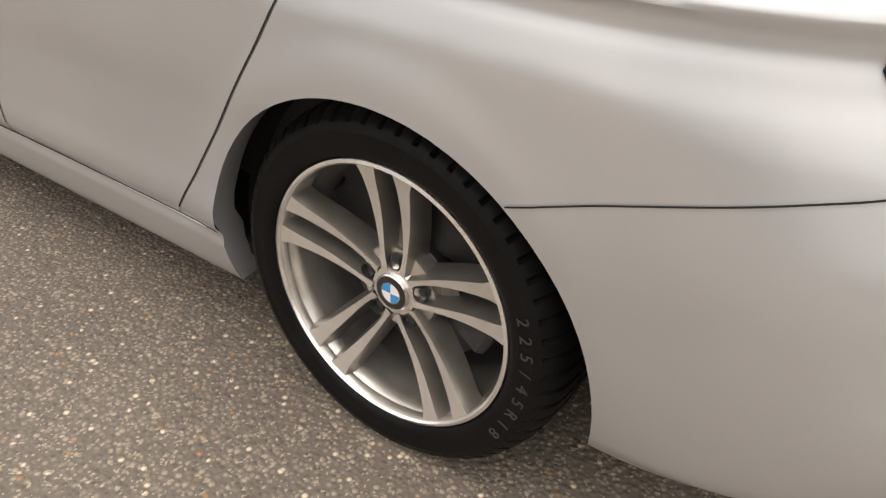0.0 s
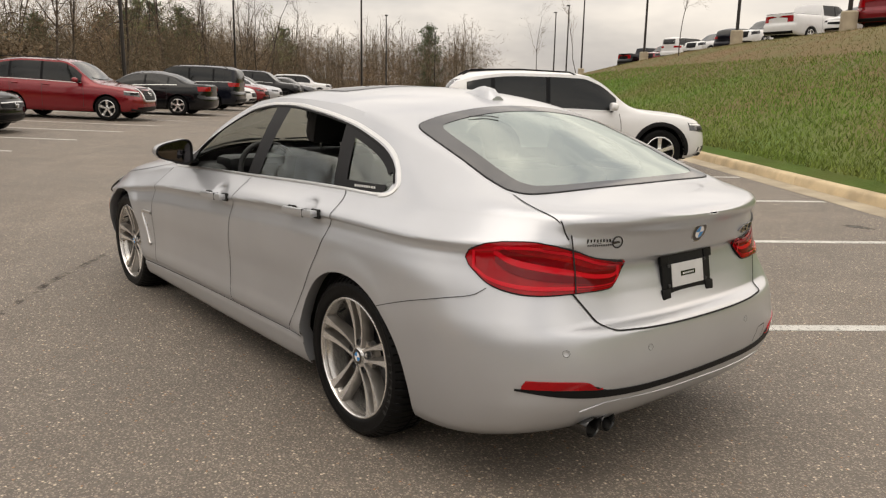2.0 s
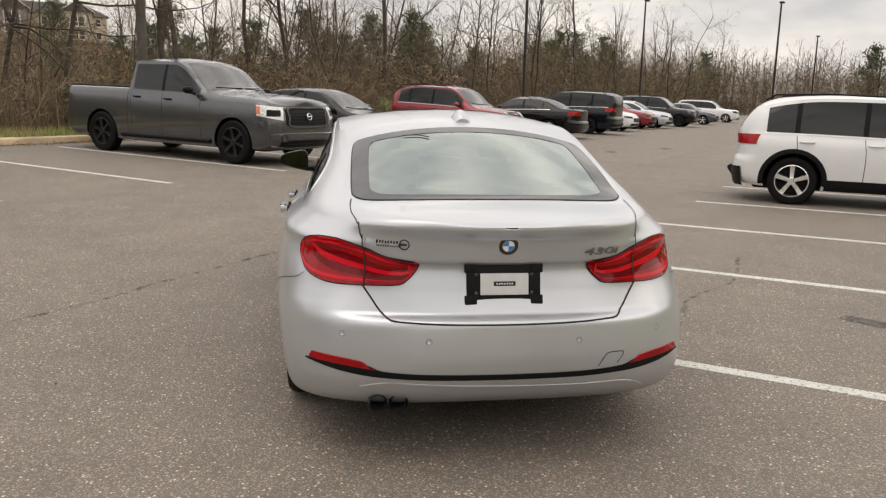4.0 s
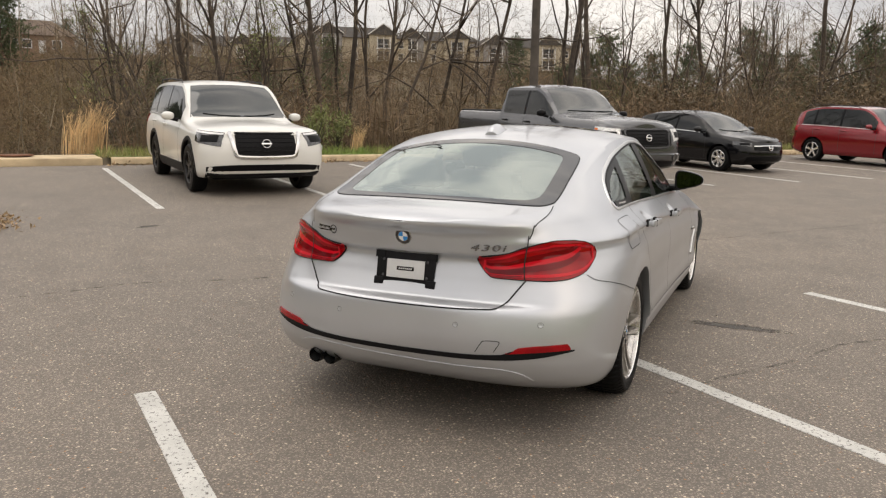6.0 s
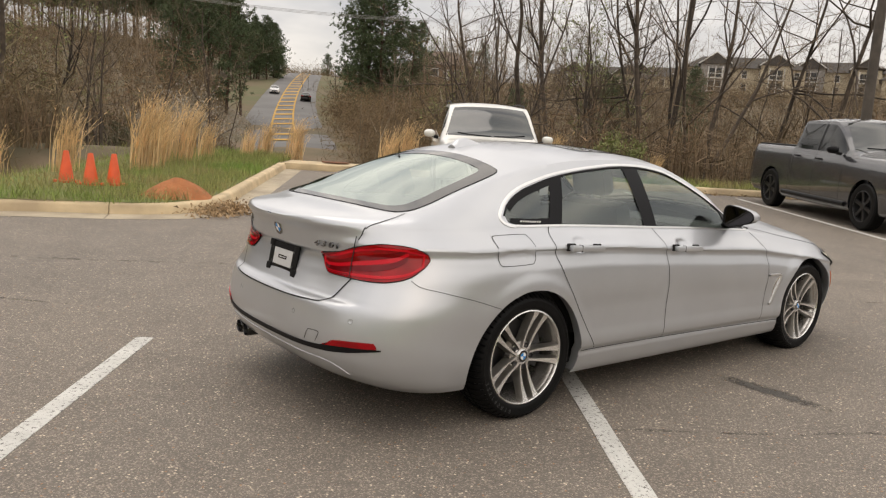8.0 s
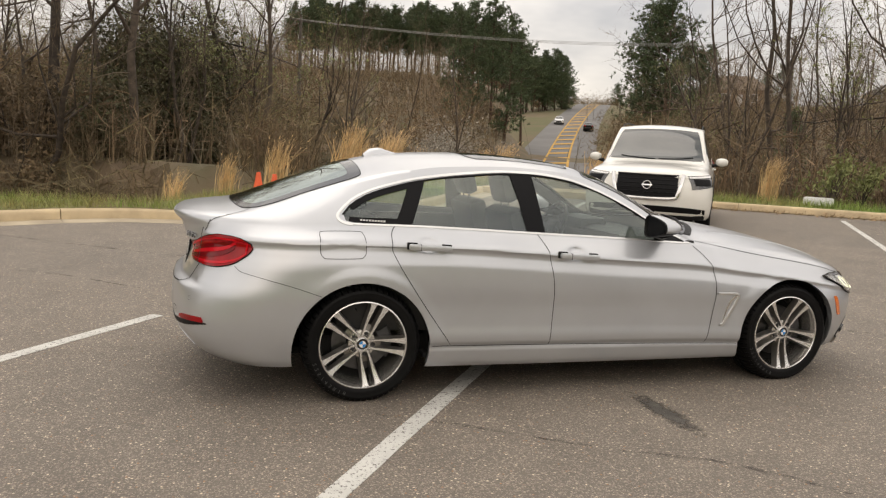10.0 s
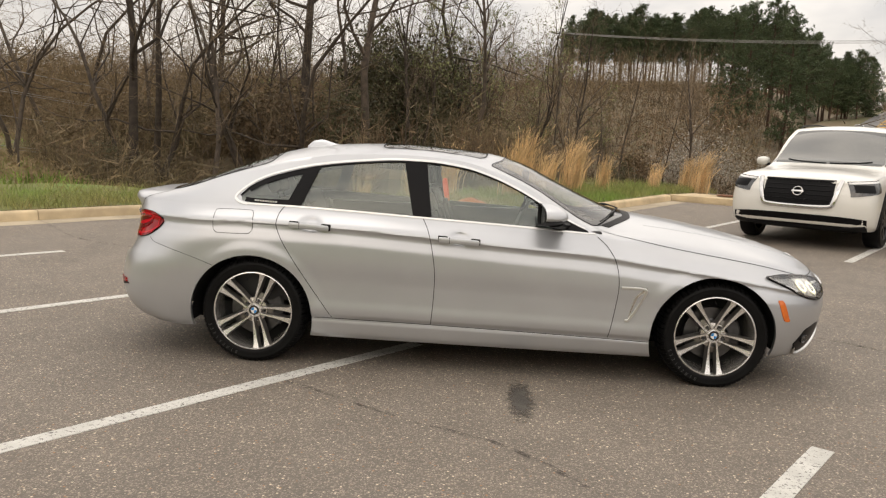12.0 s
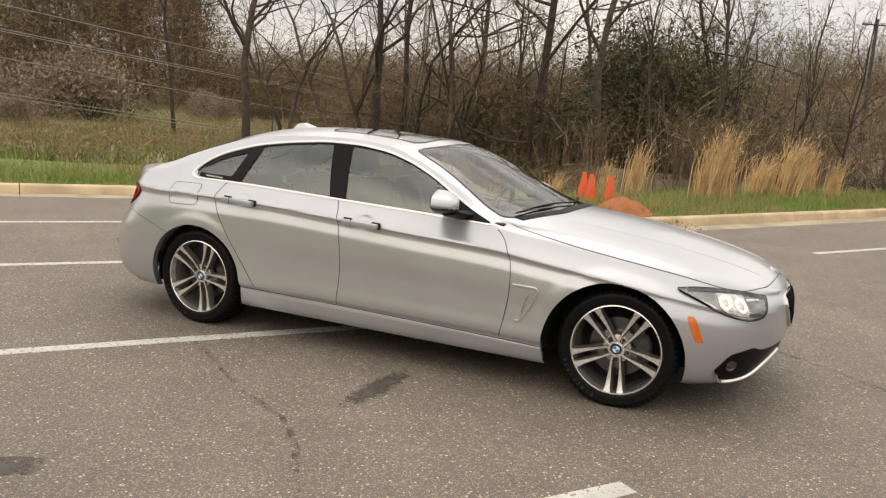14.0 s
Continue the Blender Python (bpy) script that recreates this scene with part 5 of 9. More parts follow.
# ---------------------------------------------------------------- ground, tarmac, kerbs
def tarmac_material():
    """Worn asphalt: tan and grey aggregate set in dark binder, large faded patches, fine pits."""
    m = bpy.data.materials.new("worn_tarmac")
    m.use_nodes = True
    n, l = m.node_tree.nodes, m.node_tree.links
    b = n["Principled BSDF"]
    co = n.new("ShaderNodeTexCoord")

    def noise_node(scale, detail=4, rough=0.5):
        t = n.new("ShaderNodeTexNoise")
        t.inputs["Scale"].default_value, t.inputs["Detail"].default_value, t.inputs["Roughness"].default_value = scale, detail, rough
        l.new(co.outputs["Object"], t.inputs["Vector"])
        return t.outputs[0]

    def cells(scale):
        t = n.new("ShaderNodeTexVoronoi")
        t.inputs["Scale"].default_value = scale
        l.new(co.outputs["Object"], t.inputs["Vector"])
        return t

    def mix(fac, a, b_, mode="MIX"):
        t = n.new("ShaderNodeMix")
        t.data_type, t.blend_type = "RGBA", mode
        for sock, v in ((t.inputs[0], fac), (t.inputs[6], a), (t.inputs[7], b_)):
            if isinstance(v, (tuple, float)):
                sock.default_value = v
            else:
                l.new(v, sock)
        return t.outputs[2]

    def ramp(v, lo, hi, a=0.0, b_=1.0):
        t = n.new("ShaderNodeMapRange")
        t.inputs[1].default_value, t.inputs[2].default_value, t.inputs[3].default_value, t.inputs[4].default_value = lo, hi, a, b_
        l.new(v, t.inputs[0])
        return t.outputs[0]
    stones, grit = cells(85), cells(210)
    hue = n.new("ShaderNodeValToRGB")
    hue.color_ramp.interpolation = "CONSTANT"
    els = hue.color_ramp.elements
    els[0].color, els[1].position, els[1].color = (0.080, 0.073, 0.066, 1), 0.30, (0.110, 0.100, 0.089, 1)
    for pos, c in ((0.58, (0.150, 0.136, 0.119, 1)), (0.84, (0.215, 0.192, 0.162, 1)), (0.950, (0.44, 0.395, 0.325, 1)), (0.985, (0.22, 0.125, 0.065, 1))):
        e = els.new(pos)
        e.color = c
    sep = n.new("ShaderNodeSeparateColor")
    l.new(stones.outputs["Color"], sep.inputs[0])
    l.new(sep.outputs[0], hue.inputs[0])
    gap = ramp(stones.outputs["Distance"], 0.25, 0.62)
    col = mix(gap, hue.outputs[0], (0.088, 0.081, 0.073, 1))
    sep2 = n.new("ShaderNodeSeparateColor")
    l.new(grit.outputs["Color"], sep2.inputs[0])
    col = mix(ramp(sep2.outputs[1], 0.90, 0.92), col, (0.21, 0.19, 0.165, 1))
    col = mix(1.0, col, (1.56, 1.475, 1.385, 1), "MULTIPLY")
    big = noise_node(0.35, 5, 0.6)
    col = mix(ramp(big, 0.3, 0.7, 0.0, 0.55), col, mix(1.0, col, (1.32, 1.28, 1.22, 1), "MULTIPLY"))
    mid = noise_node(1.9, 6, 0.65)
    col = mix(ramp(mid, 0.40, 0.66, 0.0, 0.5), col, mix(1.0, col, (0.68, 0.67, 0.67, 1), "MULTIPLY"))
    l.new(col, b.inputs["Base Color"])
    b.inputs["Roughness"].default_value = 0.72
    b.inputs["Specular IOR Level"].default_value = 0.5
    bp = n.new("ShaderNodeBump")
    bp.inputs["Strength"].default_value, bp.inputs["Distance"].default_value = 0.55, 0.006
    l.new(ramp(stones.outputs["Distance"], 0.0, 0.7, 1.0, 0.0), bp.inputs["Height"])
    l.new(bp.outputs[0], b.inputs["Normal"])
    return m


def line_material():
    """Old white road paint, broken through to the tarmac in specks and along its edges."""
    m = material("worn_line_paint", (0.66, 0.65, 0.61), 0.75, vary=0.18, scale=5, bump=0.5, bump_scale=180)
    n, l = m.node_tree.nodes, m.node_tree.links
    b = n["Principled BSDF"]
    src = b.inputs["Base Color"].links[0].from_socket
    co = n.new("ShaderNodeTexCoord")
    t = n.new("ShaderNodeTexNoise")
    t.inputs["Scale"].default_value, t.inputs["Detail"].default_value, t.inputs["Roughness"].default_value = 42, 8, 0.75
    l.new(co.outputs["Object"], t.inputs["Vector"])
    r = n.new("ShaderNodeMapRange")
    r.inputs[1].default_value, r.inputs[2].default_value = 0.545, 0.60
    l.new(t.outputs[0], r.inputs[0])
    mix = n.new("ShaderNodeMix")
    mix.data_type = "RGBA"
    mix.inputs[7].default_value = (0.14, 0.13, 0.115, 1)
    l.new(r.outputs[0], mix.inputs[0])
    l.new(src, mix.inputs[6])
    l.new(mix.outputs[2], b.inputs["Base Color"])
    return m


M_TARMAC = tarmac_material()
M_LINE = line_material()
M_CONCRETE = material("kerb_concrete", (0.68, 0.54, 0.34), 0.85, tint=(0.46, 0.36, 0.23), scale=2.2, bump=0.5, bump_scale=90, obj_vary=0.08, detail=8)
M_GUTTER = material("gutter_concrete", (0.47, 0.40, 0.29), 0.88, tint=(0.31, 0.26, 0.19), scale=1.6, bump=0.5, bump_scale=80, detail=8)
M_SOIL = material("leaf_litter_soil", (0.165, 0.118, 0.074), 0.95, tint=(0.105, 0.090, 0.050), scale=0.35, bump=0.8, bump_scale=9, detail=8)
M_TURF = material("patchy_turf", (0.125, 0.19, 0.036), 0.95, tint=(0.17, 0.125, 0.055), scale=0.45, bump=0.8, bump_scale=25, detail=8)
M_FIELD = material("rough_field_turf", (0.175, 0.185, 0.070), 0.95, tint=(0.25, 0.20, 0.125), scale=0.16, bump=0.8, bump_scale=12, detail=9)
M_CRACK = material("crack_filler", (0.070, 0.064, 0.058), 0.9, vary=0.4, scale=20, bump=0.4, bump_scale=150)
gap_noise, gap_ramp = M_CRACK.node_tree.nodes.new("ShaderNodeTexNoise"), M_CRACK.node_tree.nodes.new("ShaderNodeMapRange")
gap_noise.inputs["Scale"].default_value, gap_noise.inputs["Detail"].default_value, gap_noise.inputs["Roughness"].default_value = 9, 8, 0.75
gap_ramp.inputs[1].default_value, gap_ramp.inputs[2].default_value, gap_ramp.inputs[4].default_value = 0.47, 0.62, 0.6
M_CRACK.node_tree.links.new(M_CRACK.node_tree.nodes["Texture Coordinate"].outputs["Object"], gap_noise.inputs["Vector"])
M_CRACK.node_tree.links.new(gap_noise.outputs[0], gap_ramp.inputs[0])
M_CRACK.node_tree.links.new(gap_ramp.outputs[0], M_CRACK.node_tree.nodes["Principled BSDF"].inputs["Alpha"])


def stain_material():
    """Dried oil that fades into the tarmac at a ragged edge."""
    m = material("oil_stain", (0.060, 0.054, 0.048), 0.65, tint=(0.11, 0.10, 0.087), scale=9, bump=0.5, bump_scale=120)
    n, l = m.node_tree.nodes, m.node_tree.links
    co, vec, sep = n.new("ShaderNodeTexCoord"), n.new("ShaderNodeVectorMath"), n.new("ShaderNodeVectorMath")
    vec.operation, sep.operation = "SUBTRACT", "LENGTH"
    vec.inputs[1].default_value = (0.5, 0.5, 0.5)
    l.new(co.outputs["Generated"], vec.inputs[0])
    l.new(vec.outputs[0], sep.inputs[0])
    t, add, r = n.new("ShaderNodeTexNoise"), n.new("ShaderNodeMath"), n.new("ShaderNodeMapRange")
    t.inputs["Scale"].default_value, t.inputs["Detail"].default_value, t.inputs["Roughness"].default_value = 16, 9, 0.7
    l.new(co.outputs["Object"], t.inputs["Vector"])
    add.operation = "SUBTRACT"
    l.new(t.outputs[0], add.inputs[0])
    l.new(sep.outputs["Value"], add.inputs[1])
    r.inputs[1].default_value, r.inputs[2].default_value, r.inputs[4].default_value = 0.06, 0.32, 0.85
    l.new(add.outputs[0], r.inputs[0])
    l.new(r.outputs[0], n["Principled BSDF"].inputs["Alpha"])
    return m


M_STAIN = stain_material()

A140 = curve([(-180, 1), (-30, 1.0), (-12, 1.5), (5, 4), (18, 7.8), (30, 9.6), (50, 9), (57, 1.0), (66, 1.0), (69.5, 8), (75, 12), (84, 12), (96, 8), (104, 6), (120, 5.5), (145, 5), (180, 1)])
B250 = curve([(-180, 2), (-30, 2), (-12, 3), (5, 9), (18, 16), (30, 18.5), (50, 17), (57, 12), (64.5, 12), (68, 19), (75, 23), (84, 22), (96, 13), (104, 9.5), (120, 9), (145, 9), (180, 2)])


def smoothstep(a, b, v):
    t = min(max((v - a) / (b - a), 0.0), 1.0)
    return t * t * (3 - 2 * t)


def lot_sv(x, y):
    d = Vector((x - ORIGIN.x, y - ORIGIN.y, 0))
    return d.dot(BAY_U), d.dot(BAY_V)


def island_edge(s):
    """How far the kerb of the planted corner reaches, as v, for a place along the bays."""
    return ISLAND(min(max(s, -14), 13.6))


ISLAND = curve([(-14, -5.62), (-2, -5.58), (2.2, -5.45), (3.4, -5.0), (4.5, -4.1), (4.95, -3.0), (5.15, -1.9), (5.5, -1.30), (6.3, -1.02), (9, -1.12), (13.6, -1.30)])


def off_lot(s, v):
    """Metres outside the tarmac; negative on it."""
    return max(s - 13.62, -5.62 - s if v > -40 else 0, island_edge(s) - v if s < 13.62 else s - 13.62)


def hill_z(s, v):
    """The grass bank and the upper car park behind it."""
    top = 3.55 * (1 - 0.45 * smoothstep(35, 95, v)) * smoothstep(-30, -6, v)
    d = -s - 5.9
    return 0.16 + top * smoothstep(-1.5, 12.0, d) if d < 12 else 0.16 + top


def land_z(x, y):
    s, v = lot_sv(x, y)
    if s < -5.75:
        return hill_z(s, v)
    base = ground_z(min(s, 13.6))
    o = off_lot(s, v)
    if o < 0.0:
        return base - 0.12
    z = base + 0.145 * smoothstep(0.0, 0.12, o)
    r, az = math.hypot(x + 1, y), math.degrees(math.atan2(y, x + 1))
    if az < -90:
        return z
    a, b = A140(az), B250(az)
    rise = a * smoothstep(30, 150, r) + (b - a) * smoothstep(130, 260, r)
    dip = -2.6 * smoothstep(2.6, 13, o) * (1 - smoothstep(45, 100, r)) * smoothstep(-25, 10, az) * (1 - 0.95 * smoothstep(108, 130, az))
    bumps = 0.22 * noise.noise((x * 0.21, y * 0.21, 0)) * smoothstep(0.8, 4, o)
    return z + dip + rise * smoothstep(2, 20, o) + bumps


ground_verts, ground_faces = [], []
radii = [0.5 * 1.0] + [1.2 * 1.068 ** k for k in range(1, 120)]
radii = [r for r in radii if r < 2600]
sectors = 240
for r in radii:
    for k in range(sectors):
        x, y = r * math.cos(TAU * k / sectors) - 1, r * math.sin(TAU * k / sectors)
        s, v = lot_sv(x, y)
        inside = off_lot(s, v) < 0.9
        ground_verts.append((x, y, ground_z(min(s, 13.6)) - 0.12 if inside else land_z(x, y)))
for i in range(len(radii) - 1):
    for k in range(sectors):
        a, b = i * sectors + k, i * sectors + (k + 1) % sectors
        ground_faces.append((a, b, b + sectors, a + sectors))
ground_faces.append(tuple(range(sectors)))
ground = pydata("ground", ground_verts, ground_faces, M_SOIL)
tagged(ground, "brown leaf-littered ground sloping into a wooded dip", "ground", kind="structure")

# the tarmac, with the outline of the kerbs
ss = [-5.62, -4.5, -3, -1.5, -0.5, 0, 0.4, 0.8, 1.2, 1.6, 2, 2.5, 3, 3.5, 4, 4.3, 4.6, 4.8, 5.0, 5.2, 5.5, 5.9, 6.3, 7, 8, 9, 10, 11, 12, 13, 13.62]
rows = []
for s in ss:
    e = island_edge(s) - 0.02
    rows.append([lot(s, e + (130 - e) * (k / 24) ** 2) for k in range(25)])
bm = bmesh.new()
add_grid(bm, rows)
bmesh.ops.recalc_face_normals(bm, faces=bm.faces)
if sum(f.normal.z for f in bm.faces) < 0:
    bmesh.ops.reverse_faces(bm, faces=bm.faces)
tagged(part("road", bm, M_TARMAC), "worn grey-brown asphalt of the car park", "asphalt", kind="structure")


def painted_line(s0, s1, v, width=0.105):
    bm = bmesh.new()
    n = 14
    rows = []
    for k in range(n + 1):
        s = s0 + (s1 - s0) * k / n
        wob = 0.004 * noise.noise((s * 3, v, 1))
        rows.append([lot(s, v - width / 2 + wob, 0.003), lot(s, v + width / 2 + wob, 0.003)])
    under = [[p - Vector((0, 0, 0.006)) for p in r] for r in rows]
    add_grid(bm, rows)
    add_grid(bm, [[r[0], u[0]] for r, u in zip(rows, under)])
    add_grid(bm, [[r[1], u[1]] for r, u in zip(rows, under)])
    bmesh.ops.recalc_face_normals(bm, faces=bm.faces)
    ob = part("bay_line", bm, M_LINE, smooth=False)
    tagged(ob, "worn white painted parking bay line", "road marking", "bay lines", "structure")


for k in range(-1, 14):
    painted_line(0.0, -5.22, BAY * k)
for k in range(0, 14):
    painted_line(6.8, 12.9, 1.28 + BAY * k)


def ribbon_line(name, pts, width, mat, label, category, lift=0.0022, seed=0):
    """A flat uneven band on the tarmac."""
    line = smooth_line(pts, 6)
    rng = random.Random(seed)
    bm = bmesh.new()
    rows = []
    for i, q in enumerate(line):
        a, b = line[max(i - 1, 0)], line[min(i + 1, len(line) - 1)]
        d = Vector((b[0] - a[0], b[1] - a[1], 0)).normalized()
        o = Vector((-d.y, d.x, 0)) * width * rng.uniform(0.35, 0.65)
        j = rng.uniform(-0.3, 0.3) * width
        c = Vector((q[0], q[1], 0)) + Vector((-d.y, d.x, 0)) * j
        rows.append([lot(c.x - o.x, c.y - o.y, lift), lot(c.x + o.x, c.y + o.y, lift)])
    add_grid(bm, rows)
    return tagged(part(name, bm, mat, smooth=False), label, category, kind="structure")


ribbon_line("asphalt_crack", [(2.35, -5), (2.30, -2), (2.42, -0.5), (2.55, 0.3), (2.35, 1.4), (2.45, 3.5), (2.3, 7), (2.4, 14), (2.2, 30)], 0.045, M_CRACK, "dark filled crack across the asphalt", "crack", seed=3)
ribbon_line("asphalt_crack", [(-1.25, 2.4), (-1.20, 3.0), (-1.18, 3.6), (-1.10, 4.2), (-1.3, 5.0), (-1.2, 6.2)], 0.030, M_CRACK, "dark filled crack across the asphalt", "crack", seed=5)
ribbon_line("asphalt_crack", [(0.9, -5), (0.6, -3.4), (0.85, -2.0), (0.75, -0.8)], 0.035, M_CRACK, "thin dark crack in the asphalt", "crack", seed=6)


def stain(s, v, ls, lv, turn, seed):
    rng = random.Random(seed)
    bm = bmesh.new()
    ring = []
    for k in range(28):
        a = TAU * k / 28
        r = 1 + 0.28 * noise.noise((math.cos(a) * 1.3 + seed, math.sin(a) * 1.3, 0)) + rng.uniform(-0.06, 0.06)
        x, y = ls * r * math.cos(a), lv * r * math.sin(a)
        c, q = math.cos(turn), math.sin(turn)
        ring.append(bm.verts.new(lot(s + x * c - y * q, v + x * q + y * c, 0.0015)))
    bm.faces.new(ring)
    tagged(part("oil_stain", bm, M_STAIN, smooth=False), "dark dried oil stain on the asphalt", "stain", kind="structure")


# the long stain beside the car lies across the bays
stain(-0.49, 3.83, 0.40, 0.095, math.radians(-36), 4)
stain(-2.3, 4.2, 0.30, 0.10, 0.3, 7)
stain(-4.6, 6.1, 0.20, 0.12, 0.8, 9)
stain(4.2, 20.5, 0.5, 0.22, 1.2, 12)
stain(3.4, 24.0, 0.6, 0.25, 1.4, 15)
stain(5.4, 0.9, 0.22, 0.10, 1.0, 17)


def kerb_run(name, path, inward, seg=3.05, height=0.15, gutter=0.36, label="pale concrete kerb with gutter"):
    """Kerb stones along a path of (s, v); inward: +1 if the tarmac lies on the path's left in the (s, v) plan."""
    pts = [np.array(p, float) for p in path]
    run = [0.0]
    for a, b in zip(pts, pts[1:]):
        run.append(run[-1] + float(np.linalg.norm(b - a)))

    def at(d):
        d = min(max(d, 0), run[-1])
        i = min(int(np.searchsorted(run, d, side="right")) - 1, len(pts) - 2)
        t = (d - run[i]) / max(run[i + 1] - run[i], 1e-9)
        q = pts[i] * (1 - t) + pts[i + 1] * t
        dr = (pts[i + 1] - pts[i]) / max(np.linalg.norm(pts[i + 1] - pts[i]), 1e-9)
        return q, dr
    home = tagged(empty(name), label, "kerb", kind="structure")
    n = max(1, round(run[-1] / seg))
    prof = [(-gutter, 0.003), (-0.02, 0.010), (0.0, 0.014), (0.018, height - 0.045), (0.030, height - 0.018), (0.055, height), (0.165, height + 0.002), (0.175, height - 0.01), (0.178, -0.05)]
    for k in range(n):
        d0, d1 = run[-1] * k / n + 0.006, run[-1] * (k + 1) / n - 0.006
        for part_name, sub, mat in (("gutter_slab", prof[:3], M_GUTTER), ("kerb_stone", prof[2:], M_CONCRETE)):
            if gutter <= 0 and part_name == "gutter_slab":
                continue
            bm = bmesh.new()
            rows = []
            m = 7
            for j in range(m + 1):
                q, dr = at(d0 + (d1 - d0) * j / m)
                o = np.array([-dr[1], dr[0]]) * inward
                rows.append([lot(q[0] + o[0] * a, q[1] + o[1] * a, h + 0.003 * noise.noise((q[0] * 2, q[1] * 2, a * 9))) for a, h in sub])
            vs = add_grid(bm, rows)
            if part_name == "kerb_stone":
                bm.faces.new(vs[0])
                bm.faces.new(vs[-1][::-1])
            bmesh.ops.recalc_face_normals(bm, faces=bm.faces)
            part(part_name, bm, mat, home)
    return home


west = [(s, ISLAND(s)) for s in [-14 + 16 * k / 8 for k in range(8)]] + [(s, ISLAND(s)) for s in (2.0, 2.5, 3.0, 3.4, 3.8, 4.2, 4.5, 4.75, 4.9, 5.0, 5.08, 5.15, 5.3, 5.5, 5.85, 6.3, 7.5, 9, 11, 13.45)]
kerb_run("kerb_west", west, -1)
kerb_run("kerb_hill", [(-5.62, -9), (-5.62, 12), (-5.62, 40), (-5.62, 90)], 1)
kerb_run("kerb_far", [(13.62, 1.5), (13.62, 20), (13.62, 50), (13.62, 90)], -1, gutter=0.0)
# raised inlet slab at the head of the empty bay
bm = bmesh.new()
add_box(bm, 0.72, 0.05, 0.05, 1.45, 2.75, 0.20, lot_pose(13.60, 0.0), bevel=0.03)
slab = tagged(part("inlet_slab", bm, M_CONCRETE), "raised concrete storm inlet slab with rusty lid", "concrete slab", kind="structure")
M_RUST = material("rusty_iron", (0.22, 0.09, 0.04), 0.8, 0.3, tint=(0.12, 0.06, 0.035), scale=18, bump=0.4, bump_scale=90)
bm = bmesh.new()
add_lathe(bm, [(0.34, 0.0), (0.34, 0.02), (0.30, 0.024), (0.001, 0.024)], 28, axis="z")
bm.transform(lot_pose(14.45, -0.25, 0, 0.15))
part("manhole_lid", bm, M_RUST, slab, "rusty round iron lid")


# ---------------------------------------------------------------- parked cars
M_DARKRIM = material("dark_alloy", (0.035, 0.035, 0.037), 0.35, 0.7, vary=0.2, scale=20)
M_SCREEN = material("laminated_windscreen", (0.020, 0.026, 0.024), 0.04, vary=0.3, scale=1.5, ior=1.9)
M_GRILLE = material("grille_black", (0.006, 0.006, 0.007), 0.4, spec=0.12, vary=0.3, scale=30)
WHEEL_CACHE = {}


def car_wheel(parent, x, y, z, side, r, rim_mat, spokes=5, width=0.22, cover=False):
    """A tyre and a spoked wheel; parked cars of one kind share their meshes."""
    key = (round(r, 3), rim_mat.name, spokes, cover)
    if key not in WHEEL_CACHE:
        rr = r * 0.68
        bm = bmesh.new()
        add_lathe(bm, [(rr, -width * 0.85), (r * 0.93, -width * 0.95), (r * 0.985, -width * 0.85), (r, -width * 0.6), (r, -width * 0.25), (r * 0.985, 0.0), (r * 0.93, 0.022), (r * 0.80, 0.028), (rr, 0.018)], 40)
        bmesh.ops.recalc_face_normals(bm, faces=bm.faces)
        t = bpy.data.meshes.new("tyre")
        bm.to_mesh(t)
        bm.free()
        t.materials.append(M_RUBBER)
        bm = bmesh.new()
        add_lathe(bm, [(rr, 0.018), (rr * 0.95, 0.022), (rr * 0.92, 0.0), (rr * 0.90, -width * 0.5)], 36)
        # Closing disc; deep faces get near-black in place of shade inside the wheel.
        add_lathe(bm, [(rr * 0.90, -width * 0.45), (0.01, -width * 0.45)], 24)
        for f in bm.faces:
            f.material_index = 1 if f.calc_center_median().y < -0.02 else 0
        add_lathe(bm, [(rr * 0.24, 0.004), (rr * 0.20, 0.012), (0.005, 0.013)], 18)
        for k in range(spokes):
            a = TAU * k / spokes + 0.3
            c, s = math.cos(a), math.sin(a)
            w0, w1 = (0.030, 0.042) if not cover else (0.040, 0.075)
            rows = []
            for t_ in (0.0, 0.35, 0.7, 1.0):
                rad, w, f = rr * (0.12 + 0.82 * t_), w0 + (w1 - w0) * t_, 0.010 - 0.012 * math.sin(math.pi * t_)
                rows.append([(rad * c - q * s, yy, rad * s + q * c) for q, yy in ((-w, f - 0.03), (-w * 0.8, f), (w * 0.8, f), (w, f - 0.03))])
            add_grid(bm, rows)
        bmesh.ops.recalc_face_normals(bm, faces=bm.faces)
        g = bpy.data.meshes.new("rim")
        bm.to_mesh(g)
        bm.free()
        g.materials.append(rim_mat)
        g.materials.append(M_CAVITY)
        for me in (t, g):
            me.polygons.foreach_set("use_smooth", [True] * len(me.polygons))
            me.set_sharp_from_angle(angle=radians(35))
        WHEEL_CACHE[key] = (t, g)
    t, g = WHEEL_CACHE[key]
    tyre = new("wheel", t)
    tyre.parent = parent
    tyre.matrix_basis = pose(x, y, z) if side > 0 else pose(x, y, z, 0, 0, 180)
    rim = new("rim", g)
    rim.parent = tyre
    return tyre


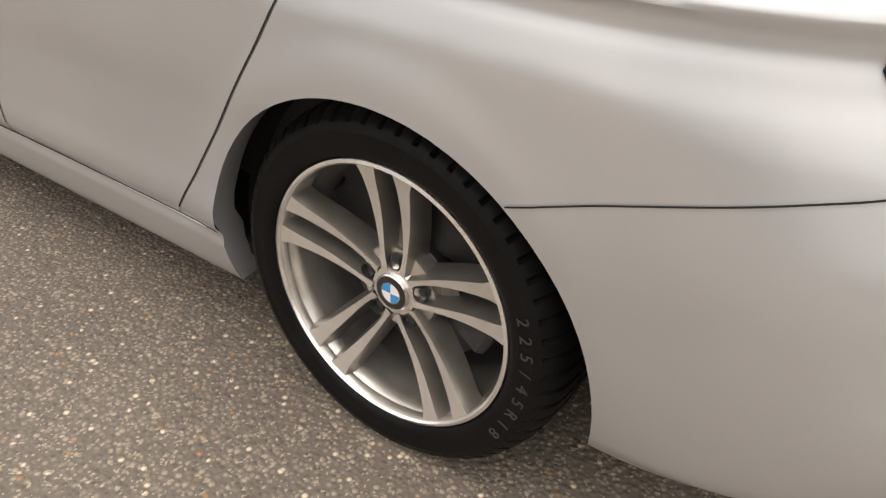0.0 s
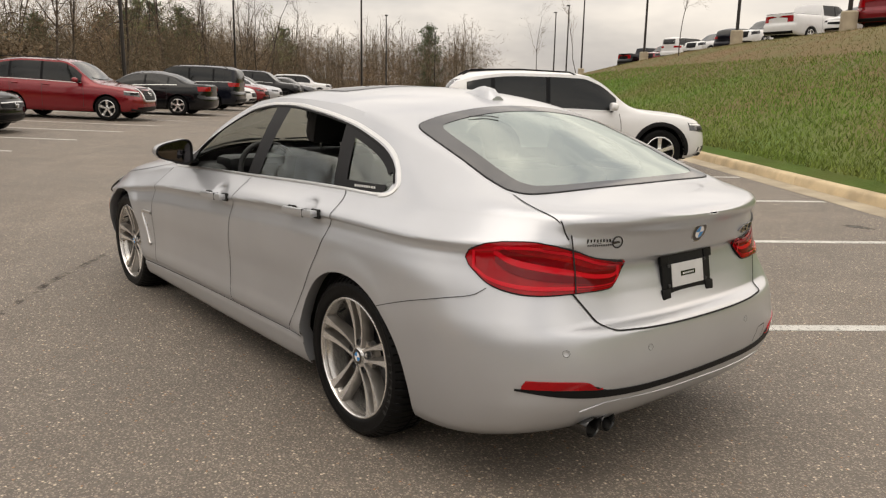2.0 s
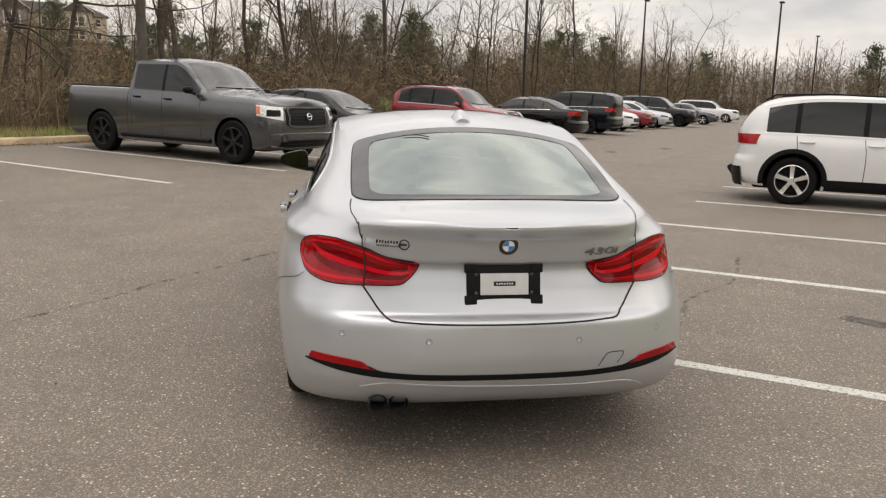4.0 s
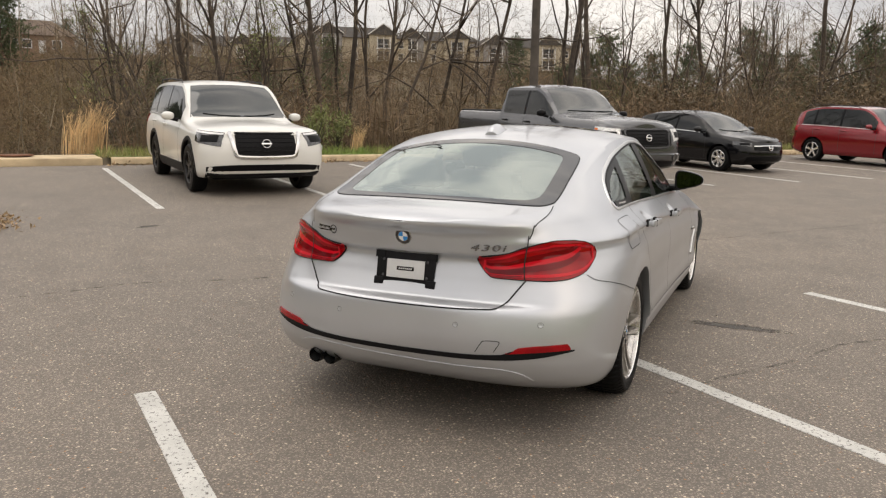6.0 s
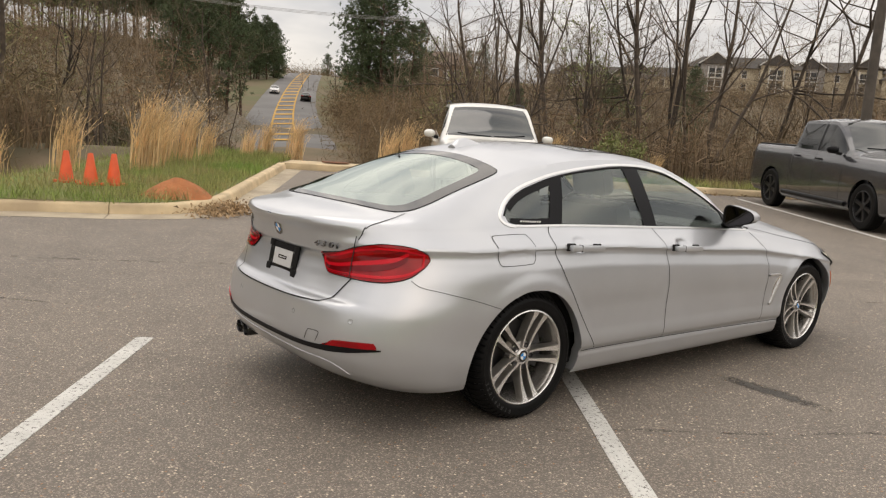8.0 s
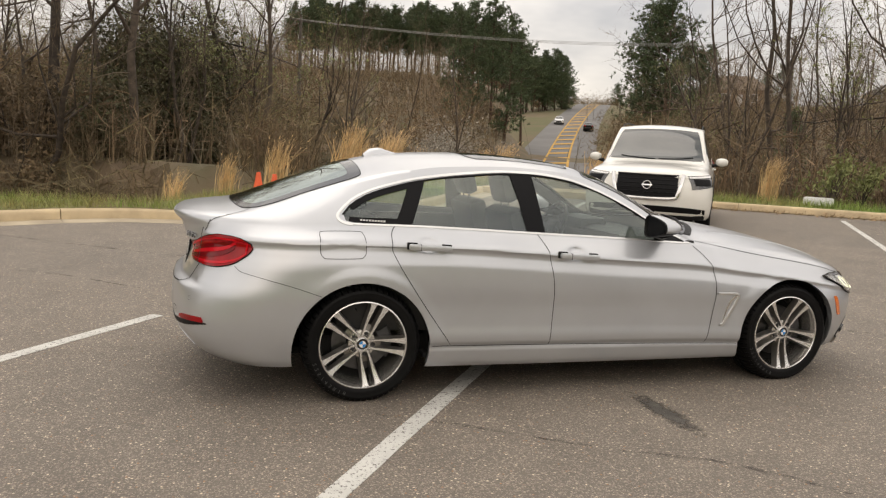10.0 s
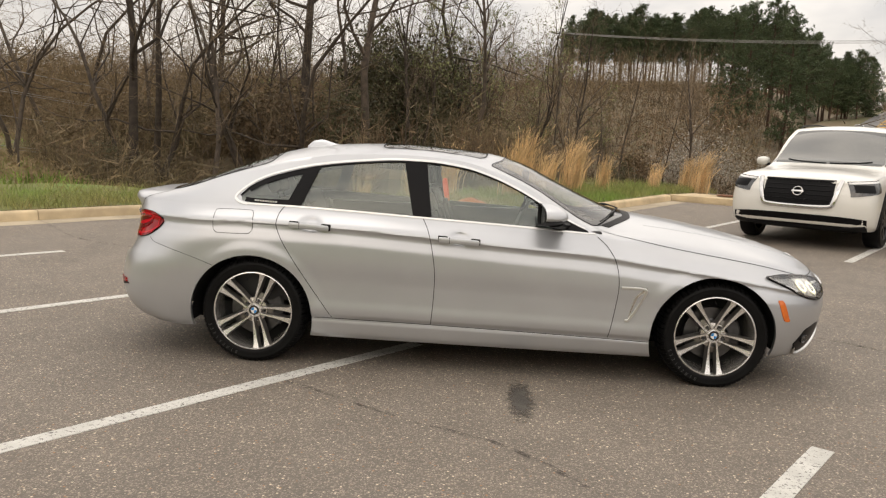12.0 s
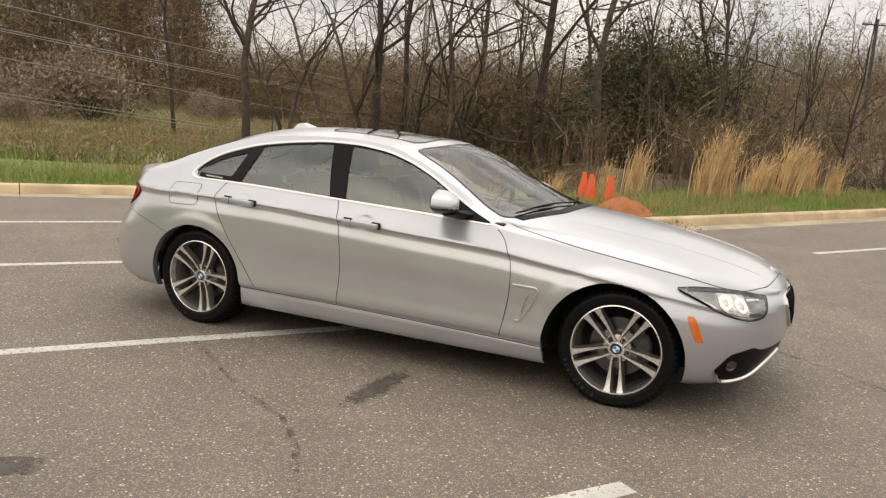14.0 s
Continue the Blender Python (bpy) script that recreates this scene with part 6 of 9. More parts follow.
def parked_car(name, label, category, m, kind, length, width, height, wheelbase, front, paint, wheel_r=0.34, rim=None, spokes=5, cladding=False, roof_rails=False,
               grille="plain", step=0.06, detail=True, group="parked cars", rake=False):
    """A parked car of a kind (suv, sedan, hatch, pickup). Origin on the ground in its middle, front at +x."""
    w, L, H = width / 2, length, height
    xf = L / 2 - front
    xr = xf - wheelbase
    if kind == "suv":
        belt = [(-L / 2, 0.64 * H), (-0.2 * L, 0.625 * H), (0.12 * L, 0.595 * H), (0.27 * L, 0.575 * H), (0.42 * L, 0.555 * H), (L / 2, 0.50 * H)]
        spine = [(-L / 2, 0.66 * H), (-0.485 * L, 0.80 * H), (-0.465 * L, 0.93 * H), (-0.40 * L, 0.985 * H), (-0.2 * L, H), (-0.02 * L, 0.992 * H), (0.06 * L, 0.96 * H), (0.215 * L, 0.66 * H), (0.26 * L, 0.632 * H), (0.40 * L, 0.605 * H), (0.475 * L, 0.565 * H), (L / 2, 0.51 * H)]
        rail = [(-L / 2, 0.80 * w, 0.655 * H), (-0.485 * L, 0.77 * w, 0.79 * H), (-0.46 * L, 0.74 * w, 0.915 * H), (-0.2 * L, 0.73 * w, 0.968 * H), (0.02 * L, 0.73 * w, 0.955 * H), (0.08 * L, 0.75 * w, 0.90 * H), (0.20 * L, 0.84 * w, 0.655 * H), (0.25 * L, 0.86 * w, 0.61 * H), (0.42 * L, 0.80 * w, 0.575 * H), (0.49 * L, 0.72 * w, 0.52 * H)]
        panes = [(-0.435, -0.30), (-0.285, -0.105), (-0.09, 0.145)]
        if rake:
            spine[:4] = [(-L / 2, 0.63 * H), (-0.478 * L, 0.72 * H), (-0.43 * L, 0.90 * H), (-0.36 * L, 0.975 * H)]
            rail[:3] = [(-L / 2, 0.78 * w, 0.625 * H), (-0.475 * L, 0.75 * w, 0.71 * H), (-0.41 * L, 0.72 * w, 0.885 * H)]
            panes[0] = (-0.385, -0.30)
            spine[-4:] = [(0.265 * L, 0.628 * H), (0.40 * L, 0.585 * H), (0.47 * L, 0.525 * H), (L / 2, 0.46 * H)]
            belt[-2:] = [(0.42 * L, 0.53 * H), (L / 2, 0.45 * H)]
            rail[-2:] = [(0.42 * L, 0.78 * w, 0.55 * H), (0.49 * L, 0.70 * w, 0.475 * H)]
    elif kind == "hatch":
        belt = [(-L / 2, 0.62 * H), (-0.3 * L, 0.66 * H), (0.0, 0.635 * H), (0.20 * L, 0.605 * H), (0.30 * L, 0.58 * H), (0.42 * L, 0.54 * H), (L / 2, 0.47 * H)]
        spine = [(-L / 2, 0.63 * H), (-0.475 * L, 0.72 * H), (-0.42 * L, 0.88 * H), (-0.34 * L, 0.965 * H), (-0.12 * L, H), (0.0, 0.985 * H), (0.08 * L, 0.93 * H), (0.25 * L, 0.66 * H), (0.30 * L, 0.635 * H), (0.40 * L, 0.60 * H), (0.475 * L, 0.54 * H), (L / 2, 0.48 * H)]
        rail = [(-L / 2, 0.80 * w, 0.63 * H), (-0.47 * L, 0.76 * w, 0.72 * H), (-0.40 * L, 0.71 * w, 0.88 * H), (-0.15 * L, 0.70 * w, 0.945 * H), (0.0, 0.70 * w, 0.925 * H), (0.09 * L, 0.74 * w, 0.855 * H), (0.23 * L, 0.84 * w, 0.65 * H), (0.29 * L, 0.85 * w, 0.605 * H), (0.42 * L, 0.78 * w, 0.56 * H), (0.49 * L, 0.7 * w, 0.49 * H)]
        panes = [(-0.40, -0.29), (-0.275, -0.085), (-0.07, 0.17)]
    elif kind == "sedan":
        belt = [(-L / 2, 0.66 * H), (-0.36 * L, 0.69 * H), (-0.2 * L, 0.68 * H), (0.0, 0.655 * H), (0.17 * L, 0.625 * H), (0.28 * L, 0.60 * H), (0.42 * L, 0.54 * H), (L / 2, 0.47 * H)]
        spine = [(-L / 2, 0.67 * H), (-0.485 * L, 0.715 * H), (-0.37 * L, 0.745 * H), (-0.33 * L, 0.78 * H), (-0.20 * L, 0.945 * H), (-0.08 * L, H), (0.02 * L, 0.985 * H), (0.09 * L, 0.92 * H), (0.22 * L, 0.69 * H), (0.27 * L, 0.665 * H), (0.40 * L, 0.61 * H), (0.475 * L, 0.54 * H), (L / 2, 0.48 * H)]
        rail = [(-L / 2, 0.78 * w, 0.67 * H), (-0.46 * L, 0.76 * w, 0.71 * H), (-0.34 * L, 0.74 * w, 0.75 * H), (-0.22 * L, 0.70 * w, 0.88 * H), (-0.08 * L, 0.69 * w, 0.94 * H), (0.02 * L, 0.69 * w, 0.92 * H), (0.09 * L, 0.73 * w, 0.85 * H), (0.20 * L, 0.83 * w, 0.675 * H), (0.26 * L, 0.85 * w, 0.635 * H), (0.42 * L, 0.77 * w, 0.565 * H), (0.49 * L, 0.7 * w, 0.49 * H)]
        panes = [(-0.265, -0.21), (-0.20, -0.055), (-0.04, 0.15)]
    else:
        belt = [(-L / 2, 0.665 * H), (-0.15 * L, 0.665 * H), (-0.12 * L, 0.65 * H), (0.14 * L, 0.635 * H), (0.27 * L, 0.62 * H), (0.42 * L, 0.605 * H), (L / 2, 0.55 * H)]
        spine = [(-L / 2, 0.68 * H), (-0.16 * L, 0.68 * H), (-0.155 * L, 0.69 * H), (-0.142 * L, 0.95 * H), (-0.12 * L, 0.985 * H), (-0.02 * L, H), (0.06 * L, 0.985 * H), (0.10 * L, 0.95 * H), (0.215 * L, 0.715 * H), (0.26 * L, 0.69 * H), (0.40 * L, 0.665 * H), (0.475 * L, 0.635 * H), (L / 2, 0.56 * H)]
        rail = [(-L / 2, 0.90 * w, 0.68 * H), (-0.16 * L, 0.90 * w, 0.68 * H), (-0.155 * L, 0.82 * w, 0.69 * H), (-0.142 * L, 0.78 * w, 0.93 * H), (-0.12 * L, 0.76 * w, 0.955 * H), (0.05 * L, 0.76 * w, 0.955 * H), (0.085 * L, 0.77 * w, 0.92 * H), (0.20 * L, 0.85 * w, 0.69 * H), (0.25 * L, 0.87 * w, 0.655 * H), (0.42 * L, 0.82 * w, 0.63 * H), (0.49 * L, 0.75 * w, 0.57 * H)]
        panes = [(-0.128, 0.005), (0.018, 0.175)]
    low = 0.14 * H if kind in ("suv", "pickup") else 0.135 * H
    side = [(0, 0.93 * w), (0.07, 0.97 * w), (0.3, 0.992 * w), (0.55, 1.0 * w), (0.78, 0.985 * w), (0.9, 0.965 * w), (1, 0.92 * w)]
    tail = [(0, -L / 2 + 0.12), (0.12, -L / 2 + 0.02), (0.35, -L / 2), (0.5, -L / 2 + 0.015), (0.56, -L / 2 + 0.06), (0.8, -L / 2 + 0.06), (1, -L / 2 + 0.05)]
    nose = [(0, L / 2 - 0.14), (0.12, L / 2 - 0.03), (0.4, L / 2), (0.65, L / 2 - 0.01), (0.88, L / 2 - 0.04), (1, L / 2 - 0.09)]
    bluff = kind in ("suv", "pickup") and not rake
    sh = Shell(side, tail, nose, [(-L / 2, low * 1.25), (xr, low * 1.05), (0, low), (xf, low * 1.05), (L / 2, low * 1.15)], belt, rail, spine,
               tail_round=(0.34, 3.2) if bluff else (0.55, 2.8), nose_round=(0.40, 3.6) if bluff else (0.58, 2.8) if rake else (0.75, 2.7), step=step, rows=(16, 7, 8), bulge=0.016)
    car = tagged(empty(name, m), label, category, group)
    rad = wheel_r + 0.055
    for sd, way in ((1, "left"), (-1, "right")):
        for cx in (xr, xf):
            sh.cut(circle(cx, wheel_r, rad, 40), way, lambda p: p.y * sd > 0.4 * w and p.z < wheel_r + rad + 0.05)
            lip, liner = arch_lip(sh, cx, wheel_r, rad, sd, 0.05, low)
            part("wheel_arch_lip", lip, M_PLASTIC if cladding else paint, car)
            part("wheel_well", liner, M_CAVITY, car)
            if cladding:
                arc = [(cx + (rad + 0.035) * math.cos(math.pi * (-0.10 + 1.2 * k / 20)), wheel_r + (rad + 0.035) * math.sin(math.pi * (-0.10 + 1.2 * k / 20))) for k in range(21)]
                part("arch_cladding", sh.strip(None, way, 0.075, height=0.014, line=[q for q in arc if q[1] > low + 0.02]), M_PLASTIC, car)
            car_wheel(car, cx, sd * (w - 0.03), wheel_r, sd, wheel_r, rim or M_RIM, spokes)
        if cladding:
            part("sill_cladding", sh.panel(lambda a: low + 0.01, lambda a: low + 0.17, xr + rad + 0.03, xf - rad - 0.03, way, 0.010, 16, 3), M_PLASTIC, car)
    part("underbody", (lambda b: (add_box(b, 0, 0, low + 0.06, L * 0.84, width * 0.74, 0.16, bevel=0.04), b)[1])(bmesh.new()), M_CAVITY, car)
    sh.build("body", paint, car)
    f_belt, f_rail, f_ry = curve(belt), curve([(r[0], r[2]) for r in rail]), curve([(r[0], r[1]) for r in rail])
    # glass
    for sd, way in ((1, "left"), (-1, "right")):
        for i, (a, b) in enumerate(panes):
            slope_f = i == len(panes) - 1
            part("side_window", sh.panel(lambda x: f_belt(x) + 0.022 * H, lambda x: max(f_rail(x) - 0.030 * H, f_belt(x) + 0.026 * H), a * L, b * L, way, 0.003, 16 if slope_f else 10, 5), M_DARKGLASS, car)
        for (a, b), (c, d) in zip(panes, panes[1:]):
            part("pillar_trim", sh.panel(lambda x: f_belt(x) + 0.022 * H, lambda x: f_rail(x) - 0.030 * H, b * L - 0.004, c * L + 0.004, way, 0.0015, 3, 4), M_GLOSSBLACK, car)
        lo, hi = panes[0][0] * L - 0.03, panes[-1][1] * L
        if kind != "pickup":
            part("window_trim", sh.strip(None, way, 0.022, height=0.005, line=[(lo + (hi - lo) * k / 20, f_belt(lo + (hi - lo) * k / 20) + 0.012 * H) for k in range(21)]), M_SATIN, car)
        if detail:
            for xx in ((panes[-1][0] - 0.007) * L, (panes[-2][0] - 0.007) * L, (panes[-1][1] + 0.01) * L):
                part("shut_line", sh.strip([(xx, f_belt(xx) - 0.01), (xx + 0.03, 0.45 * H), (xx + 0.02, low + 0.12)], way, 0.010), M_SEAM, car)
            for xx in ((panes[-1][0] + 0.012) * L, (panes[-2][0] + 0.012) * L):
                p, n = sh.cast(xx + 0.06, f_belt(xx) - 0.055 * H, way)
                bm = bmesh.new()
                add_tube(bm, [p + Vector((-0.10, 0, 0)), p + Vector((-0.06, sd * 0.035, 0)), p + Vector((0.06, sd * 0.035, 0)), p + Vector((0.10, 0, 0))], 0.016, 6)
                part("door_handle", bm, paint if kind != "pickup" else M_GLOSSBLACK, car)
            xm = panes[-1][1] * L - 0.10
            bm = bmesh.new()
            bmesh.ops.create_uvsphere(bm, u_segments=14, v_segments=10, radius=1.0)
            for v in bm.verts:
                v.co = Vector((xm + 0.09 * max(v.co.x, -0.5), sd * (w + 0.10 + 0.105 * v.co.y), f_belt(xm) + 0.10 + 0.070 * math.copysign(abs(v.co.z) ** 0.7, v.co.z)))
            mir = part("door_mirror", bm, paint if kind != "pickup" else M_GLOSSBLACK, car)
            bm = bmesh.new()
            add_tube(bm, [(xm + 0.02, sd * (w - 0.06), f_belt(xm) + 0.03), (xm, sd * (w + 0.06), f_belt(xm) + 0.06)], 0.03, 7)
            part("mirror_arm", bm, M_PLASTIC, mir)
        if roof_rails:
            bm = bmesh.new()
            add_tube(bm, [(-0.40 * L, sd * 0.70 * w, 0.945 * H), (-0.37 * L, sd * 0.71 * w, 0.995 * H), (-0.2 * L, sd * 0.71 * w, 1.005 * H), (-0.02 * L, sd * 0.71 * w, 0.985 * H), (0.01 * L, sd * 0.71 * w, 0.945 * H)], 0.013, 8)
            part("roof_rail", bm, M_PLASTIC, car)
    f_sp = curve(spine)
    base_x = {"suv": 0.222, "hatch": 0.258, "sedan": 0.228, "pickup": 0.222}[kind] * L
    top_x = {"suv": 0.072, "hatch": 0.045, "sedan": 0.055, "pickup": 0.088}[kind] * L
    yw = (0.76 if bluff else 0.70) * w
    y_top, y_low = (0.650 * w, 0.815 * w) if bluff else (0.64 * w, 0.79 * w)
    rows = []
    for k in range(13):
        t = k / 12
        row = []
        for j in range(21):
            q = 2 * j / 20 - 1
            p, n = sh.cast(top_x + (base_x - top_x) * t - (0.05 + 0.05 * t) * q * q, q * (y_top + (y_low - y_top) * t), "top")
            row.append(p + n * 0.004)
        rows.append(row)
    bm = bmesh.new()
    add_grid(bm, rows)
    bmesh.ops.recalc_face_normals(bm, faces=bm.faces)
    part("windscreen", bm, M_SCREEN, car)
    for y0, y1 in ((-0.6 * w, 0.0), (0.05 * w, 0.62 * w)):
        pts = [sh.cast(base_x - 0.03 - 0.20 * ((y0 + (y1 - y0) * k / 6) / yw) ** 2, y0 + (y1 - y0) * k / 6, "top") for k in range(7)]
        bm = bmesh.new()
        add_tube(bm, [p + n * 0.010 for p, n in pts], 0.007, 5)
        part("wiper", bm, M_PLASTIC, car)
    if kind == "sedan":
        part("rear_window", sh.panel(lambda y: -0.345 * L + 0.05 * (y / yw) ** 2, lambda y: -0.215 * L, -0.64 * w, 0.64 * w, "top", 0.004, 14, 6, swap=True), M_DARKGLASS, car)
    elif kind != "pickup":
        part("rear_window", sh.panel(lambda y: 0.70 * H, lambda y: 0.90 * H, -0.62 * w, 0.62 * w, "rear", 0.004, 12, 5), M_DARKGLASS, car)
    else:
        # The bed is closed; a near-black panel stands in for its shaded inside.
        bm = bmesh.new()
        add_box(bm, -0.325 * L, 0, 0.685 * H, 0.32 * L, 1.55 * w, 0.03, bevel=0.01)
        part("bed_shade_panel", bm, M_CAVITY, car)
        part("shut_line", sh.strip([(-0.148 * L, 0.66 * H), (-0.150 * L, 0.45 * H), (-0.148 * L, 0.22 * H)], "right", 0.014), M_SEAM, car)
        part("shut_line", sh.strip([(-0.148 * L, 0.66 * H), (-0.150 * L, 0.45 * H), (-0.148 * L, 0.22 * H)], "left", 0.014), M_SEAM, car)
        for sd in (1, -1):
            bm = bmesh.new()
            add_tube(bm, [(xr + rad + 0.15, sd * (w - 0.02), 0.20 * H), (xf - rad - 0.1, sd * (w - 0.02), 0.20 * H)], 0.045, 10)
            part("side_step", bm, M_GLOSSBLACK, car)
    # lamps
    for sd, nw, tw in ((1, "nose_left", "tail_left"), (-1, "nose_right", "tail_right")):
        zb = f_belt(L / 2 - 0.2)
        a0, a1 = 0.69 * (L / 2 - 0.42) - 0.72 * (w - 0.04), 0.69 * (L / 2 - 0.05) - 0.72 * (w * 0.66)
        zt, hgt = (zb + 0.045, 0.235) if kind == "suv" and not rake else (zb + 0.01, 0.17) if kind == "suv" else (zb - 0.005, 0.27) if kind == "pickup" else (zb - 0.005, 0.12)
        lamp = part("headlamp", sh.panel(lambda a: zt - hgt * (0.70 + 0.30 * (a - a0) / (a1 - a0)), lambda a: zt - 0.035 * (a - a0) / (a1 - a0), a0, a1, nw, 0.008, 14, 4), M_LAMPBODY if kind == "pickup" else M_CARLENS, car)
        part("lamp_core", sh.panel(lambda a: zt - hgt * 0.72, lambda a: zt - hgt * 0.32, a0 + (a1 - a0) * 0.35, a1 - (a1 - a0) * 0.12, nw, 0.014, 8, 3), M_GLOSSBLACK, lamp)
        if detail and kind == "suv":
            part("light_strip", sh.panel(lambda a: zt - 0.034 - 0.035 * (a - a0) / (a1 - a0), lambda a: zt - 0.010 - 0.035 * (a - a0) / (a1 - a0), a0 + 0.01, a1 - 0.01, nw, 0.012, 12, 2), M_ENAMELWHITE, lamp)
        if kind == "pickup":
            part("amber_corner", sh.panel(lambda a: zt - hgt * 0.6, lambda a: zt - 0.03, a0 + 0.005, a0 + (a1 - a0) * 0.13, nw, 0.013, 6, 3), M_AMBER, lamp)
        zt = f_belt(-L / 2 + 0.3)
        t0, t1 = 0.69 * (-L / 2 + 0.06) + 0.72 * (w * 0.50), 0.69 * (-L / 2 + 0.38) + 0.72 * (w - 0.03)
        if kind == "pickup":
            t0, t1 = 0.69 * (-L / 2 + 0.06) + 0.72 * (w * 0.82), 0.69 * (-L / 2 + 0.17) + 0.72 * (w - 0.02)
            part("rear_lamp", sh.panel(lambda a: zt - 0.36, lambda a: zt - 0.06, -L / 2 + 0.035, -L / 2 + 0.15, "left" if sd > 0 else "right", 0.012, 5, 5), M_REDLENS, car)
        else:
            part("rear_lamp", sh.panel(lambda a: zt - 0.15 - 0.02 * (a - t0), lambda a: zt - 0.01, t0, t1, tw, 0.010, 12, 4), M_REDLENS, car)
    # front
    zb = f_belt(L / 2 - 0.05)
    g0, g1 = {"suv": (0.335 * H, 0.545 * H), "pickup": (0.38 * H, 0.55 * H), "sedan": (0.30 * H, 0.44 * H), "hatch": (0.36 * H, 0.44 * H)}[kind]
    gw = {"suv": 0.47, "pickup": 0.52}.get(kind, 0.56) * w
    grl = part("grille", sh.panel(lambda y: g0 + 0.03 * abs(y / gw), lambda y: g1, -gw, gw, "front", 0.006, 16, 5), M_GRILLE, car)
    if detail:
        for k in range(6):
            z = g0 + 0.03 + (g1 - g0 - 0.05) * k / 5
            part("grille_bar", sh.strip([(-gw * 0.94, z), (0, z), (gw * 0.94, z)], "front", 0.018, height=0.014, n=5), M_GLOSSBLACK, grl)
    if grille == "chrome_u":
        part("chrome_frame", sh.strip([(-gw * 1.16, g1 - 0.005), (-gw * 1.02, g0 + 0.08), (-gw * 0.92, g0 + 0.012), (-gw * 0.5, g0 - 0.005), (0, g0 - 0.008), (gw * 0.5, g0 - 0.005), (gw * 0.92, g0 + 0.012), (gw * 1.02, g0 + 0.08), (gw * 1.16, g1 - 0.005)], "front", 0.070, height=0.030, n=5), M_CHROME, grl)
    elif grille == "chrome_bar":
        part("chrome_frame", sh.strip([(-gw, g1), (0, g1 + 0.01), (gw, g1)], "front", 0.035, height=0.018), M_CHROME, grl)
    if detail:
        zc = (g0 + g1) / 2 + 0.01
        p, n = sh.cast(0, zc, "front")
        bm = bmesh.new()
        ring = add_lathe(bm, [(0.062 + 0.010 * math.cos(TAU * k / 8), 0.030 + 0.010 * math.sin(TAU * k / 8)) for k in range(8)], 26, closed=True)
        add_box(bm, 0, 0.034, 0, 0.16, 0.014, 0.026, bevel=0.004)
        bm.transform(Matrix.Translation(p) @ n.to_track_quat("Y", "Z").to_matrix().to_4x4())
        part("ring_emblem", bm, M_CHROME, car, "chrome ring emblem")
    lw = 0.90 if cladding else 0.74
    part("lower_intake", sh.panel(lambda y: low + (0.01 if cladding else 0.06), lambda y: low + (0.235 if cladding else 0.17 if kind == "suv" else 0.20) - 0.05 * abs(y / w) ** 4, -lw * w, lw * w, "front", 0.006, 16, 3), M_GRILLE, car)
    if kind == "pickup":
        part("grille_frame", sh.strip(None, "front", 0.045, height=0.024, closed=True, line=smooth_line([(-gw, g0), (0, g0 - 0.01), (gw, g0), (gw * 1.04, (g0 + g1) / 2), (gw, g1), (0, g1 + 0.005), (-gw, g1), (-gw * 1.04, (g0 + g1) / 2)], 3, True)), M_STEELDARK, grl)
        for sd in (1, -1):
            p, n = sh.cast(sd * 0.70 * w, low + 0.27, "front")
            bm = bmesh.new()
            add_lathe(bm, [(0.075, 0.05), (0.075, 0.062), (0.060, 0.064), (0.045, 0.056), (0.001, 0.058)], 20)
            bm.transform(Matrix.Translation(p) @ n.to_track_quat("Y", "Z").to_matrix().to_4x4())
            part("fog_lamp", bm, M_CARLENS, car)
            part("grille_side", sh.panel(lambda y: g0 + 0.03, lambda y: g1 - 0.01, *sorted((sd * gw * 1.07, sd * gw * 1.20)), "front", 0.008, 4, 4), M_GRILLE, car)
        part("front_bumper", sh.strip([(-0.93 * w, low + 0.27), (-0.5 * w, low + 0.275), (0, low + 0.28), (0.5 * w, low + 0.275), (0.93 * w, low + 0.27)], "front", 0.14, height=0.05, n=5), paint, car)
    if kind in ("suv", "pickup"):
        part("lower_bumper", sh.strip([(-0.88 * w, low + 0.09), (-0.5 * w, low + 0.055), (0, low + 0.05), (0.5 * w, low + 0.055), (0.88 * w, low + 0.09)], "front", 0.08, height=0.02), M_PLASTIC if cladding or kind == "suv" else paint, car)
        part("rear_bumper", sh.strip([(-0.88 * w, low + 0.16), (-0.5 * w, low + 0.15), (0, low + 0.15), (0.5 * w, low + 0.15), (0.88 * w, low + 0.16)], "rear", 0.30 if cladding else 0.16, height=0.02), M_PLASTIC, car)
    return car


def bay_pose(s_front_axle, v, length, front, facing, yaw=0.0):
    """Where a parked car's middle goes, from its front axle; facing +1 up the bays, -1 down towards the aisle."""
    s_mid = s_front_axle - facing * (length / 2 - front)
    sl = math.degrees(math.atan(0.022)) if s_mid > 0 else 0.0
    return lot_pose(s_mid, v, (0 if facing > 0 else 180) + yaw) @ pose(0, 0, 0, 0, -sl * facing, 0)


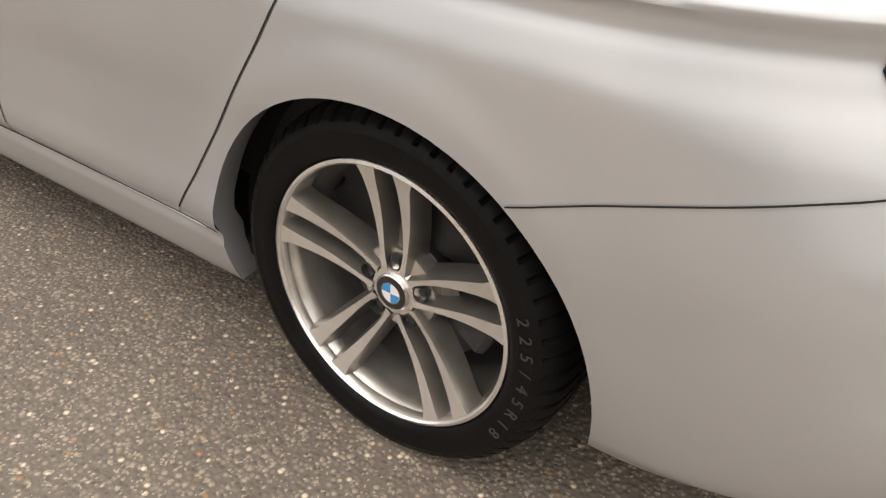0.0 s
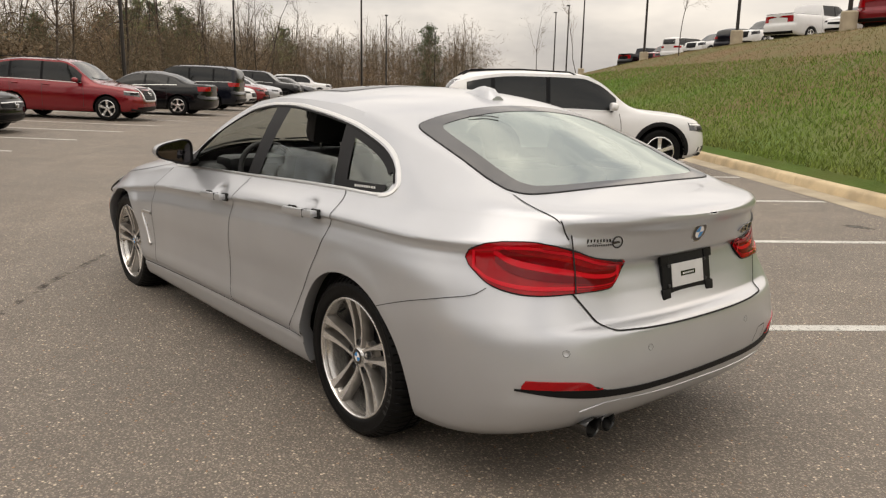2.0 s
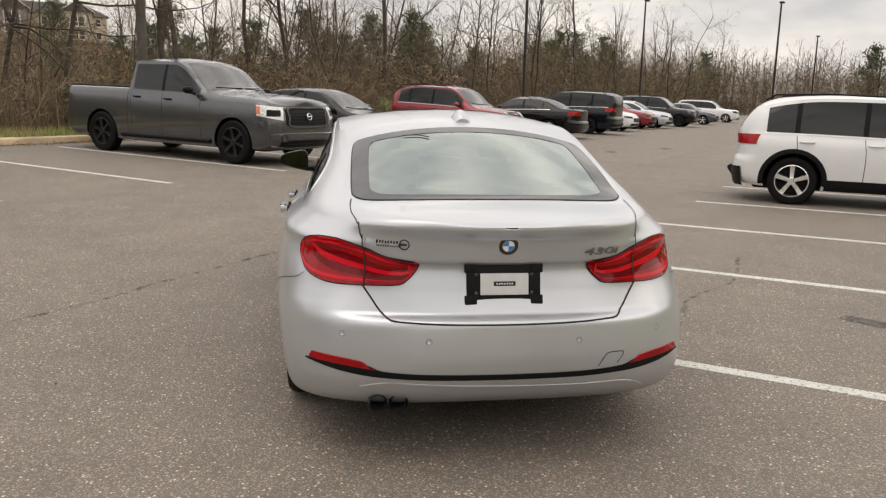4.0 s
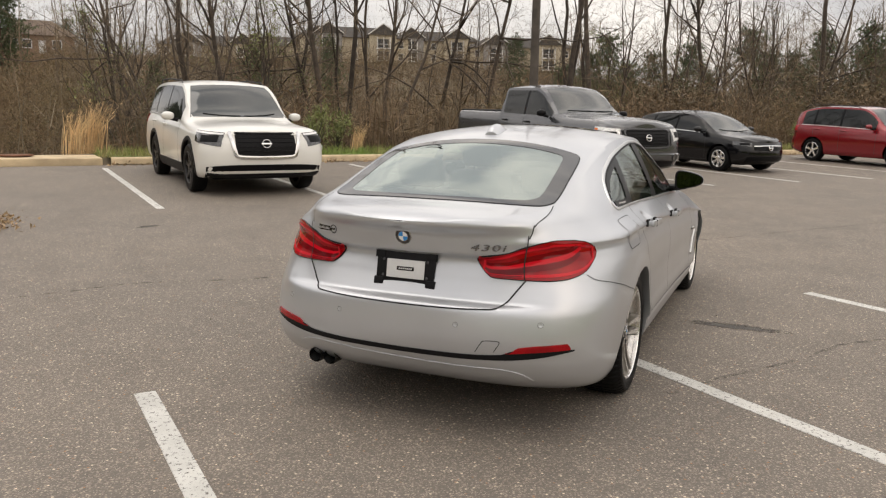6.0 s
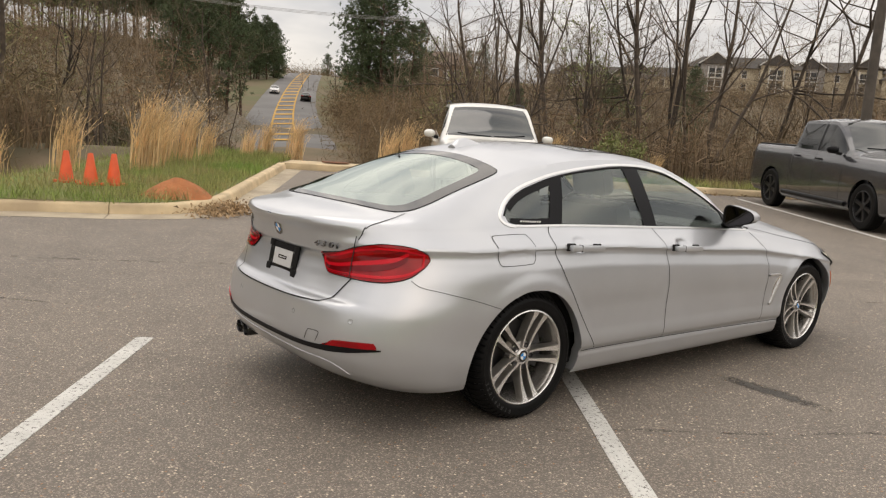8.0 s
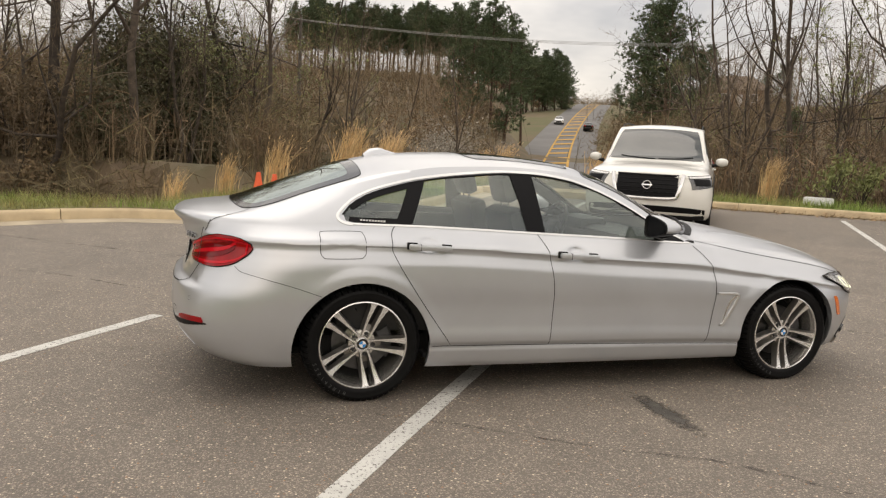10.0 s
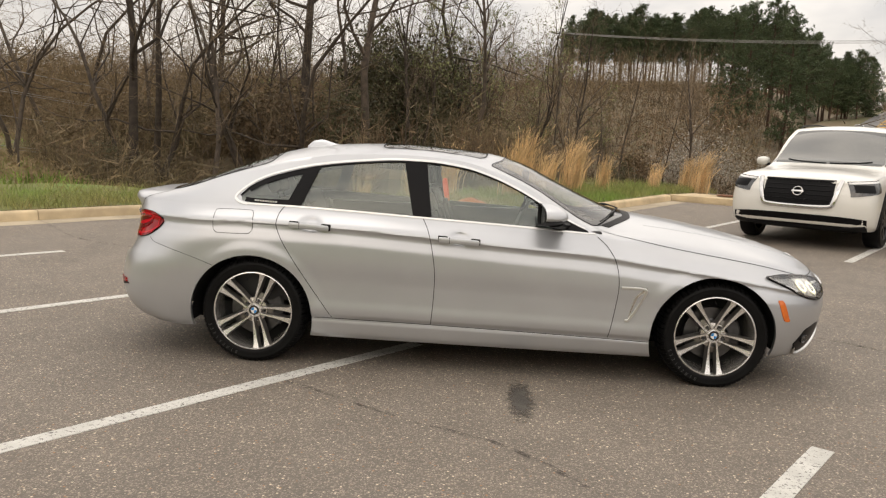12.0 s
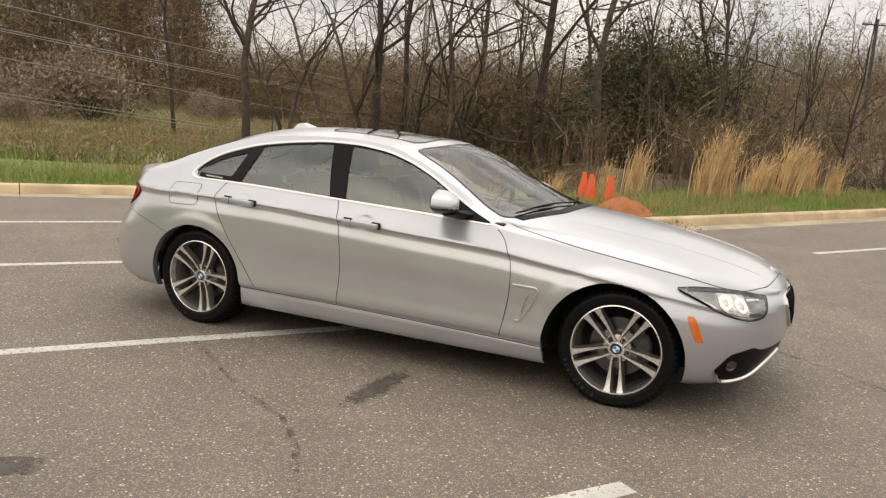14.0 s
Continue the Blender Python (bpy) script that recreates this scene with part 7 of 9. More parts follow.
parked_car("white_suv", "white three-row SUV with black arch trim and chrome-edged grille", "car", bay_pose(8.62, 3.0, 5.0, 0.95, -1), "suv", 5.0, 1.97, 1.77, 2.90, 0.95, M_WHITE, 0.375, M_DARKRIM, 6, True, True, "chrome_u", 0.045)
parked_car("grey_pickup", "gunmetal grey crew-cab pickup truck with black wheels", "pickup truck", bay_pose(8.18, 10.35, 5.80, 1.0, -1), "pickup", 5.80, 2.02, 1.93, 3.55, 1.0, M_GREY, 0.405, M_DARKRIM, 6, False, False, "plain", 0.05)
parked_car("black_hatchback", "small glossy black hatchback with silver wheel covers", "car", bay_pose(9.35, 15.65, 4.07, 0.83, -1), "hatch", 4.07, 1.73, 1.45, 2.58, 0.83, M_BLACK, 0.305, M_RIM, 7, False, False, "chrome_bar", 0.06)
parked_car("red_crossover", "dark red crossover with chrome-lined side windows", "car", bay_pose(8.62, 22.05, 4.65, 0.93, -1, -3), "suv", 4.65, 1.83, 1.70, 2.70, 0.93, M_RED, 0.345, M_RIM, 5, False, True, "chrome_u", 0.06, rake=True)
parked_car("black_sedan", "glossy black sedan parked nose-in", "car", bay_pose(10.75, 26.4, 4.85, 0.97, 1), "sedan", 4.85, 1.83, 1.46, 2.78, 0.97, M_BLACK, 0.33, M_RIM, 5, step=0.07)
parked_car("dark_suv", "dark blue-black SUV parked nose-in", "car", bay_pose(10.9, 31.3, 4.9, 0.95, 1), "suv", 4.9, 1.93, 1.76, 2.85, 0.95, M_BLUEBLACK, 0.36, M_DARKRIM, 5, False, True, step=0.08, detail=False)
parked_car("white_sedan", "white sedan with silver wheels", "car", bay_pose(8.3, 36.0, 4.6, 0.93, -1), "sedan", 4.6, 1.78, 1.45, 2.70, 0.93, M_PLAINWHITE, 0.32, M_RIM, 5, step=0.08, detail=False)
parked_car("maroon_sedan", "dull maroon sedan between pale cars", "car", bay_pose(8.5, 40.5, 4.7, 0.93, -1), "sedan", 4.7, 1.8, 1.5, 2.72, 0.93, M_RED, 0.32, M_RIM, 5, step=0.09, detail=False)
parked_car("silver_sedan", "silver sedan far along the row", "car", bay_pose(8.2, 43.2, 4.6, 0.93, -1), "sedan", 4.6, 1.78, 1.45, 2.70, 0.93, M_SILVER, 0.32, M_RIM, 5, step=0.09, detail=False)
parked_car("black_suv", "black SUV far along the row", "car", bay_pose(7.8, 48.5, 4.95, 0.95, -1), "suv", 4.95, 1.95, 1.78, 2.9, 0.95, M_BLACK, 0.36, M_DARKRIM, 5, False, True, step=0.09, detail=False)
parked_car("grey_sedan", "grey sedan far along the row", "car", bay_pose(7.8, 56.5, 4.6, 0.93, -1), "sedan", 4.6, 1.78, 1.45, 2.70, 0.93, M_GREY, 0.32, M_RIM, 5, step=0.09, detail=False)
parked_car("white_minivan", "white minivan at the end of the row", "car", bay_pose(7.8, 67.0, 5.0, 0.95, -1), "suv", 5.0, 1.95, 1.72, 2.9, 0.95, M_PLAINWHITE, 0.34, M_RIM, 5, step=0.09, detail=False)
parked_car("white_crossover", "white crossover with black arch trim nose-in at the bank", "car", bay_pose(-4.05, 11.95, 4.63, 0.90, -1), "suv", 4.63, 1.84, 1.63, 2.78, 0.90, M_PLAINWHITE, 0.355, M_RIM, 5, True, True, "plain", 0.05, rake=True)

# the row on top of the bank, seen from below
HILLTOP = [("red_pickup", "bright red pickup truck on the upper lot", "pickup truck", "pickup", 5.6, 2.0, 1.92, 3.5, M_RED, 30.5), ("white_hatchback", "white hatchback on the upper lot", "car", "hatch", 4.2, 1.76, 1.5, 2.6, M_PLAINWHITE, 34.5),
           ("white_pickup", "white pickup truck on the upper lot", "pickup truck", "pickup", 5.7, 2.0, 1.92, 3.5, M_PLAINWHITE, 38.5), ("pale_suv", "pale SUV on the upper lot", "car", "suv", 4.7, 1.85, 1.7, 2.75, M_PLAINWHITE, 44.0),
           ("blue_hatchback", "dark blue hatchback on the upper lot", "car", "hatch", 4.2, 1.76, 1.5, 2.6, M_BLUEBLACK, 47.5), ("white_wagon", "white wagon on the upper lot", "car", "suv", 4.8, 1.85, 1.62, 2.8, M_PLAINWHITE, 51.5),
           ("white_jeep", "white off-roader on the upper lot", "car", "suv", 4.5, 1.85, 1.78, 2.7, M_PLAINWHITE, 57.0), ("red_suv", "red SUV on the upper lot", "car", "suv", 4.7, 1.85, 1.75, 2.75, M_RED, 62.0), ("black_pickup", "black pickup truck on the upper lot", "pickup truck", "pickup", 5.6, 2.0, 1.9, 3.5, M_BLACK, 67.0)]
for i, (nm, lab, cat, kd, ln, wd, ht, wb, pt, v) in enumerate(HILLTOP):
    p = ORIGIN + BAY_U * -20.5 + BAY_V * v
    z = hill_z(-20.5, v)
    yaw = math.degrees(math.atan2(BAY_U.y, BAY_U.x)) + (28 if i % 2 else -152) + 6 * math.sin(i * 2.1)
    parked_car(nm, lab, cat, pose(p.x, p.y, z, 0, 0, yaw), kd, ln, wd, ht, wb, 0.93, pt, 0.35, M_RIM, 5, step=0.09, detail=False, group="cars on the upper lot")
# two cars on the distant road are added with the road


# ---------------------------------------------------------------- trees, brush, grass
M_BARK = material("grey_brown_bark", (0.085, 0.066, 0.050), 0.92, tint=(0.045, 0.035, 0.027), scale=5, bump=0.7, bump_scale=30, obj_vary=0.35, detail=8)
M_TWIG = material("bare_twigs", (0.190, 0.144, 0.096), 0.9, vary=0.4, scale=0.8, obj_vary=0.3)
M_PALETWIG = material("pale_dead_stems", (0.24, 0.20, 0.14), 0.9, vary=0.35, scale=0.7, island=0.35)
M_BUD = material("yellow_green_buds", (0.22, 0.24, 0.09), 0.8, vary=0.35, scale=0.6, island=0.4)
M_PINE = material("pine_needles", (0.056, 0.086, 0.036), 0.75, tint=(0.080, 0.102, 0.042), scale=0.5, island=0.45)
M_PINEBARK = material("pine_bark", (0.10, 0.062, 0.042), 0.95, vary=0.4, scale=4, bump=0.7, bump_scale=20)
M_BRUSH = material("brown_brush", (0.180, 0.118, 0.068), 0.92, tint=(0.092, 0.078, 0.048), scale=0.22, island=0.5, detail=6)
M_BRIAR = material("green_brown_briar", (0.135, 0.115, 0.058), 0.9, tint=(0.165, 0.112, 0.068), scale=0.3, island=0.5, detail=6)
M_HAZE = material("fine_brown_twigs", (0.180, 0.120, 0.069), 0.92, tint=(0.148, 0.112, 0.056), scale=0.12, island=0.45, detail=6)
M_CEDAR = material("cedar_foliage", (0.060, 0.068, 0.028), 0.8, tint=(0.085, 0.068, 0.036), scale=1.1, island=0.4)
M_GRASS = material("spring_grass", (0.17, 0.26, 0.048), 0.75, tint=(0.31, 0.25, 0.11), scale=0.7, island=0.45, detail=7)
M_HILLGRASS = material("bank_grass", (0.125, 0.235, 0.024), 0.8, tint=(0.155, 0.190, 0.036), scale=0.23, island=0.4, detail=7)
M_DRYBANK = material("dry_bank_grass", (0.135, 0.150, 0.038), 0.8, tint=(0.20, 0.130, 0.055), scale=0.5, island=0.4, detail=7)
M_STRAW = material("golden_broomsedge", (0.76, 0.54, 0.29), 0.8, vary=0.3, scale=3, island=0.3)
M_DEADGRASS = material("dead_grass", (0.30, 0.22, 0.12), 0.85, vary=0.3, scale=2, island=0.35)


class Soup:
    """Collects loose geometry in arrays, for one mesh."""

    def __init__(self):
        self.v, self.f, self.n = [], [], 0

    def tube(self, pts, radii, sides):
        pts = np.asarray(pts, float)
        rings = []
        for i in range(len(pts)):
            d = pts[min(i + 1, len(pts) - 1)] - pts[max(i - 1, 0)]
            d = d / (np.linalg.norm(d) + 1e-9)
            ref = np.array([0.0, 0.0, 1.0]) if abs(d[2]) < 0.8 else np.array([1.0, 0.0, 0.0])
            a = np.cross(d, ref)
            a /= np.linalg.norm(a) + 1e-9
            b = np.cross(d, a)
            ang = np.arange(sides) * TAU / sides
            rings.append(pts[i] + radii[i] * (np.cos(ang)[:, None] * a + np.sin(ang)[:, None] * b))
        base = self.n
        self.v.append(np.concatenate(rings))
        for i in range(len(pts) - 1):
            for k in range(sides):
                p, q = base + i * sides + k, base + i * sides + (k + 1) % sides
                self.f.append((p, q, q + sides, p + sides))
        self.n += len(pts) * sides

    def tris(self, verts):
        """verts: (n, 3, 3)"""
        verts = np.asarray(verts, float)
        base = self.n
        self.v.append(verts.reshape(-1, 3))
        self.f.extend((base + 3 * i, base + 3 * i + 1, base + 3 * i + 2) for i in range(len(verts)))
        self.n += 3 * len(verts)

    def mesh(self, name, mat):
        me = bpy.data.meshes.new(name)
        me.from_pydata(np.concatenate(self.v).tolist(), [], self.f)
        me.update()
        me.materials.append(mat)
        return me


def unit(v):
    return v / (np.linalg.norm(v) + 1e-9)


def bare_tree(seed, h, lean=0.06, spread=0.75, twigs=1.0, buds=False, forks=1, r0=None, far=False, crook=1.0):
    """Meshes of a leafless tree: trunk with limbs, fine twigs, and buds if any."""
    rng = np.random.default_rng(seed)
    wood, fine, bud = Soup(), Soup(), []
    r0 = r0 or h * 0.0088

    def grow(p, d, length, r, level):
        n = max(2, [7, 5, 4, 2][level])
        pts, rad = [p], [r]
        for i in range(n):
            wob = rng.normal(0, [0.10 * crook, 0.21 * crook, 0.26, 0.3][level], 3)
            d = unit(d + wob + np.array([0, 0, [0.05, 0.06, 0.04, 0.0][level]]))
            p = p + d * length / n
            pts.append(p)
            rad.append(r * (1 - 0.78 * (i + 1) / n) if level else r * (1 - 0.80 * (i + 1) / n))
        if level < (1 if r0 < 0.05 else 2):
            wood.tube(pts, rad, 7 if level == 0 else 5)
        elif level < 3:
            fine.tube(pts, rad, 3)
        else:
            w = np.cross(unit(pts[-1] - pts[0]), rng.normal(0, 1, 3))
            w = unit(w) * max(r, 0.0035 if not far else 0.012)
            fine.tris([[pts[0] - w, pts[0] + w, pts[-1]]])
            if buds:
                for _ in range(3):
                    c = pts[0] + (pts[-1] - pts[0]) * rng.uniform(0.3, 1.0) + rng.normal(0, 0.05, 3)
                    bud.append([c + rng.normal(0, 0.028, 3), c + rng.normal(0, 0.028, 3), c + rng.normal(0, 0.028, 3)])
            return
        kids = [int(rng.integers(9, 13)), int(rng.integers(5, 8)), int(rng.integers(6, 10) * twigs)][level]
        if far:
            kids = [9, 5, 5][level]
        for k in range(kids):
            t = rng.uniform([0.28, 0.25, 0.15][level], 0.98)
            i = min(int(t * n), n - 1)
            q = pts[i] + (pts[i + 1] - pts[i]) * (t * n - i)
            ax = unit(pts[i + 1] - pts[i])
            side = unit(np.cross(ax, rng.normal(0, 1, 3)))
            ang = rng.uniform(0.45, 1.05) * spread
            nd = unit(ax * math.cos(ang) + side * math.sin(ang))
            ln = length * rng.uniform(0.26, 0.62) * (1.15 - 0.65 * t)
            grow(q, nd, ln, max(rad[i] * rng.uniform(0.40, 0.62), 0.004), level + 1)
    for k in range(forks):
        d0 = unit(np.array([rng.normal(0, lean), rng.normal(0, lean), 1.0]) + (np.array([math.cos(k * 2.4), math.sin(k * 2.4), 0]) * 0.22 if forks > 1 else 0))
        grow(np.array([0.1 * k, 0.0, -0.3]), d0, h * (1 if k == 0 else rng.uniform(0.75, 0.95)), r0 * (1 if forks == 1 else 0.75), 0)
    out = [("trunk", wood.mesh("trunk", M_BARK)), ("twig_crown", fine.mesh("twig_crown", M_TWIG))]
    if buds and bud:
        s = Soup()
        s.tris(np.array(bud))
        out.append(("bud_haze", s.mesh("bud_haze", M_BUD)))
    for nm, me in out:
        if nm == "trunk":
            me.polygons.foreach_set("use_smooth", [True] * len(me.polygons))
    return out


def pine_tree(seed, h, bare=0.45, width=0.16, full=1.0):
    """Meshes of a pine: trunk with branches, and a crown of needle tufts."""
    rng = np.random.default_rng(seed)
    wood, tuft = Soup(), []
    top = np.array([rng.normal(0, 0.02 * h), rng.normal(0, 0.02 * h), h])
    pts = [np.array([0, 0, -0.4]) + (top - np.array([0, 0, -0.4])) * t + np.array([math.sin(t * 5 + seed), math.cos(t * 4), 0]) * 0.01 * h for t in np.linspace(0, 1, 8)]
    wood.tube(pts, [h * 0.014 * (1 - 0.85 * t) for t in np.linspace(0, 1, 8)], 7)
    n = int(48 * (1 - bare) + 22)
    for k in range(n):
        t = bare + (1 - bare) * (k + rng.uniform(0, 1)) / n
        i = min(int(t * 7), 6)
        q = pts[i] + (pts[i + 1] - pts[i]) * (t * 7 - i)
        a = rng.uniform(0, TAU)
        rel = (t - bare) / (1 - bare)
        ln = h * width * (0.30 + 1.0 * math.sin(math.pi * min(0.12 + 0.88 * rel, 1.0)) ** 0.8) * rng.uniform(0.55, 1.15)
        d = unit(np.array([math.cos(a), math.sin(a), 0.10 + 0.5 * rel + rng.normal(0, 0.15)]))
        e = q + d * ln
        wood.tube([q, q + d * ln * 0.5 + np.array([0, 0, -0.02 * ln]), e], [h * 0.0028, h * 0.002, h * 0.0008], 4)
        for _ in range(int((7 + ln * 3.2) * full)):
            c = q + (e - q) * rng.uniform(0.25, 1.05) + rng.normal(0, 0.13 * ln + 0.14, 3) * np.array([1, 1, 0.8])
            for _ in range(15):
                o = unit(rng.normal(0, 1, 3) + np.array([0, 0, 0.35])) * h * 0.022 * rng.uniform(0.6, 1.3)
                w = unit(np.cross(o, rng.normal(0, 1, 3))) * h * 0.0026
                tuft.append([c - w, c + w, c + o])
    s = Soup()
    s.tris(np.array(tuft))
    w = wood.mesh("trunk", M_PINEBARK)
    w.polygons.foreach_set("use_smooth", [True] * len(w.polygons))
    return [("trunk", w), ("crown", s.mesh("crown", M_PINE))]


def shrub(seed, h, wid, mat, count=900, leaf=0.09):
    """Meshes of a dense shrub: stems and a crown of small leaves with an uneven outline."""
    rng = np.random.default_rng(seed)
    wood, leaves = Soup(), []
    lobes = [(rng.normal(0, wid * 0.28), rng.normal(0, wid * 0.28), rng.uniform(0.25, 0.85) * h, rng.uniform(0.22, 0.42) * wid) for _ in range(14)]
    for x, y, z, r in lobes:
        wood.tube([(0, 0, -0.1), (x * 0.4, y * 0.4, z * 0.5), (x, y, z)], [0.03, 0.02, 0.008], 4)
        for _ in range(count // 14):
            d = unit(rng.normal(0, 1, 3))
            c = np.array([x, y, z]) + d * r * rng.uniform(0.35, 1.12) * np.array([1, 1, 1.25])
            if c[2] < 0.02:
                continue
            leaves.append([c + rng.normal(0, leaf, 3), c + rng.normal(0, leaf, 3), c + rng.normal(0, leaf, 3)])
    s = Soup()
    s.tris(np.array(leaves))
    return [("stems", wood.mesh("stems", M_BARK)), ("crown", s.mesh("crown", mat))]


def stand(name, label, category, group, meshes, x, y, yaw, scale=1.0, z=None, sz=1.0):
    """Sets up one plant from ready meshes."""
    ob = tagged(empty(name, pose(x, y, land_z(x, y) if z is None else z, 0, 0, yaw)), label, category, group)
    for nm, me in meshes:
        p = new(nm, me)
        p.parent = ob
        p.scale = (scale, scale, scale * sz)
    return ob


def polar(az, r):
    return r * math.cos(radians(az)) - 1, r * math.sin(radians(az))


TREES = [bare_tree(11, 13, 0.04, 0.70), bare_tree(12, 15, 0.05, 0.62), bare_tree(13, 10, 0.15, 1.2, forks=3), bare_tree(14, 13, 0.16, 1.15, forks=2), bare_tree(15, 9, 0.12, 0.8), bare_tree(16, 12, 0.14, 1.35)]
OLD = [bare_tree(26, 13, 0.10, 1.25, r0=0.17, crook=1.5), bare_tree(27, 12, 0.14, 1.3, r0=0.15, crook=1.7, forks=2), bare_tree(28, 14, 0.08, 1.15, r0=0.19, crook=1.4)]
BUDDING = [bare_tree(21, 10, 0.06, 0.7, 1.0, True, 2), bare_tree(22, 8, 0.08, 0.75, 1.0, True)]
SAPLING = [bare_tree(31, 6, 0.14, 0.6, 0.8, r0=0.035), bare_tree(32, 5, 0.2, 0.7, 0.8, r0=0.03)]
rng = random.Random(7)


def tree_at(az, r, kind=None, scale=None, lean=0):
    x, y = polar(az, r)
    kind = kind or TREES[rng.randrange(len(TREES))]
    bud = any(n == "bud_haze" for n, _ in kind)
    stand("budding_tree" if bud else "bare_tree", "slender tree breaking into yellow-green bud" if bud else "leafless grey-brown tree with fine bare twigs", "tree", "trees at the edge of the wood", kind, x, y, rng.uniform(0, 360), scale or rng.uniform(0.75, 1.12))


for x, y, k, sc in ((-22.3, 21.2, None, 0.75), (-19.6, 22.5, 0, 0.95), (-19.1, 29.4, 1, 1.1), (-13.8, 35.1, 2, 1.1)):
    stand("bare_tree", "leafless grey-brown tree with fine bare twigs", "tree", "trees at the edge of the wood", TREES[1] if k is None else OLD[k], x, y, rng.uniform(0, 360), sc)
# marked trunks first, then the rest of the edge of the wood
for az, r, k, sc in ((35.5, 24, 0, 1.05), (33.0, 25, 1, 0.95), (31.5, 23, 3, 0.9), (43, 24, 0, 0.95), (45, 27, 1, 1.0), (26, 27, 5, 1.0), (22.5, 30, 2, 1.0), (6.5, 36, 1, 1.1), (4, 34, 0, 1.1), (-1, 42, 3, 1.1), (-4, 40, 1, 1.2),
                     (118.5, 21, 0, 1.0), (116.8, 22.5, 1, 0.9), (112.5, 20, 5, 1.0), (106.5, 22, 1, 1.05), (104.5, 24, 2, 1.05), (100.5, 26, 5, 0.95), (98.4, 22, 3, 0.95), (93.5, 25, 4, 1.0), (90.5, 28, 0, 0.9), (88.5, 21, 4, 1.1), (130, 20, 0, 0.85), (126.5, 25, 1, 0.8),
                     (47.5, 21, 2, 0.85), (72, 30, 4, 0.9), (80, 27, 4, 0.95)):
    tree_at(az, r, OLD[k % 3] if az > 86 and k < 4 else TREES[k], sc)
for az, r in ((95.5, 27), (92, 31), (84.5, 24), (86, 30), (78, 34), (40, 27), (38, 23), (12, 34), (99, 30), (49.5, 26), (-8, 50), (94, 25), (90.5, 27), (88, 33), (97.5, 34), (85.5, 36), (102, 32), (108, 34), (93, 40)):
    tree_at(az, r, BUDDING[rng.randrange(2)], rng.uniform(0.8, 1.05))
for k in range(46):
    az = rng.uniform(-6, 51) if k < 38 else rng.uniform(86, 124)
    near = 24 + max(0, 14 - az) * 1.1 if az < 60 else 22
    r = near + 22 * rng.random() ** 1.3
    if not (15 < az < 34 and k % 3):
        tree_at(az, r)
for k in range(26):
    az = rng.uniform(0, 51) if k < 12 else rng.uniform(68, 128)
    r = (21 + max(0, 14 - az) * 1.1 if az < 60 else 18) + 10 * rng.random()
    x, y = polar(az, r)
    stand("sapling", "thin leaning bare sapling among brush", "tree", "saplings", SAPLING[rng.randrange(2)], x, y, rng.uniform(0, 360), rng.uniform(0.6, 1.1))
for x, y, k, sc in ((39.7, -41.6, 0, 1.0), (37.4, -43.8, 1, 1.15), (21.9, -34.4, 0, 0.85)):
    stand("sapling", "small leafless tree on the grass bank", "tree", "young trees on the bank", SAPLING[k], x, y, rng.uniform(0, 360), sc)
# woods along the far side of the car park, eastwards
for k in range(70):
    v = rng.uniform(40, 150)
    p = lot(17 + 26 * rng.random() ** 1.4, v)
    stand("bare_tree", "leafless grey-brown tree with fine bare twigs", "tree", "trees at the edge of the wood", TREES[rng.randrange(6)] if rng.random() < 0.85 else BUDDING[0], p.x, p.y, rng.uniform(0, 360), rng.uniform(0.65, 0.95))

PINES = [pine_tree(41, 17, 0.36, 0.15, 1.4), pine_tree(42, 19, 0.42, 0.15, 1.4), pine_tree(43, 14, 0.14, 0.16, 1.3), pine_tree(44, 10, 0.05, 0.20, 2.2)]
for k in range(84):
    az = 63.8 + 20.0 * k / 83 + rng.uniform(-0.35, 0.35)
    x, y = polar(az, 198 + rng.uniform(-14, 14))
    stand("pine_tree", "tall pine in a row on the ridge", "pine", "pines on the ridge", PINES[k % 2], x, y, rng.uniform(0, 360), rng.uniform(0.80, 1.0) * (0.80 if k in (0, 83) else 1))
for az, r, k, sc in ((67.8, 84, 2, 1.0), (69.2, 92, 0, 0.85), (70.6, 90, 2, 0.95), (66.8, 100, 1, 0.75), (71.8, 84, 3, 1.2), (39, 52, 3, 0.7), (46, 48, 3, 0.6), (12, 60, 3, 0.85), (2, 64, 3, 0.9), (-3, 62, 3, 0.85), (6, 58, 3, 0.8),
                     (33, 62, 3, 0.72), (57.5, 246, 3, 1.0), (59.0, 252, 3, 0.9), (60.2, 248, 3, 1.05), (63.4, 252, 3, 0.9), (64.8, 246, 3, 1.0), (66.2, 250, 3, 1.1), (67.6, 244, 3, 1.0), (19, 70, 3, 0.75), (15.2, 57, 3, 0.62), (13.4, 60, 3, 0.7), (10.4, 58, 3, 0.66), (8.6, 61, 3, 0.72), (4.6, 57, 3, 0.6), (0.6, 60, 3, 0.72), (-1.6, 58, 3, 0.6),  (133.5, 78, 0, 0.8), (137.5, 82, 1, 0.8), (142.5, 78, 2, 0.9), (136, 84, 0, 0.8), (140, 80, 1, 0.75), (-20, 120, 3, 1.0), (-27, 130, 3, 0.9), (-37.5, 122, 3, 1.0)):
    x, y = polar(az, r)
    stand("pine_tree", "dark green pine standing behind bare trees", "pine", "scattered pines", PINES[k], x, y, rng.uniform(0, 360), sc)

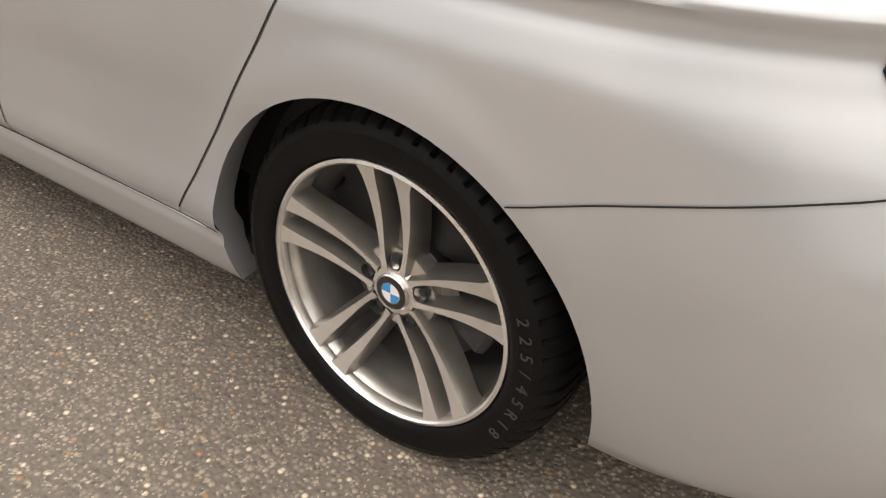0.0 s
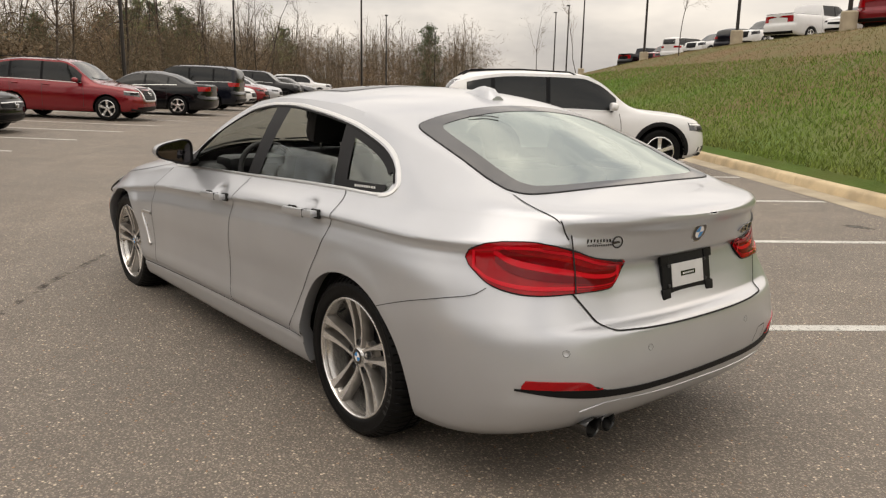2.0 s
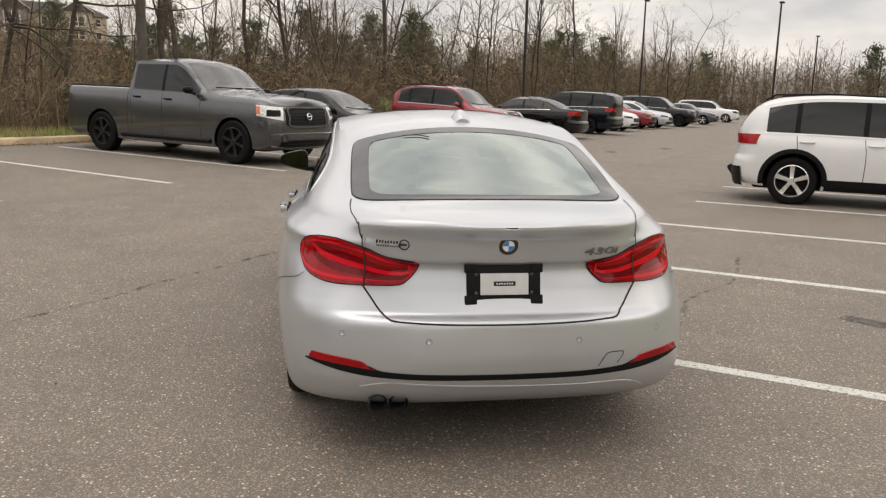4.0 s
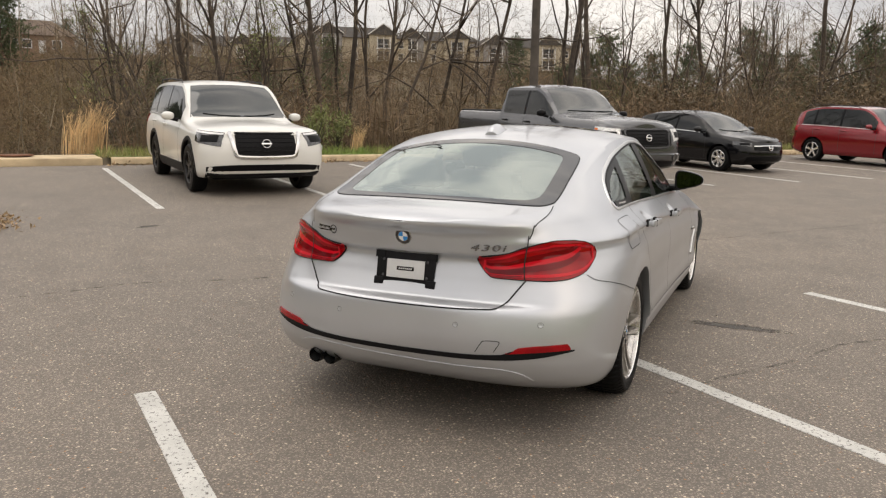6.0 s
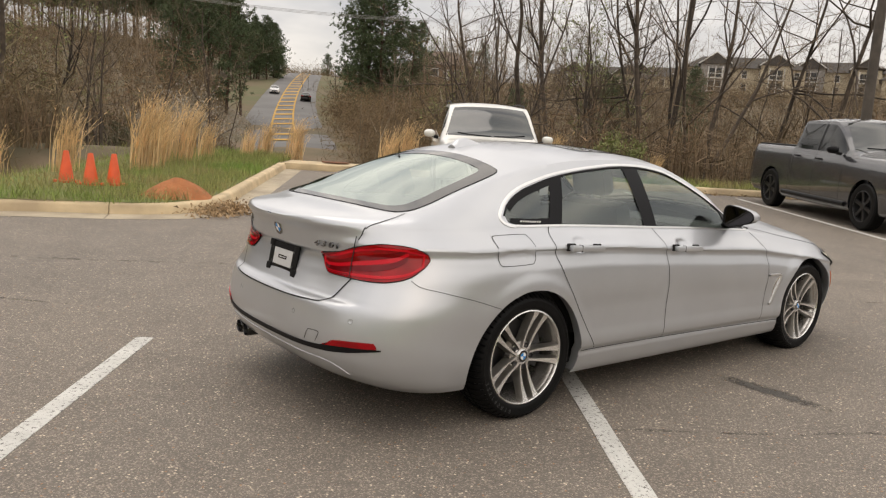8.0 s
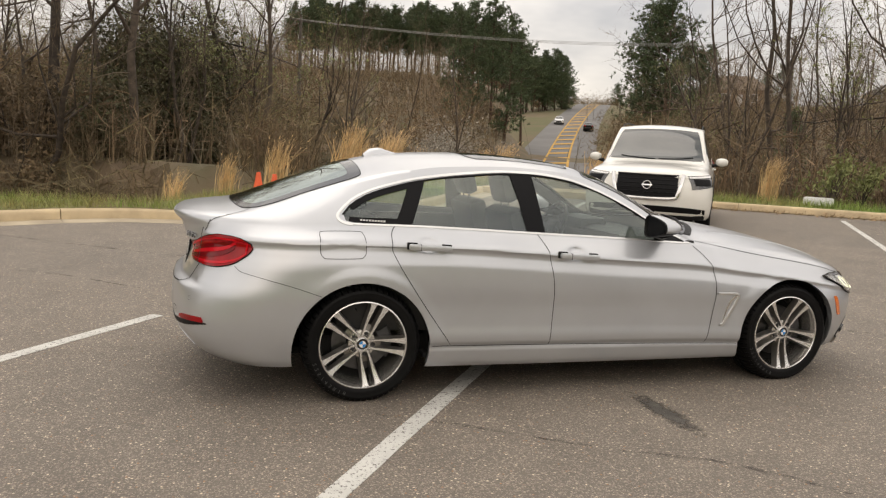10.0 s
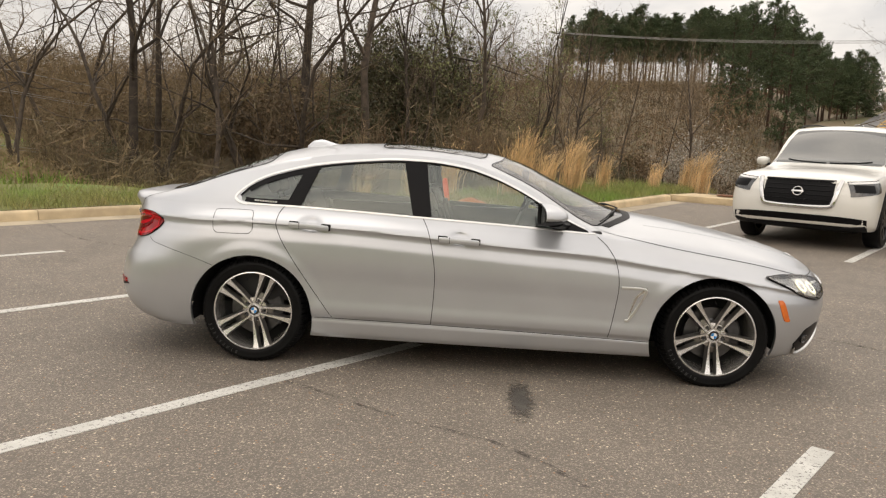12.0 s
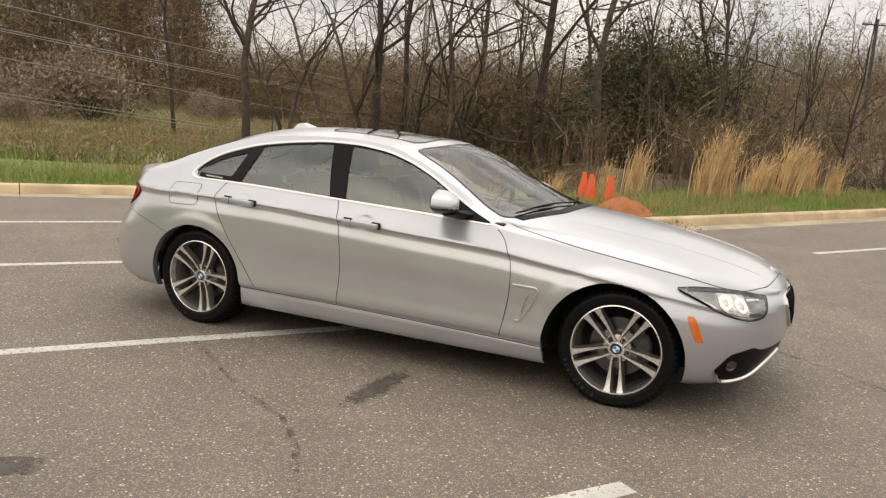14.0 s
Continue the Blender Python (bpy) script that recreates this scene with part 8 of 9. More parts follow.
# tall pines and bare trees beside the far road
for az, r, k, top in ((57.3, 125, 3, 24.5), (56.5, 122, 2, 26.5), (57.9, 130, 2, 25.0), (54.3, 118, 3, 17.0), (53.7, 126, 2, 18.5), (55.4, 128, 3, 19.0), (50.0, 150, 3, 17.0), (49.0, 146, 3, 18.0)):
    x, y = polar(az, r)
    stand("pine_tree", "tall dense pine standing beside the far road", "pine", "pines beside the road", PINES[k], x, y, rng.uniform(0, 360), (top - land_z(x, y)) / (14 if k == 2 else 10))
for az, r, sc in ((59.6, 150, 1.25), (59.0, 140, 1.15), (53.0, 135, 1.3), (61.6, 160, 1.0)):
    tree_at(az, r, TREES[2], sc)

for k in range(20):
    q = lot(rng.uniform(26, 42), rng.uniform(44, 104))
    stand("pine_tree", "dark green pine standing behind bare trees", "pine", "scattered pines", PINES[3], q.x, q.y, rng.uniform(0, 360), rng.uniform(0.55, 0.85))

CEDAR = [shrub(51, 4.2, 2.6, M_CEDAR, 13000, 0.036), shrub(52, 2.2, 2.0, M_BRIAR, 1200, 0.07)]
for az, r, k, sc in ((93.4, 28, 0, 1.58), (95.7, 29, 0, 1.5), (91.8, 29.5, 0, 1.3), (94.6, 27.2, 0, 1.25), (87, 33, 0, 0.8), (49, 29, 0, 0.75), (12, 40, 0, 0.8), (6.5, 42, 0, 0.85), (-0.5, 46, 0, 0.8)):
    x, y = polar(az, r)
    stand("cedar_bush", "dark green cedar bush among bare brush", "bush", "cedar bushes", CEDAR[k], x, y, rng.uniform(0, 360), sc)
WILD = [shrub(54, 2.4, 2.2, M_CEDAR, 4200, 0.045), shrub(55, 2.2, 2.6, M_BRUSH, 3600, 0.05), shrub(56, 1.8, 2.4, M_BRIAR, 3600, 0.05), shrub(57, 2.6, 1.8, M_HAZE, 3600, 0.05)]
WILD_LABEL = ["dark olive evergreen shrub in the brush", "tangled russet-brown bush in the brush", "green-brown briar bush under bare trees", "dense dark brown bush of fine twigs"]
for k in range(64):
    if k < 30:
        az = rng.uniform(84, 122)
        x, y = polar(az, (30 if 90.5 < az < 97.5 else 19) + 20 * rng.random())
    elif k < 54:
        q = lot(16.6 + 14 * rng.random() ** 1.3, rng.uniform(2.5, 44))
        x, y = q.x, q.y
    else:
        x, y = polar(rng.uniform(70, 86), 30 + 45 * rng.random())
    j = rng.randrange(4)
    stand("wild_shrub", WILD_LABEL[j], "bush", "shrubs in the brush", WILD[j], x, y, rng.uniform(0, 360), rng.uniform(0.6, 1.25), sz=rng.uniform(0.8, 1.2))
YOUNG = shrub(53, 1.7, 1.0, M_BUD, 700, 0.05)
for s, v in ((15.2, 6.6), (15.6, 7.3), (15.0, 25.8), (15.4, 34.5)):
    p = lot(s, v)
    stand("green_shrub", "small fresh green shrub behind the kerb", "bush", "green shrubs", YOUNG, p.x, p.y, rng.uniform(0, 360), rng.uniform(0.45, 0.7), sz=1.3)
BLOOM = material("grey_white_blossom", (0.33, 0.30, 0.25), 0.9, island=0.3, vary=0.2, scale=2)
for az, r, sc in ((72.5, 46, 1.5), (70.8, 52, 1.2), (74.0, 50, 1.0)):
    x, y = polar(az, r)
    stand("blossoming_bush", "pale blossoming bush on the brushy slope", "bush", "", shrub(int(az * 10), 2.6, 3.0, BLOOM, 4200, 0.036), x, y, 0, sc)

# brush: countless stems over the dip and the slopes, one object a zone
def brush(name, label, mat, n, place, h0, h1, width, lean, seed, per=1, arch=0.3, sides=3):
    g = np.random.default_rng(seed)
    tri = []
    for _ in range(n):
        x, y = place(g)
        z = land_z(x, y)
        tall = g.uniform(0.55, 1.0)
        for _ in range(per):
            bx, by = x + g.normal(0, 0.25), y + g.normal(0, 0.25)
            h = h0 + (h1 - h0) * tall * g.random()
            a = g.uniform(0, TAU)
            d = np.array([math.cos(a), math.sin(a)]) * h * abs(g.normal(0, lean))
            p0, p1, p2 = np.array([bx, by, z - 0.05]), np.array([bx + d[0] * 0.4, by + d[1] * 0.4, z + h * 0.62]), np.array([bx + d[0], by + d[1], z + h * g.uniform(1 - arch, 1.0)])
            b = a + math.pi / 2 + g.normal(0, 0.8)
            w = np.array([math.cos(b), math.sin(b), 0]) * width * g.uniform(0.5, 1.2)
            tri += [[p0 - w, p0 + w, p1 + w * 0.6], [p0 - w, p1 + w * 0.6, p1 - w * 0.6], [p1 - w * 0.6, p1 + w * 0.6, p2]]
            for _ in range(sides):
                t = g.uniform(0.2, 1.0)
                q = p0 + (p1 - p0) * t / 0.6 if t < 0.6 else p1 + (p2 - p1) * (t - 0.6) / 0.4
                e = q + g.normal(0, 0.24 * h * (1.15 - 0.6 * t), 3) * np.array([1, 1, 0.6]) + np.array([0, 0, 0.10 * h])
                u = g.normal(0, width * 0.65, 3)
                tri.append([q - u, q + u, e])
    s = Soup()
    s.tris(np.array(tri))
    ob = part_mesh(name, s.mesh(name, mat), None, smooth=False)
    return tagged(ob, label, "undergrowth", kind="stuff")


def canopy(name, label, mat, n, place, h0, h1, length, width, seed, clump=0.8):
    """Fine twigs of a thicket seen from afar, loosely gathered in clumps over the land."""
    g = np.random.default_rng(seed)
    m = n // 24
    c = np.array([(*place(g), 0.0) for _ in range(m)])
    c[:, 2] = [land_z(x, y) for x, y, _ in c]
    c[:, 2] += h0 + (h1 - h0) * g.random(m) ** 1.5
    p = np.repeat(c, 24, axis=0) + g.normal(0, clump, (m * 24, 3))
    d = g.normal(0, 1, p.shape) + np.array([0, 0, 0.5])
    d *= (length * g.uniform(0.4, 1.2, len(p)) / np.linalg.norm(d, axis=1))[:, None]
    w = np.cross(d, g.normal(0, 1, p.shape))
    w *= (width * g.uniform(0.5, 1.3, len(p)) / np.linalg.norm(w, axis=1))[:, None]
    s = Soup()
    s.tris(np.stack([p - w, p + w, p + d], axis=1))
    return tagged(part_mesh(name, s.mesh(name, mat), None, smooth=False), label, "undergrowth", kind="stuff")


def ring_place(az0, az1, r0, r1, power=1.0):
    def f(g):
        az = g.uniform(az0, az1)
        return polar(az, r0 + (r1 - r0) * g.random() ** power)
    return f


def glade(place):
    """The same, but thinner in front of the cedars."""
    def f(g):
        for _ in range(3):
            x, y = place(g)
            if y > 29 or not 90.5 < math.degrees(math.atan2(y, x + 1)) < 97.5:
                break
        return x, y
    return f


def lot_place(s0, s1, v0, v1):
    def f(g):
        p = lot(g.uniform(s0, s1), g.uniform(v0, v1))
        return p.x, p.y
    return f


brush("brown_undergrowth", "tangled brown undergrowth in the wooded dip", M_BRUSH, 5000, lot_place(16.0, 36, 2.0, 46), 0.6, 3.2, 0.013, 0.45, 61, 4)
brush("briar_undergrowth", "dense briars and brown stems below the trees", M_BRIAR, 3800, glade(ring_place(84, 124, 16.5, 44)), 0.5, 3.2, 0.014, 0.55, 62, 4)
brush("slope_undergrowth", "brown brush on the valley slopes", M_BRUSH, 4200, ring_place(68, 104, 22, 150, 0.8), 0.8, 3.0, 0.030, 0.5, 63, 4)
brush("far_undergrowth", "distant grey-brown brush on the hillside", M_BRUSH, 4200, ring_place(-6, 58, 34, 130, 0.9), 0.8, 2.5, 0.034, 0.5, 64, 4)
brush("field_undergrowth", "low dead brush across the scrub field", M_DEADGRASS, 6000, ring_place(119, 165, 14, 66), 0.2, 0.75, 0.012, 0.6, 65, 4)
brush("east_undergrowth", "brown brush along the edge of the car park", M_BRUSH, 2800, lot_place(16.5, 34, 46, 150), 0.8, 2.8, 0.030, 0.45, 66, 4)
brush("pale_stems", "pale dead stems leaning over the brush", M_PALETWIG, 330, lot_place(15.6, 24, 2, 40), 1.2, 3.4, 0.008, 0.55, 67, 1, sides=2)
brush("pale_stems_west", "pale dead stems leaning over the brush", M_PALETWIG, 240, ring_place(70, 122, 16, 30), 1.0, 3.2, 0.008, 0.6, 68, 1, sides=2)
canopy("dip_thicket", "brown thicket of fine twigs in the wooded dip", M_HAZE, 60000, ring_place(-4, 57, 27, 60), 0.3, 3.6, 0.55, 0.011, 161)
canopy("west_thicket", "brown thicket of fine twigs below the bare trees", M_HAZE, 70000, glade(ring_place(84, 123, 24, 60)), 0.3, 4.4, 0.6, 0.013, 162)
canopy("valley_thicket", "brown brush crowns over the valley slope", M_HAZE, 60000, ring_place(70, 104, 50, 190), 0.3, 5.0, 1.0, 0.028, 163, 1.2)
canopy("hill_thicket", "brown brush crowns over the far hillside", M_HAZE, 60000, ring_place(-8, 57, 55, 150), 0.3, 2.0, 1.0, 0.030, 164, 1.2)
canopy("field_wood", "dark bare wood closing the scrub field", M_HAZE, 120000, ring_place(131, 168, 60, 100), 0.3, 15, 1.3, 0.034, 165, 1.5)
canopy("low_wood", "dense brown bare wood beyond the brush", M_HAZE, 110000, ring_place(98, 133, 66, 106), 0.3, 5.0, 1.2, 0.034, 174, 1.4)
canopy("ridge_wood", "bare wood along the ridge above the field", M_HAZE, 50000, ring_place(84, 150, 110, 200), 0.3, 7, 1.6, 0.045, 166, 1.8)
canopy("east_thicket", "brown haze of bare crowns at the far end of the car park", M_BRUSH, 110000, lot_place(-12, 46, 112, 165), 0.3, 6.5, 1.1, 0.020, 168, 1.3)
canopy("edge_thicket", "dark bare thicket along the edge of the car park", M_BRUSH, 120000, lot_place(17, 42, 34, 114), 0.3, 4.8, 0.9, 0.017, 169, 1.1)
canopy("upper_twigs_west", "fine bare twig haze over the western brush", M_TWIG, 34000, ring_place(86, 115, 27, 62), 3.5, 9.5, 0.55, 0.0065, 170, 1.0)
canopy("upper_twigs_north", "fine bare twig haze over the wooded dip", M_TWIG, 50000, ring_place(-4, 50, 30, 64), 3.0, 8.5, 0.55, 0.0065, 171, 1.0)
canopy("crest_wood", "bare wood on the crest behind the far road", M_HAZE, 70000, ring_place(55, 70, 238, 290), 0.2, 5.5, 1.2, 0.055, 167, 1.3)

canopy("roadside_thicket", "brown thicket beside the pine at the far road", M_HAZE, 42000, ring_place(48, 59.0, 46, 100), 0.3, 3.4, 0.8, 0.016, 172, 1.2)

canopy("roadside_brush", "brown brush along the far road", M_HAZE, 40000, ring_place(55.5, 60.0, 78, 210), 0.3, 3.6, 0.9, 0.030, 173, 1.2)

brush("leaning_stems", "pale dead stems leaning out behind the kerb", M_PALETWIG, 11, ring_place(56.0, 61.5, 17.6, 19.6), 2.4, 4.2, 0.011, 0.42, 175, 1, sides=1)

# far woods on the skyline
FAR = bare_tree(71, 13, 0.05, 0.7, far=True)


def far_wood(name, label, n, place, seed, s0=0.7, s1=1.15):
    g = np.random.default_rng(seed)
    src = [(np.array([v.co[:] for v in me.vertices]), [tuple(p.vertices) for p in me.polygons]) for _, me in FAR]
    vs, fs, k = [], [], 0
    for _ in range(n):
        x, y = place(g)
        a, sc = g.uniform(0, TAU), g.uniform(s0, s1)
        rot = np.array([[math.cos(a), -math.sin(a), 0], [math.sin(a), math.cos(a), 0], [0, 0, g.uniform(0.8, 1.15)]])
        off = np.array([x, y, land_z(x, y)])
        for v, f in src:
            vs.append(v @ rot.T * sc + off)
            fs += [tuple(i + k for i in p) for p in f]
            k += len(v)
    me = bpy.data.meshes.new(name)
    me.from_pydata(np.concatenate(vs).tolist(), [], fs)
    me.update()
    me.materials.append(M_TWIG)
    return tagged(part_mesh(name, me, None, smooth=False), label, "woods", kind="stuff")


far_wood("hillside_woods", "bare woods on the rising hillside", 70, lambda g: ring_place(*((-6, 15, 48, 125, 0.9) if g.random() < 0.5 else (34, 57, 48, 125, 0.9)))(g), 81, 0.6, 1.0)
far_wood("slope_woods", "bare trees over the brushy slope", 60, ring_place(70, 100, 60, 190, 0.8), 82, 0.45, 0.8)
far_wood("west_woods", "bare woods behind the scrub field", 70, ring_place(131, 165, 64, 100), 83, 0.9, 1.35)
far_wood("east_woods", "bare woods closing the far end of the car park", 190, lambda g: (lambda p: (p.x, p.y))(lot(g.uniform(-10, 45), g.uniform(112, 175))), 84, 0.55, 0.85)

# low house on the hillside beyond the brush
M_TANBRICK = material("tan_brick_wall", (0.30, 0.20, 0.14), 0.9, tint=(0.24, 0.16, 0.12), scale=1.5, bump=0.3, bump_scale=14)
M_BROWNROOF = material("brown_roof_shingles", (0.17, 0.125, 0.095), 0.92, tint=(0.13, 0.10, 0.08), scale=2.0, bump=0.3, bump_scale=8)


def low_house(az, r, length, depth, floor_z, turn):
    """A single-storey house with a hipped roof, windows and a door."""
    x, y = polar(az, r)
    house = tagged(empty("house", pose(x, y, floor_z, 0, 0, turn)), "low tan house with a brown hipped roof", "house")
    bm = bmesh.new()
    add_box(bm, 0, 0, 0.4, length, depth, 5.2)
    part("wall", bm, M_TANBRICK, house, smooth=False)
    bm = bmesh.new()
    e = 0.5
    low = [bm.verts.new(p) for p in ((-length / 2 - e, -depth / 2 - e, 2.9), (length / 2 + e, -depth / 2 - e, 2.9), (length / 2 + e, depth / 2 + e, 2.9), (-length / 2 - e, depth / 2 + e, 2.9))]
    top = [bm.verts.new(p) for p in ((-length / 2 + depth * 0.45, 0, 5.6), (length / 2 - depth * 0.45, 0, 5.6))]
    for f in ((low[0], low[1], top[1], top[0]), (low[2], low[3], top[0], top[1]), (low[1], low[2], top[1]), (low[3], low[0], top[0]), low[::-1]):
        bm.faces.new(f)
    bmesh.ops.recalc_face_normals(bm, faces=bm.faces)
    part("roof", bm, M_BROWNROOF, house, smooth=False)
    for q in (-0.32, -0.14, 0.26):
        bm = bmesh.new()
        add_box(bm, q * length, -depth / 2 - 0.02, 1.5, 1.5, 0.12, 1.5)
        frame_ob = part("window", bm, M_PLAINWHITE, house, smooth=False)
        bm = bmesh.new()
        add_box(bm, q * length, -depth / 2 - 0.07, 1.5, 1.2, 0.06, 1.2)
        part("pane", bm, M_CARLENS, frame_ob, smooth=False)
    bm = bmesh.new()
    add_box(bm, 0.06 * length, -depth / 2 - 0.02, 1.05, 1.0, 0.12, 2.1)
    part("door", bm, M_PLAINWHITE, house, smooth=False)


low_house(51.9, 146, 11.0, 7.0, 10.6, -38)

# heaps of cut brush in the field
M_VINE = material("grey_brown_vines", (0.29, 0.225, 0.165), 0.92, tint=(0.19, 0.15, 0.105), scale=0.9, island=0.4)
for x, y, sc in ((-33.8, 26.9, 1.7), (-36.6, 25.2, 1.45), (-38.5, 30.5, 0.9), (-34.5, 38.5, 0.85), (-37.6, 40.0, 0.95), (-40.5, 24.5, 1.1), (-30.0, 19.5, 0.8)):
    stand("brush_heap", "rounded heap of grey-brown vines in the field", "bush", "brush heaps", shrub(int(-x * 10), 1.9, 2.6, M_VINE, 8000, 0.040), x, y, 0, sc)


# grass
def grass(name, label, mat, n, place, h0, h1, width, seed, ok=None):
    g = np.random.default_rng(seed)
    tri = []
    while len(tri) < n:
        x, y = place(g)
        if ok and not ok(x, y):
            continue
        z = land_z(x, y)
        h = g.uniform(h0, h1)
        a = g.uniform(0, TAU)
        w = np.array([math.cos(a), math.sin(a), 0]) * width * g.uniform(0.6, 1.3)
        tip = np.array([x + g.normal(0, 0.45 * h), y + g.normal(0, 0.45 * h), z + h])
        base = np.array([x, y, z - 0.01])
        tri.append([base - w, base + w, tip])
    s = Soup()
    s.tris(np.array(tri))
    return tagged(part_mesh(name, s.mesh(name, mat), None, smooth=False), label, "grass", kind="stuff")


def verge_place(g):
    s = g.uniform(-9, 17)
    o = abs(g.normal(0, 1.7)) + 0.16
    p = lot(s, island_edge(s) - o)
    return p.x, p.y


grass("verge_grass", "short green grass behind the kerb", M_GRASS, 42000, verge_place, 0.05, 0.22, 0.006, 91, lambda x, y: off_lot(*lot_sv(x, y)) > 0.17)
grass("far_verge_grass", "green weeds behind the far kerb", M_GRASS, 26000, lambda g: (lambda p: (p.x, p.y))(lot(13.82 + abs(g.normal(0, 0.9)), g.uniform(1.3, 60))), 0.06, 0.26, 0.009, 92)
grass("field_grass", "green and dead grass over the scrub field", M_HILLGRASS, 22000, ring_place(119, 162, 14, 64, 1.2), 0.10, 0.40, 0.02, 94)
grass("bank_grass", "lush green grass at the foot of the bank", M_HILLGRASS, 120000, lambda g: (lambda p: (p.x, p.y))(lot(-5.85 - 6.5 * g.random() ** 1.2, -4 + 62 * g.random() ** 1.3)), 0.04, 0.13, 0.014, 93)
grass("dry_bank_grass", "dry olive and brown grass higher on the bank", M_DRYBANK, 60000, lambda g: (lambda p: (p.x, p.y))(lot(-9.6 - 9.5 * g.random(), -4 + 62 * g.random() ** 1.3)), 0.03, 0.09, 0.014, 95)
# turf under the blades
M_BANKTURF = material("bank_turf", (0.085, 0.155, 0.018), 0.95, tint=(0.135, 0.100, 0.032), scale=0.16, bump=0.8, bump_scale=25, detail=9)


def turf(name, label, rows, mat=M_TURF):
    bm = bmesh.new()
    add_grid(bm, rows)
    bmesh.ops.recalc_face_normals(bm, faces=bm.faces)
    tagged(part(name, bm, mat), label, "grass", kind="structure")


def on_land(s, v, h=0.012):
    p = lot(s, v)
    return Vector((p.x, p.y, land_z(p.x, p.y) + h))


M_BANKTOP = material("dry_bank_turf", (0.115, 0.112, 0.032), 0.95, tint=(0.165, 0.105, 0.046), scale=0.35, bump=0.8, bump_scale=25, detail=9)
turf("grass_bank", "lush green turf at the foot of the bank", [[on_land(-5.80 - 14 * max(i, 0.1) / 28, -8 + 98 * (k / 60) ** 1.4, 0.012 if i else -0.16) for k in range(61)] for i in range(12)], M_BANKTURF)
turf("grass_bank_top", "dry brown and olive turf higher on the bank", [[on_land(-5.80 - 14 * i / 28, -8 + 98 * (k / 60) ** 1.4, 0.018 if i > 9 else -0.03) for k in range(61)] for i in range(9, 29)], M_BANKTOP)
turf("grass_verge", "patchy turf between kerb and wood", [[on_land(s, island_edge(s) - 0.18 - 7 * (i / 24) ** 1.4, 0.012 if i < 22 else -0.12 * (i - 21)) for s in [-12 + 25.4 * k / 90 for k in range(91)]] for i in range(25)])
turf("grass_strip", "narrow turf strip behind the far kerb", [[on_land(13.80 + 1.8 * i / 6, 1.55 + 88 * k / 80) for k in range(81)] for i in range(7)])


bm = bmesh.new()
field_rows = []
for i in range(26):
    r = 12.6 + 55.4 * i / 25
    field_rows.append([(x, y, land_z(x, y) + (0.05 if i else -0.6)) for x, y in (polar(117 + 50 * k / 40, r) for k in range(41))])
add_grid(bm, field_rows)
bmesh.ops.recalc_face_normals(bm, faces=bm.faces)
tagged(part("grass_field", bm, M_FIELD), "rough tan and green field behind the verge", "grass", kind="structure")


def straw_tuft(seed, n=130, h=1.15):
    g = np.random.default_rng(seed)
    tri = []
    for _ in range(n):
        bx, by = g.normal(0, 0.11, 2)
        hh = h * g.uniform(0.45, 1.08)
        a = g.uniform(0, TAU)
        d = np.array([math.cos(a), math.sin(a), 0]) * hh * abs(g.normal(0.16, 0.20))
        d = d * 0.75 + np.array([0.20 * hh, 0, 0])
        p0 = np.array([bx, by, -0.02])
        p1, p2 = p0 + d * 0.32 + [0, 0, hh * 0.62], p0 + d + [0, 0, hh * 0.97]
        b = g.uniform(0, TAU)
        w = np.array([math.cos(b), math.sin(b), 0]) * 0.007
        tri += [[p0 - w, p0 + w, p1 + w], [p0 - w, p1 + w, p1 - w], [p1 - w, p1 + w, p2]]
        for k in range(6):
            c = p1 + (p2 - p1) * g.uniform(0.0, 1.0)
            e = c + (p2 - p1) * 0.16 + g.normal(0, 0.022, 3)
            q = g.normal(0, 0.0035, 3)
            tri.append([c - q, c + q, e])
    s = Soup()
    s.tris(np.array(tri))
    return s.mesh("blade_clump", M_STRAW)


STRAW = [straw_tuft(101), straw_tuft(102, 160, 1.3), straw_tuft(103, 110, 0.95)]
spots = [(9.6, -3.4), (10.4, -3.5), (11.3, -3.6), (8.9, -4.4), (12.1, -3.3), (12.6, -4.0), (13.4, -3.2), (14.2, -4.3),
         (8.6, -6.6), (9.6, -6.0), (15.6, -1.5), (15.9, 0.9), (16.3, 1.4), (15.8, 5.4), (16.4, 8.2), (16.0, 13.0), (17.0, -2.4), (15.2, -2.6)]
for i, (s, v) in enumerate(spots):
    p = lot(s + rng.uniform(-0.15, 0.15), v + rng.uniform(-0.15, 0.15))
    sc = rng.uniform(0.75, 1.15)
    stand("tall_grass_tuft", "golden dry tuft of tall grass on the verge", "grass tuft", "golden grass tufts", [("blade_clump", STRAW[i % 3])], p.x, p.y, -36 + rng.uniform(-35, 35), sc)


# ---------------------------------------------------------------- small things on the verge, poles, buildings, distant road
M_ORANGE = material("traffic_cone_orange", (0.72, 0.10, 0.02), 0.55, vary=0.2, scale=6, bump=0.1, bump_scale=80)
M_CLAY = material("orange_clay", (0.42, 0.16, 0.06), 0.95, vary=0.3, scale=6, bump=0.8, bump_scale=40)
M_POLE = material("weathered_pole", (0.060, 0.050, 0.042), 0.85, tint=(0.10, 0.085, 0.07), scale=3, bump=0.4, bump_scale=40)
M_STEELPOLE = material("bronze_lamp_post", (0.035, 0.030, 0.027), 0.5, 0.4, vary=0.25, scale=4)
M_WIRE = material("power_cable", (0.30, 0.29, 0.28), 0.6)
M_LITTER = material("dry_leaf_litter", (0.42, 0.29, 0.16), 0.9, island=0.45, vary=0.3, scale=8)
